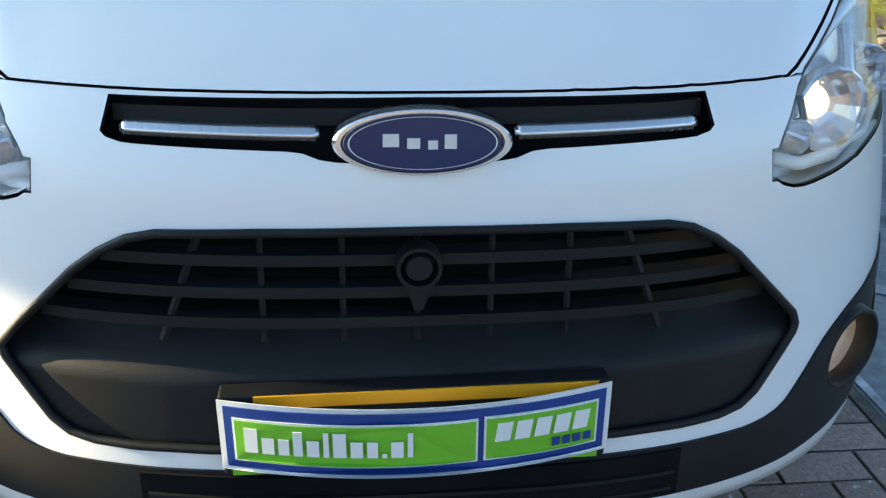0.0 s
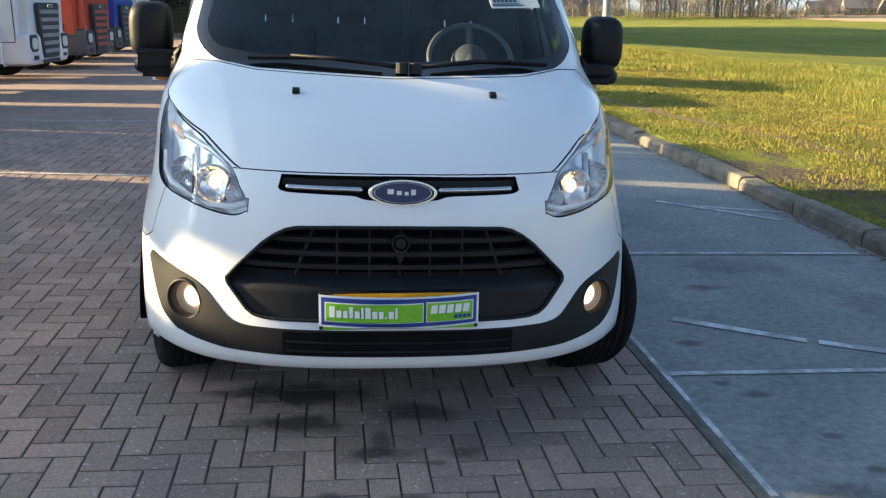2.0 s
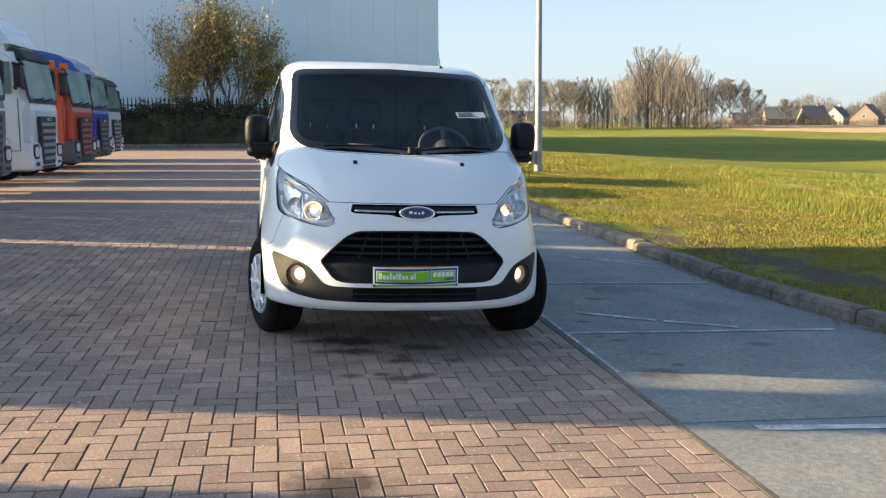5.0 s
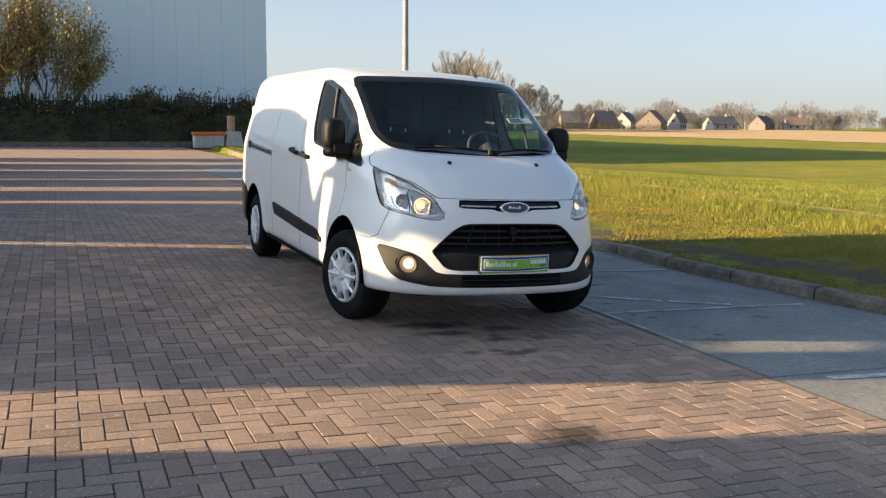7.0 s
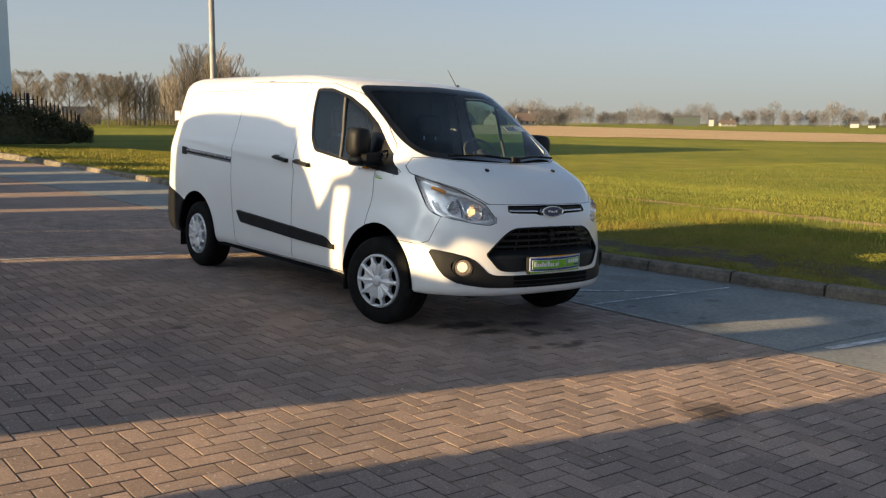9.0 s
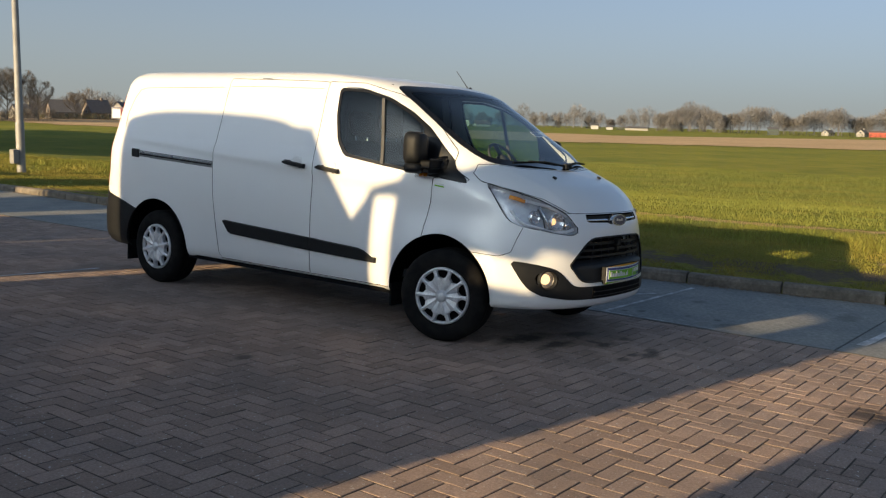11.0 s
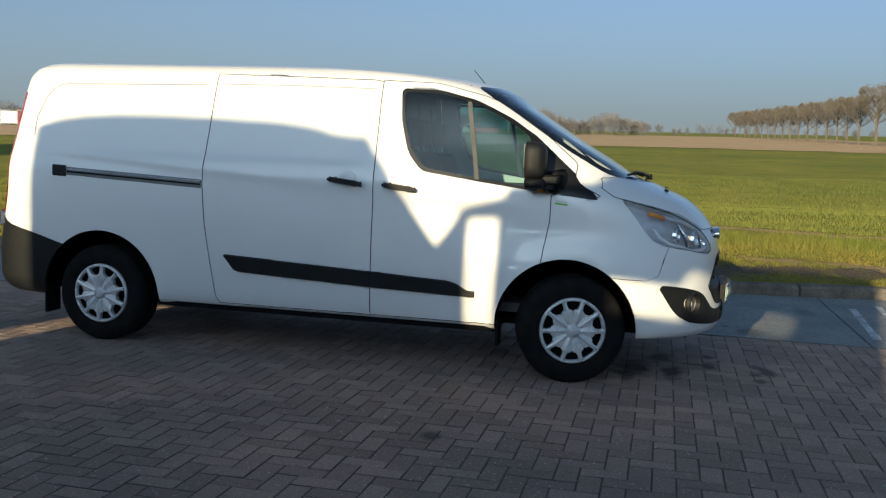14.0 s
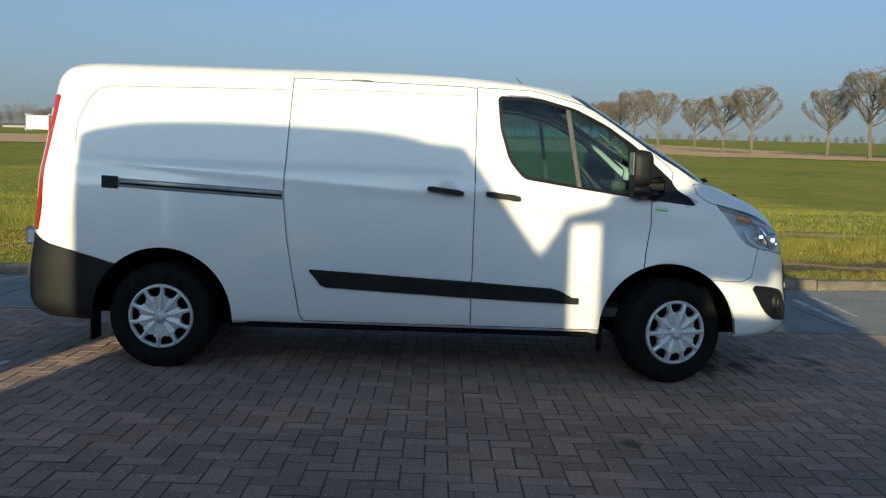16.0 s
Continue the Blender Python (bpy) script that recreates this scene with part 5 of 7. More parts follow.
    part("side_indicator", boxed(sx * 0.915, 0.22, 1.185, sx * 0.945, 0.26, 1.205, 0.006), AMBER, mirror, "amber indicator")

# ---- van: wheels, liners, underside ----
def hub_spoke(bm, a):
    """One flared double-faced spoke, wide near the rim, facing -x."""
    turn = Matrix.Rotation(a, 4, "X")
    half = [(0.045, 0.0139), (0.090, 0.0284), (0.118, 0.0374), (0.127, 0.0330), (0.139, 0.0150), (0.165, 0.0112), (0.192, 0.0150)]
    tops, lows = [], []
    for r, w in half:
        rise = -0.016 - 0.004 * math.sin(math.pi * (r - 0.06) / 0.14)
        tops.append([bm.verts.new(turn @ Vector((rise - d, t, r))) for t, d in ((-w, -0.001), (-w * 0.3, 0.003), (0, 0.007), (w * 0.3, 0.003), (w, -0.001))])
        lows.append([bm.verts.new(turn @ Vector((0.014, t, r))) for t in (-w, w)])
    for i in range(len(half) - 1):
        for j in range(4):
            bm.faces.new((tops[i][j], tops[i][j + 1], tops[i + 1][j + 1], tops[i + 1][j]))
        bm.faces.new((tops[i][0], tops[i + 1][0], lows[i + 1][0], lows[i][0]))
        bm.faces.new((tops[i][4], lows[i][1], lows[i + 1][1], tops[i + 1][4]))
    bmesh.ops.recalc_face_normals(bm, faces=bm.faces)


def wheel():
    w = new("wheel")
    bm = bmesh.new()
    prof = [(0.205, 0.010), (0.212, -0.002), (0.235, -0.012), (0.27, -0.016), (0.300, -0.010), (0.322, 0.006), (0.333, 0.026)]
    for i in range(5):
        x = 0.05 + i * 0.034
        prof += [(0.336, x - 0.014), (0.336, x + 0.012), (0.328, x + 0.013), (0.328, x + 0.019)]
    prof += [(0.333, 0.205), (0.315, 0.225), (0.26, 0.232), (0.205, 0.22)]
    lathe(bm, prof, 72)
    bmesh.ops.recalc_face_normals(bm, faces=bm.faces)
    part("tyre", bm, RUBBER, w, "black road tyre", smooth=True)
    bm = bmesh.new()
    lathe(bm, [(0.0, 0.06), (0.10, 0.055), (0.18, 0.03), (0.206, 0.012)], 40)
    part("rim", bm, DARK, w, "dark steel rim")
    bm = bmesh.new()
    lathe(bm, [(0.0, -0.030), (0.024, -0.030), (0.030, -0.026), (0.033, -0.016), (0.055, -0.013)], 42)
    part("hub_cover", bm, HUBCAP, w, "silver hub cover", smooth=True)
    bm = bmesh.new()
    lathe(bm, [(0.184, 0.010), (0.190, -0.012), (0.199, -0.014), (0.207, -0.004), (0.209, 0.02)], 56)
    part("hubcap_ring", bm, HUBCAP, w, "silver outer ring", smooth=True)
    for k in range(10):
        bm = bmesh.new()
        hub_spoke(bm, math.tau * k / 10)
        part("spoke", bm, HUBCAP, w)
    return w


first = wheel()
first.parent = VAN
first["label"] = "steel wheel with silver hubcap"
STEER = 15
first.matrix_basis = pose(-0.948, 0.0, 0.335, 17, 0, STEER)
for m in (pose(-0.948, 3.3, 0.335, 40, 0, 0), pose(0.948, 0.0, 0.335, 5, 0, 180 + STEER), pose(0.948, 3.3, 0.335, 66, 0, 180)):
    copy_thing(first, m)
for sx in (-1, 1):
    for cy, r in ((0.055, 0.442), (3.29, 0.446)):
        bm = bmesh.new()
        lathe(bm, [(r, -0.24), (r, 0.16), (0.0, 0.165)], 30, Matrix.Translation((sx * 0.70, cy, 0.335)) @ pose(0, 0, 0, 0, 0, 0 if sx < 0 else 180), a0=0, a1=math.pi)
        part("wheel_liner", bm, VOID, VAN, "black wheel arch liner")
    part("mud_flap", boxed(sx * 0.80, 3.735, 0.17, sx * 0.945, 3.75, 0.48, 0.004), RUBBER, VAN, "black mud flap")
    part("mud_flap", boxed(sx * 0.82, 0.47, 0.20, sx * 0.945, 0.485, 0.36, 0.004), RUBBER, VAN, "black mud flap")
    part("sill_edge", boxed(sx * 0.86, 0.50, 0.285, sx * 0.93, 2.86, 0.318, 0.006), DARK, VAN, "dark sill underside")
bm = bmesh.new()
box(bm, -0.86, 0.50, 0.27, 0.86, 2.84, 0.32, 0.01)
box(bm, -0.62, -0.70, 0.29, 0.62, 0.55, 0.34, 0.01)
box(bm, -0.62, 2.8, 0.30, 0.62, 3.9, 0.36, 0.01)
box(bm, -0.80, 3.74, 0.33, 0.80, 4.1, 0.38, 0.01)
part("underbody", bm, DARK, VAN, "dark underbody")
for y, z, r in ((3.3, 0.30, 0.05), (0.0, 0.28, 0.04)):
    bm = bmesh.new()
    tube(bm, [(-0.76, y, z), (0.76, y, z)], r, 10)
    part("axle", bm, DARK, VAN, "dark axle tube")

# ---- van: cab ----
bm = bmesh.new()
prism(bm, [(-0.86, 0.35), (0.86, 0.35), (0.87, 1.1), (0.72, 1.84), (-0.72, 1.84), (-0.87, 1.1)], 1.34, 1.38)
CAB = part("bulkhead", bm, BULKHEAD, VAN, "grey steel bulkhead behind the seats")
for x in (-0.55, -0.18, 0.18, 0.55):
    part("bulkhead_rib", boxed(x - 0.03, 1.325, 0.5, x + 0.03, 1.34, 1.75, 0.006), BULKHEAD, CAB)
bm = bmesh.new()
prism(bm, [(-0.10, 1.225), (0.02, 1.235), (0.22, 1.20), (0.34, 1.08), (0.30, 0.75), (-0.10, 0.75)], -0.72, 0.72, pose(0, 0, 0, 0, 0, 90) @ Matrix.Diagonal((1, -1, 1, 1)))
bmesh.ops.recalc_face_normals(bm, faces=bm.faces)
part("dashboard", bm, TRIM, VAN, "dark grey dashboard", smooth=False)
bm = bmesh.new()
box(bm, 0.22, 0.0, 1.20, 0.56, 0.24, 1.285, 0.03)
part("instrument_hood", bm, TRIM, VAN)
bm = bmesh.new()
STW = Matrix.Translation((0.40, 0.40, 1.285)) @ pose(0, 0, 0, 0, 0, 90) @ pose(0, 0, 0, 0, 38, 0)
lathe(bm, [(0.175, 0.0), (0.187, -0.013), (0.20, 0.0), (0.187, 0.013), (0.175, 0.0)], 40, STW)
lathe(bm, [(0.0, -0.03), (0.07, -0.02), (0.085, 0.02)], 24, STW)
for a in (90, 210, 330):
    tube(bm, [STW @ Vector((0, 0.05 * math.cos(radians(a)), 0.05 * math.sin(radians(a)))), STW @ Vector((0, 0.185 * math.cos(radians(a)), 0.185 * math.sin(radians(a))))], 0.018, 6)
tube(bm, [STW @ Vector((0, 0, 0)), (0.39, 0.18, 1.08)], 0.035, 8)
part("steering_wheel", bm, WHEELGREY, VAN, "black steering wheel", smooth=True)
for x, w in ((0.45, 0.50), (-0.115, 0.42), (-0.49, 0.40)):
    seat = new("seat")
    seat.parent = VAN
    seat["label"] = "dark cloth van seat"
    part("cushion", boxed(x - w / 2, 0.62, 0.68, x + w / 2, 1.12, 0.84, 0.05), CLOTH, seat, smooth=True)
    part("backrest", boxed(x - w / 2 + 0.02, -0.07, 0.0, x + w / 2 - 0.02, 0.07, 0.62, 0.05, Matrix.Translation((0, 1.08, 0.80)) @ pose(0, 0, 0, -14, 0, 0)), CLOTH, seat, smooth=True)
    part("headrest", boxed(x - 0.13, -0.05, 0.66, x + 0.13, 0.05, 0.86, 0.045, Matrix.Translation((0, 1.08, 0.80)) @ pose(0, 0, 0, -12, 0, 0)), CLOTH, seat, smooth=True)
    for dx in (-0.07, 0.07):
        bm = bmesh.new()
        tube(bm, [(x + dx, 1.22, 1.36), (x + dx, 1.25, 1.50)], 0.007, 6)
        part("headrest_post", bm, CHROME, seat)
bm = bmesh.new()
box(bm, -0.80, 0.30, 0.40, 0.80, 1.33, 0.46)
part("cab_floor", bm, TRIM, VAN)
for sx in (-1, 1):
    bm = bmesh.new()
    box(bm, sx * 0.80, 0.54, 0.45, sx * 0.855, 1.30, 0.84, 0.02)
    box(bm, sx * 0.80, 0.30, 0.83, sx * 0.855, 1.30, 1.19, 0.02)
    part("door_card", bm, TRIM, DOORS["_r" if sx < 0 else "_l"], "dark grey inner door trim")
bm = bmesh.new()
box(bm, -0.70, 0.75, 1.835, 0.70, 1.33, 1.85, 0.004)
part("roof_lining", bm, TRIM, VAN)
# papers behind the glass
ST = Matrix.Translation((0.545, 0.175, 1.535)) @ pose(0, 0, 0, 30.5 - 90 + 0, 0, 0) @ pose(0, 0, 0, 90, 0, 0) @ pose(0, 0, 0, 0, 0, 5)
card = part("windscreen_card", boxed(-0.105, -0.038, 0.0, 0.105, 0.038, 0.002, m=ST), PAPER, VAN, "white paper card behind the windscreen")
bm = bmesh.new()
for i in range(6):
    box(bm, -0.092 + i * 0.018, 0.006, 0.002, -0.078 + i * 0.018, 0.028, 0.0035, m=ST)
box(bm, -0.098, -0.024, 0.002, 0.035, -0.016, 0.0035, m=ST)
box(bm, -0.098, -0.010, 0.002, 0.02, -0.004, 0.0035, m=ST)
part("print", bm, INK, card, "dark printed bars")
SKIN.free()
# ---- lamp post ----
POST = mat("galvanised_post", (0.34, 0.335, 0.325), (0.27, 0.265, 0.255), rough=0.6, metal=0.2, scale=3)
lamp = thing("street_lamp", Matrix.Translation((6.75, 19.5, land_z(6.75, 19.5))), "tall grey steel lamp post on the verge", "street lamp")
bm = bmesh.new()
lathe(bm, [(0.11, 0.0), (0.11, 1.3), (0.095, 1.34), (0.06, 9.6), (0.0, 9.62)], 16, pose(0, 0, 0, 0, -90, 0))
part("pole", bm, POST, lamp, smooth=True)
part("service_box", boxed(-0.26, -0.10, 0.25, -0.10, 0.10, 0.62, 0.02), POST, lamp, "small grey box at the foot")
bm = bmesh.new()
tube(bm, [(0, 0, 9.5), (-0.5, -0.1, 9.75), (-1.2, -0.2, 9.8)], 0.035, 8)
part("arm", bm, POST, lamp)
part("lamp_head", boxed(-1.9, -0.36, 9.72, -1.15, -0.04, 9.86, 0.05), POST, lamp)

# ---- warehouse ----
WALL = mat("pale_cladding", (0.74, 0.86, 0.95), (0.70, 0.82, 0.91), rough=0.5, scale=0.12)
BASE = mat("dark_plinth", (0.12, 0.12, 0.12), (0.09, 0.09, 0.09), rough=0.8)
HOUSE_Y, HOUSE_X = 57.5, 10.7
house = thing("warehouse", Matrix.Translation((HOUSE_X, HOUSE_Y, 0.1)) @ pose(0, 0, 0, 0, 0, 2), "large pale blue-grey metal-clad warehouse behind the hedge", "warehouse")
part("wall_core", boxed(-70, 0.12, 0, -0.08, 80, 14.4), WALL, house)
part("plinth", boxed(-70, 0.03, 0, -0.02, 0.5, 0.6), BASE, house)
part("roof_edge", boxed(-70.1, -0.06, 14.4, 0.1, 80, 14.9, 0.05), WALL, house)
panel_me = None
for i in range(40):
    x1 = -0.05 - i * 1.49
    if panel_me is None:
        bm = boxed(-1.482, 0, 0.6, 0, 0.11, 14.4, 0.010)
        ob = part("cladding_panel", bm, WALL, house)
        panel_me = ob.data
    else:
        ob = new("cladding_panel", panel_me)
        ob.parent = house
    ob.matrix_basis = Matrix.Translation((x1, 0, 0))
for i in range(6):
    part("end_panel", boxed(-0.07, 0.15 + i * 1.72, 0.6, 0.0, 1.84 + i * 1.72, 14.4, 0.012), WALL, house)

# ---- palisade fence ----
IRON = mat("dark_fence_steel", (0.02, 0.022, 0.025), (0.035, 0.036, 0.04), rough=0.6, metal=0.3)
fence = thing("palisade_fence", Matrix.Translation((0, 53.2, 0.05)), "dark steel palisade fence with spiked tops", "fence")
bm = bmesh.new()
prism(bm, [(-0.035, 0.05), (0.035, 0.05), (0.035, 2.95), (0.0, 3.15), (-0.035, 2.95)], -0.008, 0.008)
first_pale = part("pale", bm, IRON, fence)
for i in range(1, 150):
    ob = new("pale", first_pale.data)
    ob.parent = fence
    ob.matrix_basis = Matrix.Translation((13.4 - i * 0.24, 0, 0)) @ Matrix.Diagonal((1, 1, min(1.0, 0.60 + 0.033 * i), 1))
first_pale.matrix_basis = Matrix.Translation((13.4, 0, 0)) @ Matrix.Diagonal((1, 1, 0.6, 1))
for z in (0.5, 2.6):
    part("rail", boxed(-22.6, 0.01, z, 13.45 if z < 1 else 10.9, 0.05, z + 0.06), IRON, fence)
for i in range(13):
    part("fence_post", boxed(13.3 - i * 2.9, 0.05, 0, 13.42 - i * 2.9, 0.16, 3.0 if i else 1.75), IRON, fence)


# ---- leafy things ----
def leaf_cloud(n, place, size, seed):
    rng = np.random.default_rng(seed)
    p = place(rng, n)
    a = rng.normal(size=(n, 3))
    a /= np.linalg.norm(a, axis=1)[:, None]
    b = np.cross(a, rng.normal(size=(n, 3)))
    b /= np.linalg.norm(b, axis=1)[:, None]
    s = (size * rng.uniform(0.5, 1.3, n))[:, None]
    v = np.stack([p - a * s, p + b * s * 0.5, p + a * s, p - b * s * 0.5], 1).reshape(-1, 3)
    f = (np.arange(n)[:, None] * 4 + np.arange(4)[None]).tolist()
    return v.tolist(), f


LEAF_DARK = mat("hedge_leaf", (0.040, 0.048, 0.027), (0.085, 0.080, 0.042), rough=0.6, scale=1.2, island=0.4, spec=0.3)
LEAF_OLIVE = mat("bush_leaf", (0.22, 0.215, 0.062), (0.35, 0.29, 0.095), rough=0.65, scale=0.5, island=0.35, spec=0.3)
BARK = mat("bark", (0.11, 0.085, 0.06), (0.17, 0.135, 0.095), rough=0.9, scale=3, bump=0.6, bump_scale=25, island=0.25)
PALEBARK = mat("pale_bark", (0.105, 0.088, 0.068), (0.15, 0.128, 0.10), rough=0.9, scale=1.5, bump=0.4, bump_scale=12, island=0.2)
TWIG = mat("winter_twig", (0.185, 0.155, 0.125), (0.24, 0.205, 0.165), rough=0.9, scale=0.6, island=0.25)
PALETWIG = mat("pale_twig", (0.245, 0.220, 0.190), (0.30, 0.268, 0.23), rough=0.9, scale=0.5, island=0.2)


def hedge_place(rng, n):
    x = rng.uniform(-24, 13.3, n)
    top = 2.45 + 0.16 * np.sin(x * 0.9) + 0.12 * np.sin(x * 2.3 + 1) - 1.5 * np.clip((x - 8.5) / 4.8, 0, 1) + 0.12 * np.sin(x * 5.1) + 0.5 * rng.uniform(0, 1, n) ** 6
    z = top * rng.uniform(0, 1, n) ** 0.7
    y = 51.0 + rng.uniform(-0.9, 0.9, n) * (1 - 0.3 * z / 3)
    return np.stack([x, y, z + 0.15], 1)


hedge = thing("hedge", Matrix(), "tall dark clipped hedge along the yard's far edge", "hedge")
v, f = leaf_cloud(80000, hedge_place, 0.085, 5)
tagged(from_lists("foliage", v, f, LEAF_DARK, hedge), kind="stuff")
bm = bmesh.new()
for i in range(18):
    x = -24 + i * 2.0
    box(bm, x, 50.5, 0.1, x + 2.06, 51.5, 2.0 - 0.45 * max(0, i - 15) + 0.2 * math.sin(i * 1.7), 0.15)
part("inner_mass", bm, LEAF_DARK, hedge)
part("edging_kerb", boxed(-40, 49.3, 0.0, 6.0, 49.5, 0.36, 0.02), KERB, hedge, "low concrete edging")


# arching bramble stems over the fence's end
rb = random.Random(61)
bramble = thing("bramble", Matrix.Translation((0, 52.6, 0.1)), "dark bare bramble stems arching over the fence", "bramble")
for k in range(46):
    x0, top, reach = rb.uniform(1.5, 12.6), rb.uniform(2.5, 3.6), rb.choice((-1, 1)) * rb.uniform(0.3, 1.9)
    top -= 0.42 * max(0.0, x0 - 8.5)
    dy = rb.uniform(-0.5, 0.3)
    bm = bmesh.new()
    tube(bm, [(x0 + reach * (1 - math.cos(a)) * 0.5, dy * math.sin(a), top * math.sin(min(a, 2.3)) ** 0.8 + rb.uniform(-0.1, 0.1) if a > 0 else 0) for a in [2.6 * q / 9 for q in range(10)]], 0.016, 4, 0.008)
    part("stem", bm, IRON, bramble)


def grow(seed, height, spread, trunk, split=3, depth=5, upright=0.6, r0=0.16):
    """Segments (a, b, ra, rb, level) of a bare tree."""
    rng = random.Random(seed)
    segs = []

    def limb(p, d, length, r, lev):
        q = p
        bend = Vector((rng.uniform(-1, 1), rng.uniform(-1, 1), rng.uniform(-0.2, 0.6))) * 0.16
        k = 3 if lev < 2 else 2
        for i in range(k):
            d = (d + bend * rng.uniform(0.4, 1.2)).normalized()
            nq = q + d * (length / k)
            rr = r * (1 - 0.55 * (i + 1) / k)
            segs.append((q, nq, r * (1 - 0.55 * i / k), rr, lev))
            q = nq
            if lev < depth and (i > 0 or lev > 0):
                for _ in range(split if lev < 3 else split - 1):
                    side = Vector((rng.uniform(-1, 1), rng.uniform(-1, 1), 0)).normalized()
                    nd = (d * upright + side * spread + Vector((0, 0, 0.18))).normalized()
                    limb(q, nd, length * rng.uniform(0.52, 0.75), rr * rng.uniform(0.5, 0.72), lev + 1)

    limb(Vector((0, 0, 0)), Vector((rng.uniform(-0.04, 0.04), rng.uniform(-0.04, 0.04), 1)), trunk, r0, 0)
    top = max(b.z for _, b, *_ in segs)
    k = height / top
    return [(a * k, b * k, ra * k, rb * k, lev) for a, b, ra, rb, lev in segs]


def limbs(segs, levels):
    v, f = [], []
    for a, b, ra, rb, lev in segs:
        if lev not in levels:
            continue
        sides = 6 if lev < 2 else 3
        d = (b - a).normalized()
        u = d.orthogonal().normalized()
        w = d.cross(u)
        base = len(v)
        for p, r in ((a, max(ra, 0.006 if lev < 4 else 0.004)), (b, max(rb, 0.003))):
            for j in range(sides):
                t = math.tau * j / sides
                v.append(tuple(p + u * (r * math.cos(t)) + w * (r * math.sin(t))))
        f += [(base + j, base + (j + 1) % sides, base + sides + (j + 1) % sides, base + sides + j) for j in range(sides)]
    return v, f


def bare_tree(name, m, segs, twig, label, group):
    t = thing(name, m, label, "tree", group)
    v, f = limbs(segs, {0, 1})
    from_lists("trunk", v, f, PALEBARK, t)
    v, f = limbs(segs, {2, 3, 4, 5, 6})
    tagged(from_lists("crown", v, f, twig, t), kind="stuff")
    return t


def at_bearing(az, dist, dz=0.0, turn=0.0, s=1.0, eye=(-3.0, -5.0)):
    x, y = eye[0] + dist * math.sin(radians(az)), eye[1] + dist * math.cos(radians(az))
    return Matrix.Translation((x, y, land_z(x, y) - 0.1 + dz)) @ Matrix.Rotation(turn, 4, "Z") @ Matrix.Diagonal((s, s, s, 1))


# olive bush before the warehouse, many stems from one foot
bush = thing("bush", Matrix.Translation((-4.1, 51.0, 0.1)) @ Matrix.Diagonal((0.9, 0.9, 1.32, 1)), "large half-bare bush with yellow-green leaves", "bush")
BS = []
for k, (dx, dy, hgt) in enumerate(((0.0, 0.0, 7.6), (-1.5, 0.2, 6.2), (1.4, -0.1, 6.6), (-0.7, 0.5, 7.0), (2.4, 0.3, 4.6), (-2.5, -0.2, 5.0), (0.8, 0.4, 7.3))):
    for p, q, ra, rb, lev in grow(31 + k, hgt, 0.62, 1.6, 3, 4, 0.8, 0.07):
        off0, off1 = (Vector((dx * (0.25 + 0.75 * min(1, c.z / 2.2)), dy * (0.25 + 0.75 * min(1, c.z / 2.2)), 0)) for c in (p, q))
        BS.append((p + off0, q + off1, ra, rb, lev))
v, f = limbs(BS, {0, 1})
from_lists("trunk", v, f, BARK, bush)
v, f = limbs(BS, {2, 3, 4})
tagged(from_lists("branch_work", v, f, BARK, bush), kind="stuff")
ends = np.array([b for _, b, _, _, lev in BS if lev >= 3])


def bush_leaves(name, n, inside, material, seed):
    e = ends[inside(ends)]
    v, f = leaf_cloud(n, lambda rng, k: e[rng.integers(0, len(e), k)] + rng.normal(0, 0.22, (k, 3)), 0.085, seed)
    tagged(from_lists(name, v, f, material, bush), kind="stuff")


# sun on one round part of the bush, put into golden leaf colour
SUN_LEAF = mat("sunlit_leaf", (0.38, 0.28, 0.085), (0.48, 0.35, 0.11), rough=0.65, scale=0.6, island=0.3, spec=0.3)
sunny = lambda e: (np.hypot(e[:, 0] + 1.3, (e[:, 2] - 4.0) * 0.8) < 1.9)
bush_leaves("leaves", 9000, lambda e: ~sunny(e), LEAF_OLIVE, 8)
bush_leaves("sunlit_leaves", 7000, sunny, SUN_LEAF, 9)
for x, k, sd in ((-10.5, 3.6, 41), (-12.5, 4.2, 42), (2.0, 3.6, 43), (4.5, 3.3, 44)):
    small = thing("shrub", Matrix.Translation((x, 50.9, 0.2)), "thin shrub growing out of the hedge", "shrub", "hedge shrubs")
    sg = grow(sd, k, 0.7, 0.9, 3, 4, 0.9, 0.05)
    v, f = limbs(sg, {0, 1})
    from_lists("stem", v, f, BARK, small)
    v, f = limbs(sg, {2, 3, 4})
    tagged(from_lists("twig_mass", v, f, BARK, small), kind="stuff")
    e2 = np.array([b for _, b, _, _, lev in sg if lev >= 3])
    v, f = leaf_cloud(900, lambda rng, n: e2[rng.integers(0, len(e2), n)] + rng.normal(0, 0.15, (n, 3)), 0.10, sd)
    tagged(from_lists("leaves", v, f, LEAF_DARK, small), kind="stuff")

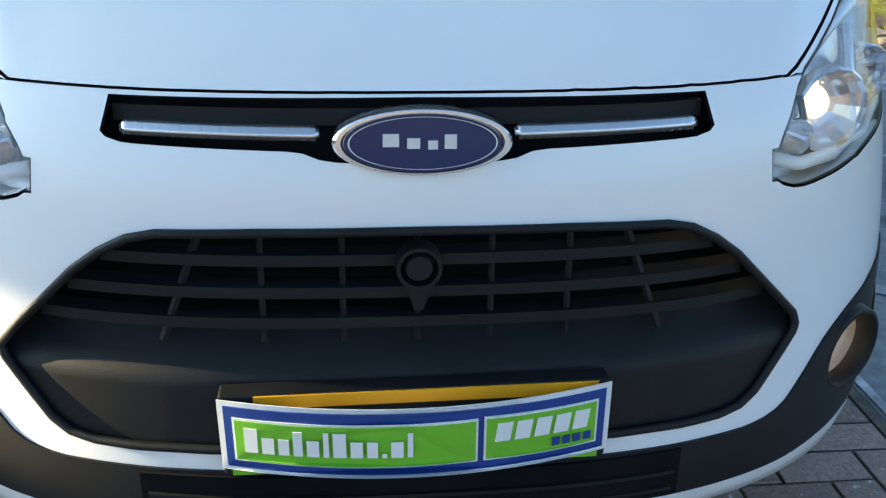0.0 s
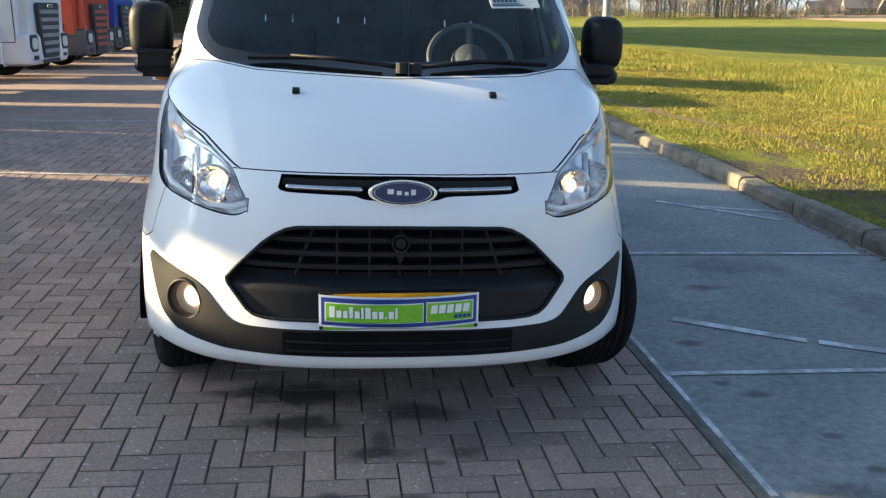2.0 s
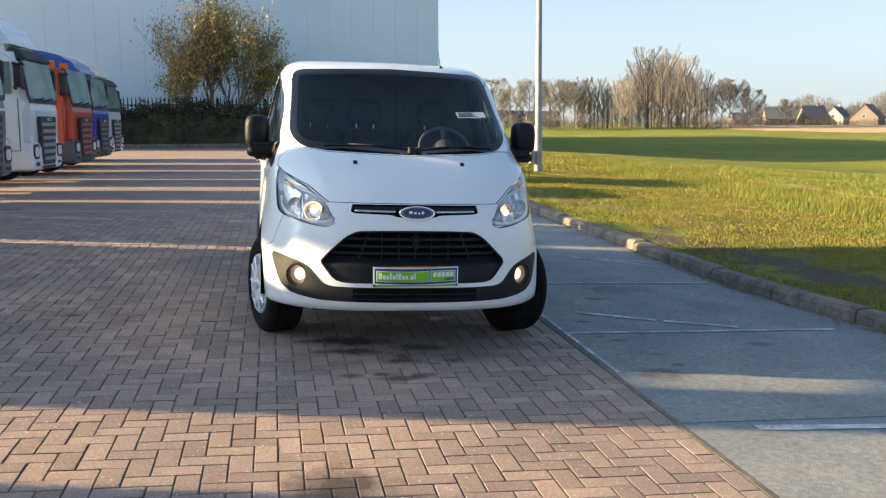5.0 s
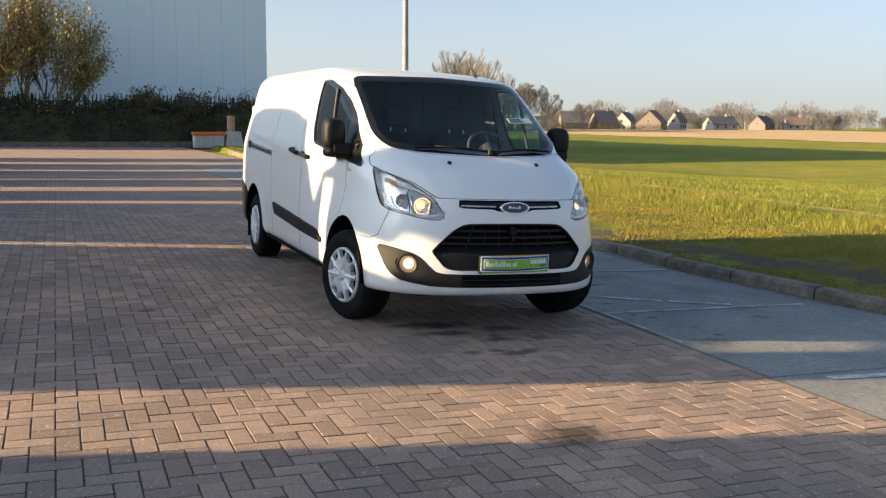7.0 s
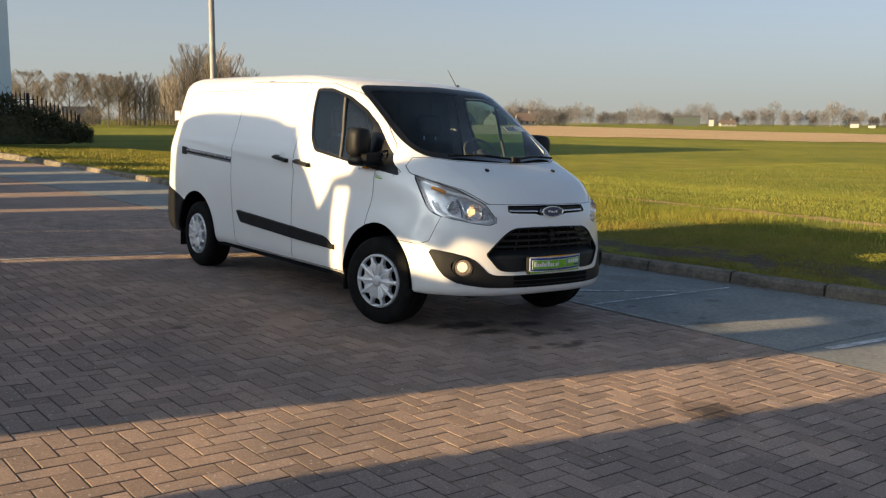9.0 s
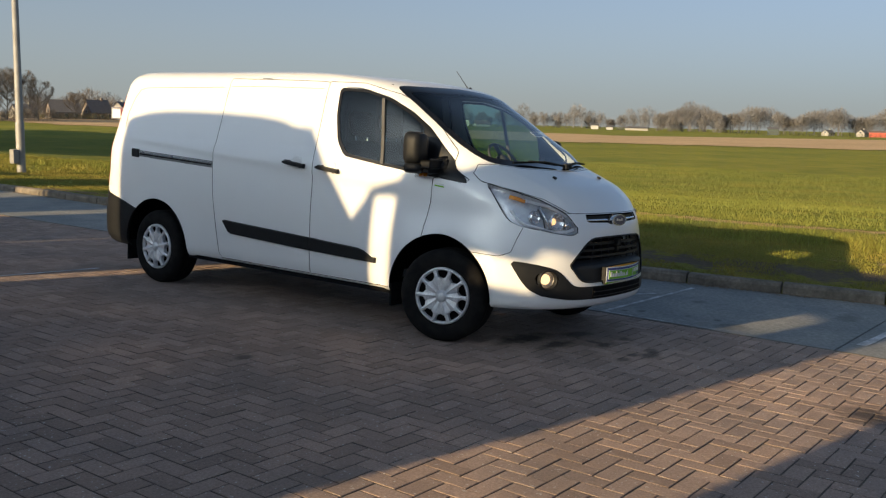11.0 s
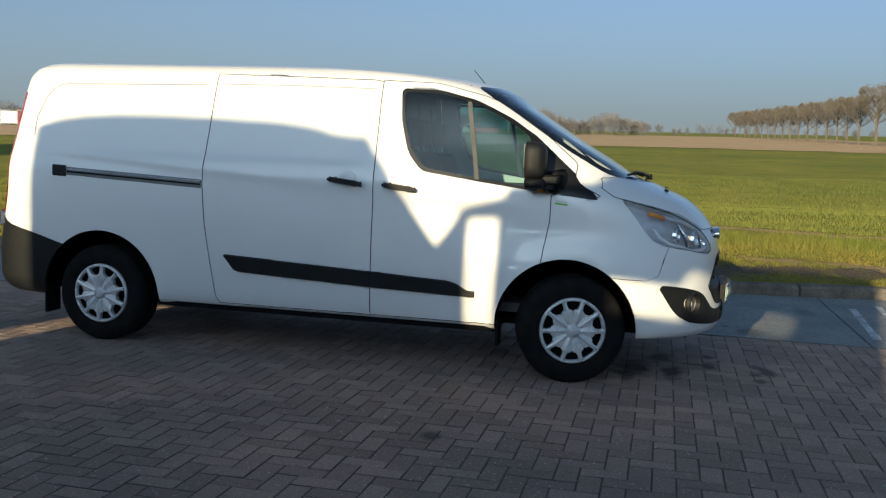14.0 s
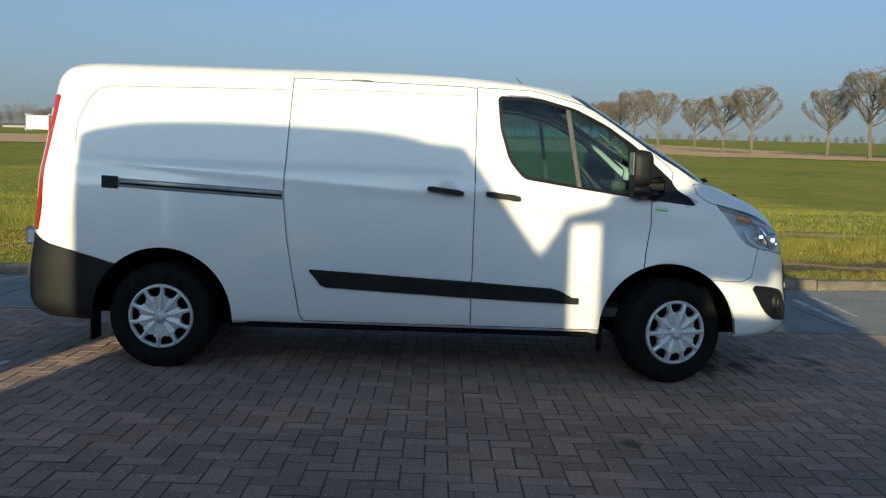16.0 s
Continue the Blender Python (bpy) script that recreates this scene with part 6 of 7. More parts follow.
# bare trees
def crown_tree(seed, rx, low, limb_n, sub_n, twig_n, r0, lift, h=10.0, fine=1.0):
    """A bare tree whose limbs, branches and twigs fill an oval crown."""
    rg = random.Random(seed)
    segs = []
    mid, rz = Vector((0, 0, h * (1 + low) / 2)), h * (1 - low) / 2

    def held(p):
        q = p - mid
        d = math.sqrt((q.x / rx) ** 2 + (q.y / rx) ** 2 + (q.z / rz) ** 2)
        k = rg.uniform(0.88, 1.04)
        return p if d <= k else mid + q * (k / d)

    def run(a, b, ra, rb, lev, n=3):
        bow = Vector((rg.uniform(-1, 1), rg.uniform(-1, 1), -0.7)) * ((b - a).length * (0.02 if lev == 0 else 0.10))
        pts = [a.lerp(b, i / n) + bow * math.sin(math.pi * i / n) for i in range(n + 1)]
        for i in range(n):
            segs.append((pts[i], pts[i + 1], ra + (rb - ra) * i / n, ra + (rb - ra) * (i + 1) / n, lev))
        return pts

    def out(p, up):
        a = math.atan2(p.y, p.x) + rg.gauss(0, 0.9)
        return Vector((math.cos(a), math.sin(a), up + rg.uniform(-0.35, 0.45))).normalized()
    top = Vector((rg.uniform(-0.3, 0.3), rg.uniform(-0.3, 0.3), h * (low + (1 - low) * 0.62)))
    stem = run(Vector((0, 0, 0)), top, r0, r0 * 0.3, 0, 5)
    for i in range(limb_n):
        t = (i + rg.random()) / limb_n
        z = h * low * 0.85 + t * (top.z - h * low * 0.85)
        s = Vector((top.x * z / top.z, top.y * z / top.z, z))
        a = i * 2.4 + rg.uniform(-0.4, 0.4)
        d = Vector((math.cos(a), math.sin(a), lift + rg.uniform(-0.1, 0.5))).normalized()
        e = held(s + d * (rx * rg.uniform(0.6, 1.15) * (1 + 0.4 * lift)))
        limb = run(s, e, r0 * 0.42 / fine ** 0.4, r0 * 0.14, 1, 4)
        for _ in range(sub_n):
            s2 = limb[rg.randrange(1, 5)]
            e2 = held(s2 + out(s2, lift) * (rx * rg.uniform(0.35, 0.75)))
            sub = run(s2, e2, r0 * 0.13 / fine ** 0.5, r0 * 0.06, 2)
            for _ in range(twig_n):
                s3 = sub[rg.randrange(1, 4)]
                e3 = held(s3 + out(s3, lift) * (rx * rg.uniform(0.15, 0.42)))
                tw = run(s3, e3, 0.015 * fine, 0.008 * fine, 3, 2)
                for _ in range(3):
                    s4 = tw[rg.randrange(1, 3)]
                    segs.append((s4, held(s4 + out(s4, lift) * (rx * rg.uniform(0.08, 0.2))), 0.009 * fine, 0.005 * fine, 4))
    return segs


ROUND = [crown_tree(s, 3.7, 0.16, 13, 10, 7, 0.13, 0.95, fine=1.2) for s in (3, 4, 5)]
TALLS = [crown_tree(s, w, 0.06, 17, 5, 5, 0.15, 1.9) for s, w in ((7, 1.35), (8, 1.7), (9, 1.5), (10, 2.1))]
round_first = [bare_tree("round_tree", at_bearing(az, d, s=s), sg, TWIG, "bare winter tree behind the field", "field trees") for sg, az, d, s in zip(ROUND, (13.0, 15.2, 29.2), (210, 235, 262), (1.08, 1.15, 1.15))]
tall_first = [bare_tree("poplar", at_bearing(az, d, s=s), sg, PALETWIG, "slender bare poplar in a grove", "poplar grove") for sg, az, d, s in zip(TALLS, (21.0, 22.3, 23.6, 25.1), (250, 262, 256, 258), (1.4, 1.5, 1.6, 1.55))]
rng = random.Random(77)
for i in range(44):
    az = 19.2 + i * 0.18 + rng.uniform(-0.12, 0.12)
    hgt = 0.85 + 0.68 * math.exp(-((az - 24.0) / 2.4) ** 2) + rng.uniform(-0.2, 0.14)
    copy_thing(tall_first[i % 4], at_bearing(az, rng.uniform(240, 290), turn=rng.uniform(0, 6), s=hgt))
for az, d, s in ((9.4, 260, 1.0), (11.2, 262, 1.05), (12.2, 228, 0.96), (14.1, 219, 1.15), (16.4, 231, 1.25), (17.5, 240, 1.2), (18.4, 224, 1.1), (19.0, 245, 1.2), (27.6, 262, 1.2), (28.1, 266, 1.35), (31.2, 280, 0.8)):
    copy_thing(round_first[rng.randrange(3)], at_bearing(az, d, turn=rng.uniform(0, 6), s=s))
# undergrowth of the grove and distant woods
SCRUB = mat("winter_scrub", (0.20, 0.178, 0.150), (0.26, 0.232, 0.196), rough=0.95, scale=0.1, island=0.25, spec=0.1)
# far wood: distance haze is put into its pale grey colour
HAZE_WOOD = mat("hazed_wood", (0.165, 0.160, 0.165), (0.205, 0.198, 0.20), rough=0.95, scale=0.02, island=0.2, spec=0.1)


def woods(name, az0, az1, d0, d1, h0, h1, trees, per, twig, material, label, seed, eye=(-3.0, -5.0), low=0.12):
    """A strip of woodland: rounded crowns of many short twigs over thin stems."""
    rg = np.random.default_rng(seed)
    deg = np.linspace(az0, az1, trees) + rg.normal(0, 0.3 * (az1 - az0) / trees, trees)
    d = rg.uniform(d0, d1, trees)
    h = rg.uniform(h0, h1, trees) * (0.85 + 0.2 * np.sin(deg * 1.7 + seed))
    cx, cy = eye[0] + d * np.sin(np.radians(deg)), eye[1] + d * np.cos(np.radians(deg))
    z0 = np.array([land_z(float(x), float(y)) for x, y in zip(cx, cy)])
    n = trees * per
    i = np.repeat(np.arange(trees), per)
    u = rg.normal(size=(n, 3))
    u /= np.linalg.norm(u, axis=1)[:, None]
    u *= (rg.uniform(0, 1, n) ** 0.42)[:, None]
    mid, half = h * (0.5 + low / 2), h * (0.5 - low / 2)
    p = np.stack([cx[i] + u[:, 0] * h[i] * 0.34, cy[i] + u[:, 1] * h[i] * 0.34, z0[i] + mid[i] + u[:, 2] * half[i]], 1)
    dirn = u * 0.9 + rg.normal(0, 0.45, (n, 3)) + np.array([0, 0, 0.5])
    dirn /= np.linalg.norm(dirn, axis=1)[:, None]
    a = rg.uniform(0, math.tau, n)
    side = np.stack([np.cos(a), np.sin(a), np.zeros(n)], 1) * (twig * rg.uniform(0.03, 0.07, n))[:, None]
    tip = p + dirn * (twig * rg.uniform(0.5, 1.3, n))[:, None]
    v = np.stack([p - side, p + side, tip + side * 0.3, tip - side * 0.3], 1).reshape(-1, 3)
    ta = rg.uniform(0, math.tau, trees)
    ts = np.stack([np.cos(ta), np.sin(ta), np.zeros(trees)], 1) * (h * 0.022)[:, None]
    foot, head = np.stack([cx, cy, z0 - 0.2], 1), np.stack([cx, cy, z0 + h * 0.6], 1)
    v = np.concatenate([v, np.stack([foot - ts, foot + ts, head + ts * 0.4, head - ts * 0.4], 1).reshape(-1, 3)])
    f = (np.arange(n + trees)[:, None] * 4 + np.arange(4)[None]).tolist()
    return tagged(from_lists(name, v.tolist(), f, material), label, "woodland", kind="stuff")


woods("grove_scrub", 9.5, 30.0, 236, 268, 2.2, 5.2, 110, 190, 0.8, SCRUB, "brown winter scrub under the grove", 21, low=-0.1)
woods("far_wood", 29, 46, 380, 470, 7.0, 13.0, 125, 620, 1.3, HAZE_WOOD, "hazy line of far winter trees", 22, low=0.0)
woods("far_wood", 46, 70, 520, 640, 7.0, 14.0, 78, 800, 1.6, HAZE_WOOD, "hazy groups of rounded far trees", 23, low=0.0)
woods("far_wood", 66, 82.3, 560, 600, 13.5, 16.5, 74, 900, 1.7, HAZE_WOOD, "dense far belt of tall bare trees", 24, low=0.2)
woods("far_wood", 81, 88, 420, 470, 8.0, 11.0, 36, 700, 1.3, HAZE_WOOD, "far line of bare trees", 25)
woods("far_wood", -75, 9, 420, 500, 6.0, 11.0, 90, 200, 2.0, HAZE_WOOD, "hazy line of far winter trees", 26, low=0.0)
woods("far_wood", 88, 140, 760, 840, 5.0, 9.0, 110, 200, 2.4, HAZE_WOOD, "low hazy far wood", 27, low=-0.1)

# avenue of roadside trees
AVETWIG = mat("grey_twig", (0.155, 0.135, 0.108), (0.20, 0.178, 0.145), rough=0.9, scale=0.5, island=0.2)
AVE = [crown_tree(s, 3.7, 0.30, 14, 9, 7, 0.23, 0.95, fine=1.45) for s in (14, 15, 16)]
VIEW = (-6.8, 1.6)


def ave_at(az, d, s, turn):
    x, y = VIEW[0] + d * math.sin(radians(az)), VIEW[1] + d * math.cos(radians(az))
    return Matrix.Translation((x, y, land_z(x, y) - 0.1)) @ Matrix.Rotation(turn, 4, "Z") @ Matrix.Diagonal((s, s, s, 1))


SPOT = [(108.65, 168, 1.24), (112.7, 166, 1.18), (107.0, 178, 1.12), (101.9, 250, 1.28), (103.3, 228, 1.2), (105.4, 196, 1.0), (114.95, 160, 1.2), (116.9, 155, 1.2), (118.9, 150, 1.15), (121.2, 146, 1.2), (123.6, 142, 1.2), (126.0, 138, 1.2)]
SPOT += [(101.0 - 0.62 * i + 0.012 * i * i, 266 + 15.0 * i, 1.10 + 0.07 * (i % 3)) for i in range(17)]
ave_first = [bare_tree("avenue_tree", ave_at(az, d, s, 0.0), sg, AVETWIG, "bare roadside tree in an avenue", "avenue") for sg, (az, d, s) in zip(AVE, SPOT)]
for i, (az, d, s) in enumerate(SPOT[3:]):
    copy_thing(ave_first[i % 3], ave_at(az, d, s, i * 2.1))

# ---- far houses ----
# wall and roof colours greyed and paled to carry the distance haze
BRICKS = [mat("hazed_brick", (0.21, 0.175, 0.155), (0.175, 0.15, 0.135), rough=0.85, scale=1.5), mat("hazed_render", (0.40, 0.385, 0.36), (0.34, 0.33, 0.31), rough=0.8, scale=1.5)]
ROOFS = [mat("hazed_roof_dark", (0.105, 0.105, 0.115), (0.13, 0.128, 0.135), rough=0.8, scale=2), mat("hazed_roof_tile", (0.185, 0.14, 0.12), (0.155, 0.12, 0.105), rough=0.8, scale=2)]
PANE = mat("house_pane", (0.10, 0.12, 0.14), (0.06, 0.075, 0.09), rough=0.1)
FRAME = mat("house_frame", (0.48, 0.48, 0.47), (0.42, 0.42, 0.41), rough=0.5)


def far_house(m, w, d, e, r, wall, roof, label):
    """A gabled house: wall height e, ridge height r, ridge along x."""
    h = thing("house", m, label, "house", "village houses")
    bm = bmesh.new()
    prism(bm, [(-d / 2, 0), (d / 2, 0), (d / 2, e), (0, r), (-d / 2, e)], -w / 2, w / 2, pose(0, 0, 0, 0, 0, 90))
    part("wall", bm, wall, h)
    bm = bmesh.new()
    for s in (-1, 1):
        prism(bm, [(s * (d / 2 + 0.4), e - 0.35), (0, r + 0.05), (0, r + 0.3), (s * (d / 2 + 0.4), e - 0.1)], -w / 2 - 0.4, w / 2 + 0.4, pose(0, 0, 0, 0, 0, 90))
    rf = part("roof", bm, roof, h)
    part("chimney", boxed(w * 0.2, -0.4, r - 0.5, w * 0.2 + 0.8, 0.4, r + 1.1), wall, rf)
    for i in range(3):
        x = -w / 2 + w * (i + 0.5) / 3
        fr = part("window", boxed(x - 0.65, -d / 2 - 0.06, 0.9, x + 0.65, -d / 2 + 0.02, 2.3), FRAME, h)
        part("pane", boxed(x - 0.55, -d / 2 - 0.09, 1.0, x + 0.55, -d / 2 - 0.05, 2.2), PANE, fr)
    for s in (-1, 1):
        fr = part("window", boxed(s * w / 2 - 0.05, -0.7, e - 0.2, s * w / 2 + 0.05, 0.7, e + 1.1), FRAME, h)
        part("pane", boxed(s * w / 2 - 0.08, -0.6, e - 0.1, s * w / 2 + 0.08, 0.6, e + 1.0), PANE, fr)
    return h


for az, d, w, dp, e, r, wi, ri, turn in ((30.65, 330, 11, 8, 2.8, 7.2, 0, 0, 15), (32.45, 335, 9, 8, 2.8, 7.6, 0, 0, 30), (33.75, 338, 8, 8, 3.2, 7.2, 1, 0, 70), (35.35, 325, 10, 10, 3.0, 7.8, 0, 1, 75), (36.8, 335, 6, 6, 3.4, 7.4, 1, 1, 65), (39.3, 345, 12, 8, 2.6, 5.6, 1, 0, 35), (41.6, 380, 10, 8, 2.6, 6.4, 0, 0, 65), (43.4, 390, 9, 7, 2.6, 6.0, 1, 1, 20),
                                         (15.0, 300, 11, 8, 2.6, 6.2, 1, 0, 30), (17.0, 295, 12, 8, 2.4, 5.8, 0, 0, 10), (11.0, 270, 22, 9, 3.0, 6.4, 0, 0, 0), (28.6, 320, 8, 7, 2.4, 5.0, 1, 0, 20), (55.4, 520, 10, 6, 2.0, 3.8, 1, 1, 20), (75.6, 540, 7, 5, 2.0, 3.6, 1, 0, 60), (77.4, 540, 7, 5, 2.2, 4.2, 1, 0, 70)):
    far_house(at_bearing(az, d, turn=radians(-az + turn), s=0.84), w, dp, e, r, BRICKS[wi], ROOFS[ri], ("pale rendered" if wi else "brown brick") + " gabled house at the field's far side")
SHED = mat("red_shed", (0.42, 0.09, 0.06), (0.36, 0.08, 0.055), rough=0.7)
TEAL = mat("green_shed", (0.07, 0.09, 0.09), (0.055, 0.075, 0.078), rough=0.7)
for az, d, w, h, mt, lab in ((78.5, 520, 14, 2.6, SHED, "long red farm shed far across the field"), (72.6, 470, 5, 3.0, TEAL, "small green shed across the field"), (53.1, 520, 14, 5.0, TEAL, "tall dark green barn far across the field"), (54.5, 520, 2.6, 3.6, FRAME, "small white shed across the field"), (62.3, 520, 4, 2.2, FRAME, "white shed far across the field"), (63.2, 520, 3.4, 1.5, FRAME, "white shed far across the field"), (64.8, 520, 12, 1.3, BRICKS[1], "long low pale shed far across the field"), (79.9, 500, 0.5, 10, POST, "slim pale mast far off"), (81.2, 500, 0.5, 10, POST, "slim pale mast far off")):
    b = thing("farm_shed" if w > 2 else "mast", at_bearing(az, d, turn=radians(-az)), lab, "shed" if w > 2 else "mast")
    part("wall", boxed(-w / 2, -3 if w > 2 else -0.2, 0, w / 2, 3 if w > 2 else 0.2, h), mt, b)
    if w > 2:
        bm = bmesh.new()
        prism(bm, [(-3.3, h - 0.1), (3.3, h - 0.1), (0, h + 0.9)], -w / 2 - 0.3, w / 2 + 0.3, pose(0, 0, 0, 0, 0, 90))
        part("roof", bm, ROOFS[1] if mt is SHED else ROOFS[0], b)
woods("garden_hedge", 24, 36.2, 306, 310, 1.9, 2.3, 150, 60, 0.7, LEAF_DARK, "dark low garden hedges before the houses", 28, low=-0.5)
woods("field_dyke_scrub", 70, 84, 440, 446, 2.2, 2.8, 110, 50, 0.8, LEAF_DARK, "dark scrub along a far ditch", 29, low=-0.5)

# ---- blocks by the yard's corner ----
ORANGE = mat("orange_plastic", (0.75, 0.16, 0.02), (0.65, 0.13, 0.02), rough=0.5)
BLOCK = mat("pale_concrete", (0.55, 0.54, 0.52), (0.46, 0.45, 0.43), rough=0.85, scale=3, bump=0.3)
bx = thing("barrier_block", Matrix.Translation((5.3, 48.6, 0.02)), "white ribbed block with an orange cap", "barrier")
part("block", boxed(-0.85, -0.35, 0, 0.85, 0.35, 0.72, 0.03), BLOCK, bx)
for i in range(6):
    part("rib", boxed(-0.78 + i * 0.29, -0.39, 0.02, -0.66 + i * 0.29, -0.35, 0.70, 0.01), BLOCK, bx)
part("cap", boxed(-0.92, -0.42, 0.72, 0.92, 0.42, 0.92, 0.05), ORANGE, bx, "orange plastic cap")
pb = thing("concrete_foot", Matrix.Translation((6.75, 48.7, 0.02)), "tapered concrete foot with a round timber post", "block")
bm = bmesh.new()
prism(bm, [(-0.55, 0), (0.55, 0), (0.36, 0.95), (-0.36, 0.95)], -0.45, 0.45)
part("foot", bm, BLOCK, pb)
bm = bmesh.new()
lathe(bm, [(0.24, 0.9), (0.23, 1.85), (0.0, 1.87)], 16, Matrix.Translation((-0.12, 0, 0)) @ pose(0, 0, 0, 0, -90, 0))
part("post", bm, mat("timber_post", (0.42, 0.26, 0.15), (0.34, 0.21, 0.12), rough=0.8, scale=4), pb, "round timber post", smooth=True)


# ---- lorries ----
TYRE = RUBBER
LORRYGLASS = mat("lorry_screen", (0.10, 0.16, 0.15), (0.20, 0.28, 0.26), rough=0.18, scale=1.1, coat=0.15, spec=0.35)
CHASSIS = mat("chassis_dark", (0.030, 0.031, 0.034), (0.045, 0.046, 0.05), rough=0.7)


TRAILER = mat("trailer_grey", (0.42, 0.43, 0.44), (0.36, 0.37, 0.38), rough=0.5, scale=0.7)


def eased(ob):
    """Soft shading over rounded edges, flat faces kept flat."""
    ob.data.set_sharp_from_angle(angle=radians(40))
    ob.modifiers.new("normals", "WEIGHTED_NORMAL").keep_sharp = True
    return ob


def lorry(m, colour, second, hgt, high, grille, label, beacons=False, visor=True, box=False, stripe=False):
    """A cab-over tractor unit facing -y, its front foot at the origin."""
    paint = mat("lorry_paint", colour, tuple(c * 0.9 for c in colour), rough=0.3, coat=0.5, scale=1)
    lower = mat("lorry_lower", second, tuple(c * 0.9 for c in second), rough=0.4, scale=1) if second != colour else paint
    t = thing("lorry", m, label, "lorry", "parked lorries")
    w = 1.24
    turned = pose(0, 0, 0, 0, 0, 90) @ Matrix.Diagonal((1, -1, 1, 1))
    bm = bmesh.new()
    side = [(0.05, 0.62), (0.03, 0.90), (0.0, 1.75), (0.16, 2.72), (0.42, hgt), (2.2, hgt + 0.02), (2.25, 0.62)]
    prism(bm, side, -w, w, turned)
    bmesh.ops.bevel(bm, geom=list(bm.edges), offset=0.17, segments=4, affect="EDGES")
    bmesh.ops.recalc_face_normals(bm, faces=bm.faces)
    cab = eased(part("cab", bm, paint, t, smooth=True))
    if high:
        bm = bmesh.new()
        prism(bm, [(0.30, hgt - 0.10), (0.46, hgt + high * 0.34), (0.80, hgt + high * 0.66), (1.30, hgt + high * 0.88), (2.15, hgt + high), (2.2, hgt - 0.10)], -w + 0.03, w - 0.03, turned, 1.0)
        bmesh.ops.bevel(bm, geom=list(bm.edges), offset=0.16, segments=4, affect="EDGES")
        bmesh.ops.recalc_face_normals(bm, faces=bm.faces)
        eased(part("roof_fairing", bm, paint, t, smooth=True))

    def sheet_on(outline, off, mt, name, owner=t, th=0.03):
        """A thin plate that follows the slope of the cab's front."""
        b = bmesh.new()
        rings = [[b.verts.new((x, float(np.interp(z, [0.9, 1.75, 2.72, hgt], [0.03, 0.0, 0.16, 0.42])) - off + d, z)) for x, z in outline] for d in (0, th)]
        b.faces.new(rings[0]), b.faces.new(rings[1][::-1])
        n = len(outline)
        for k in range(n):
            b.faces.new((rings[0][k], rings[1][k], rings[1][(k + 1) % n], rings[0][(k + 1) % n]))
        bmesh.ops.recalc_face_normals(b, faces=b.faces)
        return part(name, b, mt, owner)

    def rounded(x0, x1, z0, z1, r, taper=0.0):
        pts = []
        for cx, cz, a0 in ((x1 - r, z1 - r, 0), (x0 + r, z1 - r, 90), (x0 + r, z0 + r, 180), (x1 - r, z0 + r, 270)):
            for k in range(5):
                a = radians(a0 + k * 22.5)
                x, z = cx + r * math.cos(a), cz + r * math.sin(a)
                pts.append((x * (1 - taper * (z1 - z) / (z1 - z0)), z))
        return pts
    surround = sheet_on(rounded(-1.13, 1.13, 1.76, 2.70, 0.14), 0.010, CHASSIS, "screen_surround")
    scr = sheet_on(rounded(-1.06, 1.06, 1.86, 2.70, 0.12), 0.018, LORRYGLASS, "windscreen", t, 0.02)
    for x in (-0.85, -0.15):
        b = bmesh.new()
        tube(b, [(x, -0.035, 1.81), (x + 0.4, -0.02, 1.84), (x + 0.85, -0.01, 1.90)], 0.012, 5)
        part("wiper", b, RUBBER, surround)
    if visor:
        b = bmesh.new()
        prism(b, [(0.06, 2.68), (0.08, 2.74), (0.28, hgt - 0.02), (0.44, hgt - 0.02), (0.22, 2.68)], -1.06, 1.06, turned)
        bmesh.ops.bevel(b, geom=list(b.edges), offset=0.025, segments=2, affect="EDGES")
        bmesh.ops.recalc_face_normals(b, faces=b.faces)
        part("sun_visor", b, CHASSIS, t)
    bm = boxed(-w - 0.005, -0.03, 0.30, w + 0.005, 0.60, 0.93, 0.13)
    bp = eased(part("bumper", bm, lower, t, smooth=True))
    g = sheet_on(rounded(-0.66, 0.66, 0.42, 1.48, 0.10, 0.28), 0.085, CHASSIS, "grille", t, 0.08)
    for k in range(6):
        z = 0.52 + k * 0.150
        hw = 0.60 - 0.17 * (1.42 - z)
        sheet_on(rounded(-hw, hw, z, z + 0.075, 0.03), 0.115, grille, "slat", g, 0.035)
    part("badge_plate", boxed(-0.16, -0.115, 1.38, 0.16, -0.08, 1.45, 0.01), CHROME, g)
    part("step_slot", boxed(-0.5, -0.05, 0.32, 0.5, -0.026, 0.40, 0.01), CHASSIS, bp)
    if stripe:
        sheet_on([(-1.1, 1.56), (1.1, 1.56), (1.1, 1.61), (-1.1, 1.61)], 0.02, SILVER, "stripe", cab)
    for sx in (-1, 1):
        lo, hi = sorted((sx * 0.74, sx * 1.14))
        hl = sheet_on(rounded(lo, hi, 0.56, 0.88, 0.10), 0.075, CHASSIS, "headlight", bp, 0.03)
        lo, hi = sorted((sx * 0.78, sx * 1.09))
        sheet_on(rounded(lo, hi, 0.61, 0.82, 0.08), 0.082, SILVER, "lens", hl, 0.03)
        part("fog_slot", boxed(sx * 0.78, -0.045, 0.42, sx * 1.02, -0.026, 0.48, 0.01), CHASSIS, bp)
        part("door_window", boxed(sx * (w - 0.02), 0.35, 1.95, sx * (w + 0.012), 1.15, 2.62, 0.01), LORRYGLASS, cab)
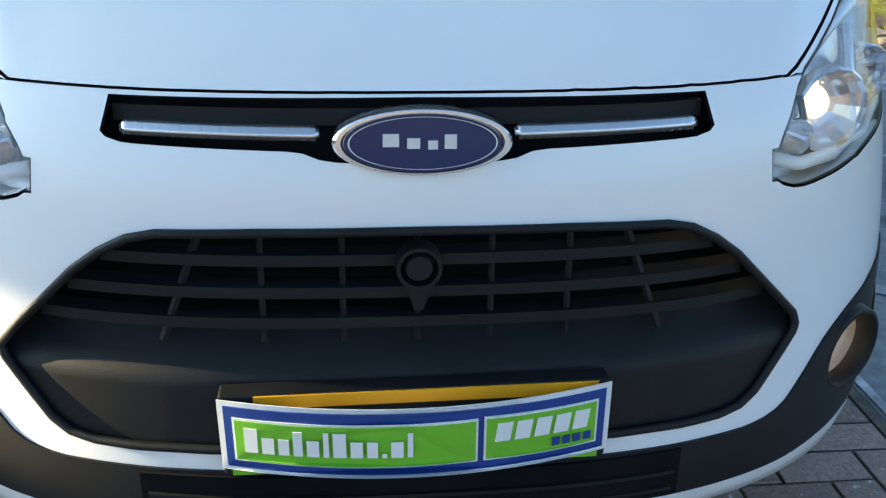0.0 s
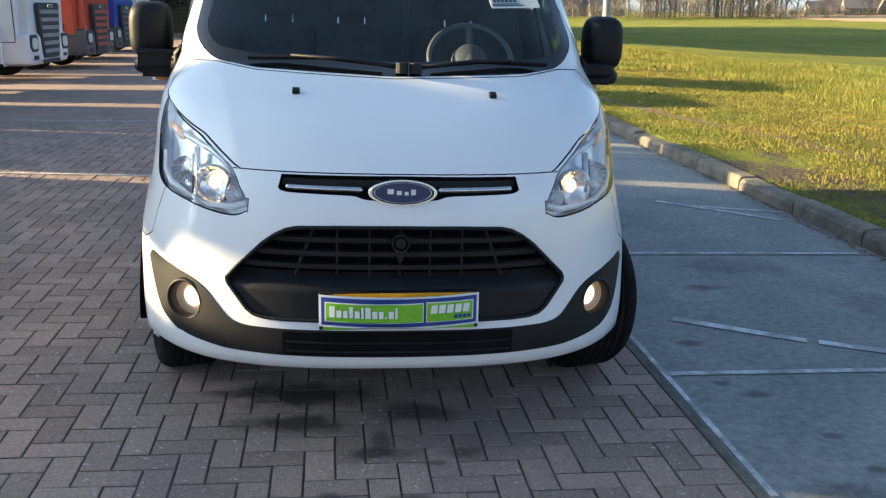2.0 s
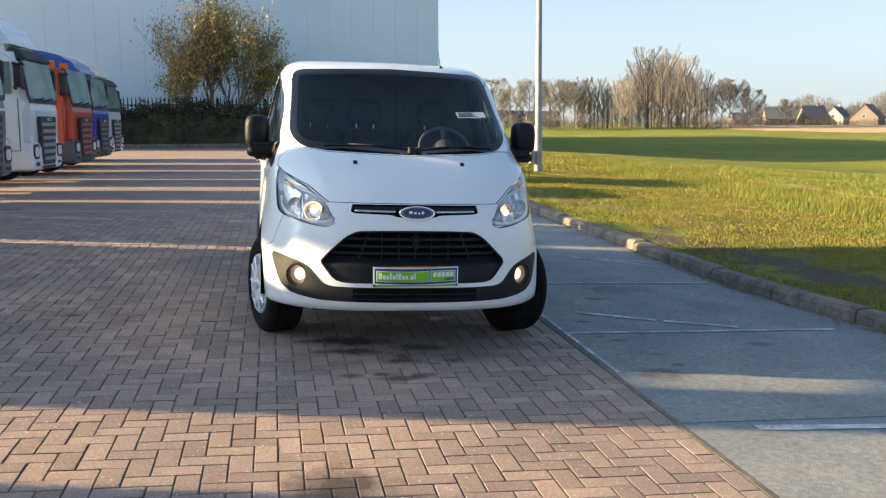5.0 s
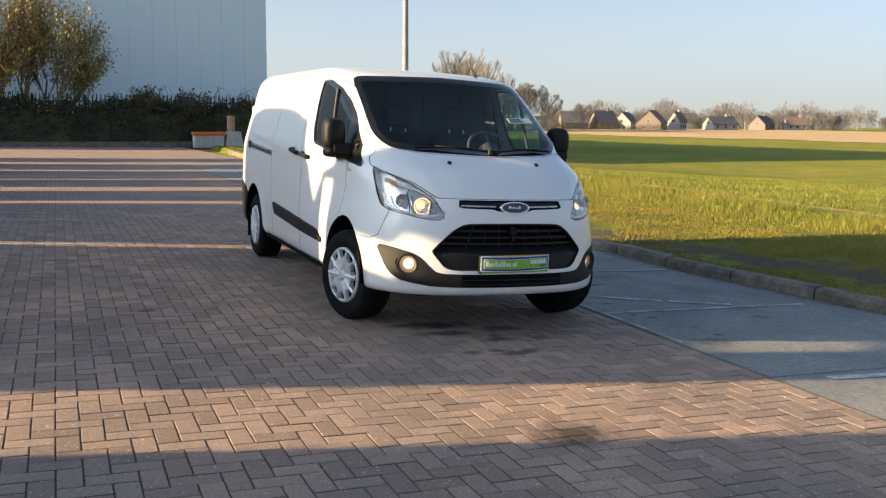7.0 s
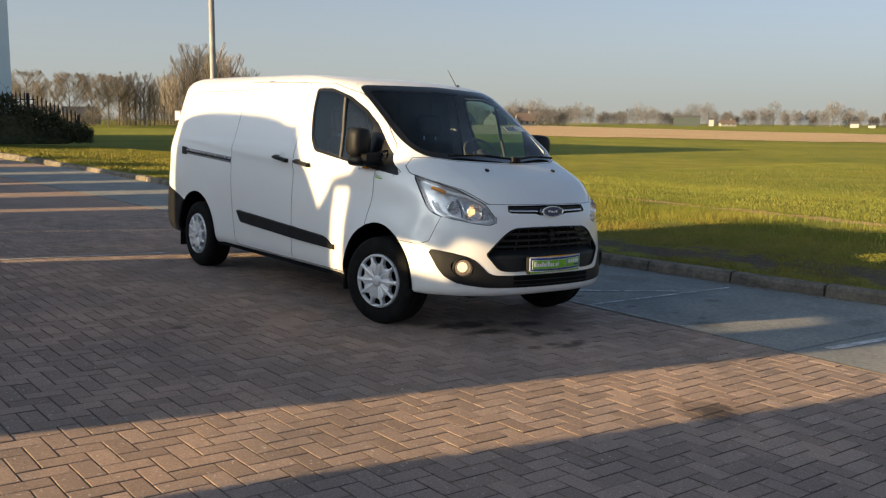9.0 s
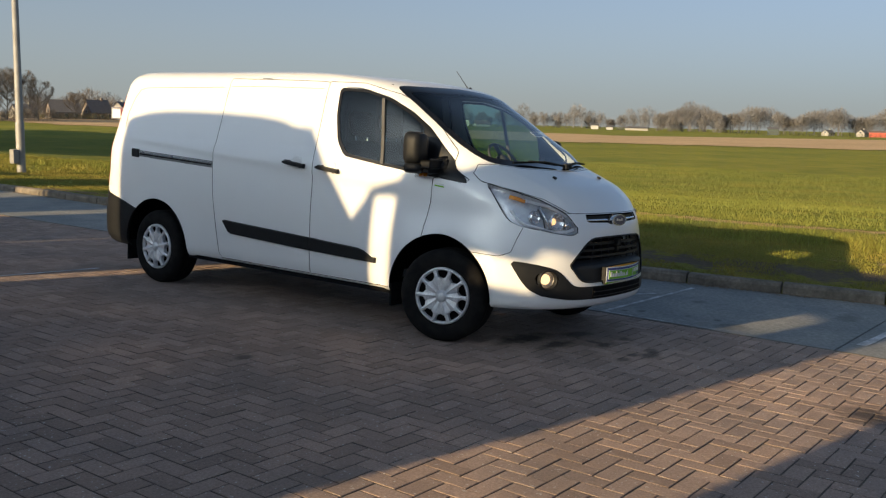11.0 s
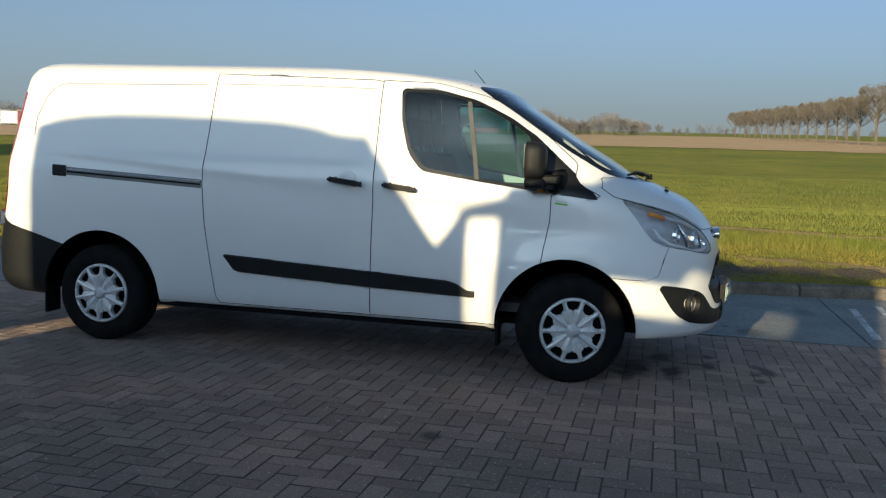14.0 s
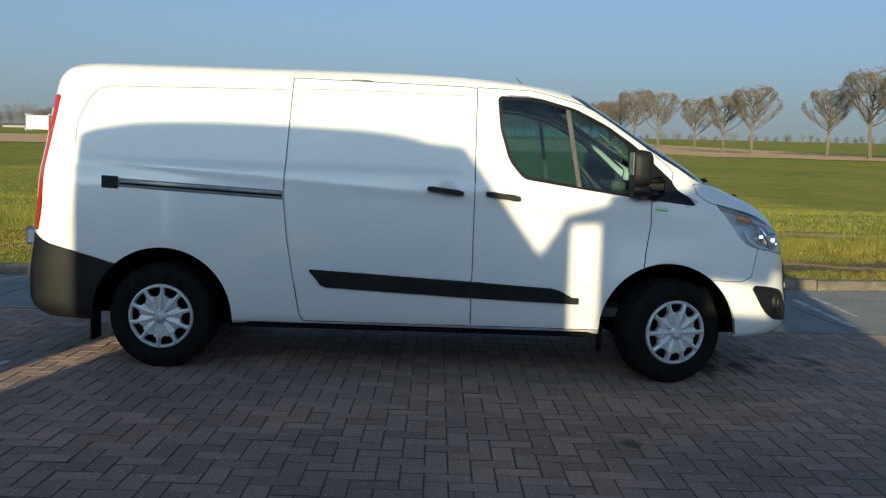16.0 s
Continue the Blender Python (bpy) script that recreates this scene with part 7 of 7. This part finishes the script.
        for ya, za, yb, zb in ((1.26, 0.75, 1.28, 2.70), (0.22, 0.75, 0.235, 1.85), (0.22, 0.74, 1.28, 0.755)):
            part("door_edge", boxed(sx * (w - 0.02), ya, za, sx * (w + 0.008), yb, zb), CHASSIS, cab)
        part("door_handle", boxed(sx * (w - 0.01), 1.02, 1.52, sx * (w + 0.03), 1.20, 1.57, 0.01), CHASSIS, cab)
        part("marker_lamp", boxed(sx * (w - 0.01), 1.5, 1.0, sx * (w + 0.02), 1.62, 1.05, 0.01), ORANGE, cab, "orange side marker")
        mr = part("mirror", boxed(sx * (w + 0.03), 0.06, 2.08, sx * (w + 0.15), 0.22, 2.56, 0.05), CHASSIS, t)
        part("mirror_arm", boxed(sx * (w - 0.10), 0.12, 2.53, sx * (w + 0.1), 0.18, 2.58, 0.01), CHASSIS, mr)
        part("step_panel", boxed(sx * (w - 0.12), 0.5, 0.35, sx * (w + 0.01), 2.1, 1.0, 0.05), lower, t)
        for yy in (1.35, 4.6):
            b = bmesh.new()
            lathe(b, [(0.0, 0.05), (0.20, 0.03), (0.28, -0.02), (0.30, 0.0), (0.36, -0.01), (0.49, 0.02), (0.51, 0.08), (0.51, 0.30), (0.3, 0.32)], 28, Matrix.Translation((sx * 1.22, yy, 0.51)) @ pose(0, 0, 0, 0, 0, 180 if sx > 0 else 0))
            bmesh.ops.recalc_face_normals(b, faces=b.faces)
            part("wheel", b, TYRE, t)
    if beacons:
        for x in (-0.95, 0.35):
            part("beacon", boxed(x, 0.48, hgt - 0.02, x + 0.20, 0.68, hgt + 0.22, 0.04), ORANGE, t, "orange beacon")
    # trailer added behind the cab to close the sunlit gaps in the row
    if box:
        part("shade_trailer", boxed(-1.24, 2.75, 1.15, 1.24, 10.5, 3.6, 0.04), TRAILER, t, "plain grey trailer box added to block sun between the cabs")
        for yy in (7.6, 8.9):
            for sx in (-1, 1):
                b = bmesh.new()
                lathe(b, [(0.0, 0.03), (0.30, 0.0), (0.49, 0.02), (0.51, 0.08), (0.51, 0.30), (0.3, 0.32)], 20, Matrix.Translation((sx * 1.22, yy, 0.51)) @ pose(0, 0, 0, 0, 0, 180 if sx > 0 else 0))
                part("wheel", b, TYRE, t)
    part("chassis", boxed(-0.45, 1.0, 0.62, 0.45, 10.0 if box else 5.6, 0.95, 0.02), CHASSIS, t)
    part("rear_wall", boxed(-w + 0.1, 2.2, 1.0, w - 0.1, 2.34, hgt - 0.1, 0.03), CHASSIS, t)
    return t


HEAD = 87
LG = [mat("grille_black", (0.07, 0.08, 0.10), (0.10, 0.11, 0.13), rough=0.5), mat("grille_red", (0.36, 0.05, 0.035), (0.30, 0.045, 0.03), rough=0.45), mat("grille_grey", (0.26, 0.28, 0.31), (0.20, 0.22, 0.25), rough=0.45)]
ROW = [((-6.35, 13.4), (0.075, 0.125, 0.22), (0.09, 0.12, 0.17), 2.80, 0.35, LG[0], "dark blue-grey lorry cab with a black grille", False),
       ((-6.17, 17.36), (0.80, 0.82, 0.84), (0.80, 0.82, 0.84), 2.95, 0.95, LG[2], "white high-roofed lorry cab with a dark grille", False),
       ((-6.10, 21.66), (0.50, 0.045, 0.02), (0.09, 0.09, 0.10), 2.72, 0.0, LG[1], "red lorry cab with orange roof beacons", True),
       ((-6.40, 26.39), (0.012, 0.075, 0.42), (0.06, 0.065, 0.075), 2.8, 0.75, LG[0], "blue lorry cab with a raised roof fairing", False),
       ((-6.85, 31.99), (0.76, 0.77, 0.78), (0.70, 0.71, 0.72), 2.95, 0.85, LG[2], "white lorry cab with a high roof", False)]
for (x, y), c1, c2, hh, hi, gr, lab, bc in ROW:
    lorry(Matrix.Translation((x, y, ground_z(x, y))) @ pose(0, 0, 0, 0, 0, HEAD) @ Matrix.Diagonal((1, 1, 1.07, 1)), c1, c2, hh, hi, gr, lab, bc, visor=c1[0] > 0.6, box=y > 18, stripe=y < 14)
# ---- unseen vehicles along the near side of the yard, outlined to cast its shade ----
CASTERWHITE = mat("caster_white", (0.60, 0.61, 0.61), (0.54, 0.55, 0.55), rough=0.45, scale=0.6)
ROWDIR = pose(0, 0, 0, 0, 0, -SUN_AZ)
RX, RLEN = -8.45, 2.3


def beside(y, z):
    """Cross place and height in the row of a point seen from the van's flank at y, z."""
    c = -0.96 * math.sin(radians(SUN_AZ)) + y * math.cos(radians(SUN_AZ))
    run = (-0.96 - RX) / math.cos(radians(SUN_AZ))
    return c, z + 0.033 + 0.0115 * y + run * math.tan(radians(SUN_EL))


def shadow_caster(label, outlines, wheels, boards=()):
    t = thing("box_lorry", Matrix(), label, "lorry", "parked box lorries")
    for i, o in enumerate(list(outlines) + list(boards)):
        deep = RLEN if i < len(outlines) else 0.06
        pts = [beside(y, z) for y, z in o]
        bm = bmesh.new()
        prism(bm, pts, -deep, 0, ROWDIR @ Matrix.Translation((RX / math.cos(radians(SUN_AZ)), 0, 0)) @ Matrix(((0, 1, 0, 0), (1, 0, 0, 0), (0, 0, 1, 0), (0, 0, 0, 1))))
        bmesh.ops.recalc_face_normals(bm, faces=bm.faces)
        part(("body", "cab", "caster_block", "caster_base")[min(i, 3)] if i < len(outlines) else "shadow_board", bm, CASTERWHITE if i < 2 else CHASSIS, t)
    for y in wheels:
        c, _ = beside(y, 0)
        for k in (0.25, RLEN - 0.35):
            p = ROWDIR @ Vector((RX / math.cos(radians(SUN_AZ)) - k, c, 0))
            b = bmesh.new()
            lathe(b, [(0.0, 0.0), (0.26, -0.02), (0.45, 0.0), (0.47, 0.05), (0.47, 0.26), (0.2, 0.28)], 24, Matrix.Translation((p.x, p.y, ground_z(p.x, p.y) + 0.47)) @ ROWDIR)
            bmesh.ops.recalc_face_normals(b, faces=b.faces)
            part("wheel", b, RUBBER, t)
    return t


# outlines traced back towards the sun from the shade's edges on the flank
LOW = -1.05
shadow_caster("unseen white box lorry outlined to cast shade on the van's flank", [
    [(3.85, LOW), (3.85, 1.335), (3.80, 1.365), (3.70, 1.40), (3.5, 1.445), (3.25, 1.475), (2.95, 1.495), (2.5, 1.51), (2.04, 1.515), (1.85, 1.505), (1.71, 1.485), (1.62, 1.455), (1.62, LOW)],
    [(1.62, LOW), (1.62, 1.46), (1.40, 1.455), (0.89, 0.79), (0.76, 0.99), (0.69, 1.02), (0.69, 0.30), (0.50, 0.28), (0.50, LOW)]], (3.3, 1.2))
shadow_caster("unseen white box lorry with boards shaped to cast the shade", [
    [(0.51, 0.80), (0.51, 1.02), (0.47, 1.16), (0.45, 1.22), (-0.05, 1.30), (-0.20, 1.46), (-0.20, 0.80)],
    [(-1.13, LOW), (-1.13, 1.53), (-1.75, 1.50), (-1.85, 1.3), (-1.85, LOW)],
    [(0.51, LOW), (0.51, 0.80), (-0.20, 0.80), (-0.20, LOW)],
    [(-0.20, LOW), (-0.20, 0.50), (-0.62, 0.50), (-0.62, 0.56), (-1.13, 0.54), (-1.13, LOW)]], (0.1, -1.3), [[(0.50, 1.03), (0.70, 1.00), (0.78, 0.96), (0.74, 1.05), (0.47, 1.15)], [(-0.20, 0.72), (-0.20, 1.46), (-0.30, 1.52), (-0.86, 1.53), (-0.86, 0.84), (-0.66, 0.84), (-0.60, 0.72)], [(-0.86, 0.84), (-0.86, 1.53), (-1.13, 1.53), (-1.13, 0.80)]])
shadow_caster("unseen white box lorry that shades one side of a sun gap", [[(-2.83, LOW), (-2.83, 1.1), (-3.0, 1.3), (-5.3, 1.35), (-5.3, LOW)]], (-3.3, -4.8))
shadow_caster("unseen white box lorry that shades the near end of the yard", [[(-5.6, LOW), (-5.6, 1.4), (-9.0, 1.4), (-9.0, LOW)]], (-6.2, -8.2))
shadow_caster("unseen white box lorry notched to let a narrow sun streak through", [[(4.14, LOW), (4.14, 0.87), (4.76, 0.87), (4.82, 0.50), (5.04, 0.50), (5.10, 0.87), (6.85, 0.86), (6.85, LOW)]], (4.7, 6.0))
shadow_caster("unseen white box lorry that shades the yard beside the lorry cabs", [[(6.9, LOW), (6.9, 0.75), (7.3, 0.75), (7.35, 0.4), (7.55, 0.4), (7.6, 0.75), (10.2, 0.68), (10.2, LOW)]], (7.6, 9.6))
# ---- brick pavers, herringbone ----
CELL = 0.105


def paver_mesh(lx, ly, j=0.0036, b=0.0025):
    x, y = lx / 2 - j, ly / 2 - j
    v = [(sx * (x - b), sy * (y - b), 0) for sx, sy in ((-1, -1), (1, -1), (1, 1), (-1, 1))]
    v += [(sx * x, sy * y, -b) for sx, sy in ((-1, -1), (1, -1), (1, 1), (-1, 1))]
    v += [(sx * x, sy * y, -0.016) for sx, sy in ((-1, -1), (1, -1), (1, 1), (-1, 1))]
    f = [(0, 1, 2, 3)] + [(4 + i, 4 + (i + 1) % 4, (i + 1) % 4, i) for i in range(4)] + [(8 + i, 8 + (i + 1) % 4, 4 + (i + 1) % 4, 4 + i) for i in range(4)]
    return v, f


def lay_pavers():
    rng = np.random.default_rng(11)
    shapes = {True: paver_mesh(2 * CELL, CELL), False: paver_mesh(CELL, 2 * CELL)}
    single = {}
    for k, (v, f) in shapes.items():
        me = bpy.data.meshes.new("paver")
        me.from_pydata(v, [], f)
        me.materials.append(PAVER_ONE)
        me.materials.append(BED)
        me.polygons.foreach_set("material_index", [0] * 5 + [1] * 4)
        single[k] = me
    paving = thing("brick_paving", Matrix(), "red-brown herringbone brick paving with dark joints", "paving", kind="structure")
    verts, faces = [], []
    shapes["half"] = paver_mesh(CELL, CELL)
    edge = 1.156
    for i in range(int(-9.0 / CELL), int(edge / CELL) + 1):
        for j in range(int(-8.8 / CELL), int(9.1 / CELL)):
            d = (i - j) % 4
            flat = d == 0
            key = flat
            if d in (0, 3):
                cx, cy = ((i + 1.0) * CELL, (j + 0.5) * CELL) if flat else ((i + 0.5) * CELL, (j + 1.0) * CELL)
                if (i + (2 if flat else 1)) * CELL > edge:
                    if (i + 1) * CELL > edge or not flat:
                        continue
                    key, cx = "half", (i + 0.5) * CELL
            else:
                continue
            z = ground_z(cx, cy) + rng.normal(0, 0.0008)
            tx, ty = rng.normal(0, 0.004, 2)
            if key != "half" and -1.25 < cx < 1.05 and -3.55 < cy < -0.82:
                ob = new("paver", single[flat])
                ob.parent = paving
                ob.matrix_basis = Matrix.Translation((cx, cy, z)) @ Euler((tx + 0.0115, ty + 0.034, rng.normal(0, 0.006))).to_matrix().to_4x4()
                continue
            base = len(verts)
            c, s = math.cos(rng.normal(0, 0.006)), rng.normal(0, 0.006)
            for x, y, h in shapes[key][0]:
                verts.append((cx + x * c - y * s, cy + x * s + y * c, z + h + (ty + 0.034) * -x + (tx + 0.0115) * y))
            faces += [tuple(base + q for q in f) for f in shapes[key][1]]
    rest = from_lists("paver_rest", verts, faces, PAVER, paving)
    rest.data.materials.append(BED)
    rest.data.polygons.foreach_set("material_index", ([0] * 5 + [1] * 4) * (len(faces) // 9))
    tagged(rest, kind="stuff")


lay_pavers()
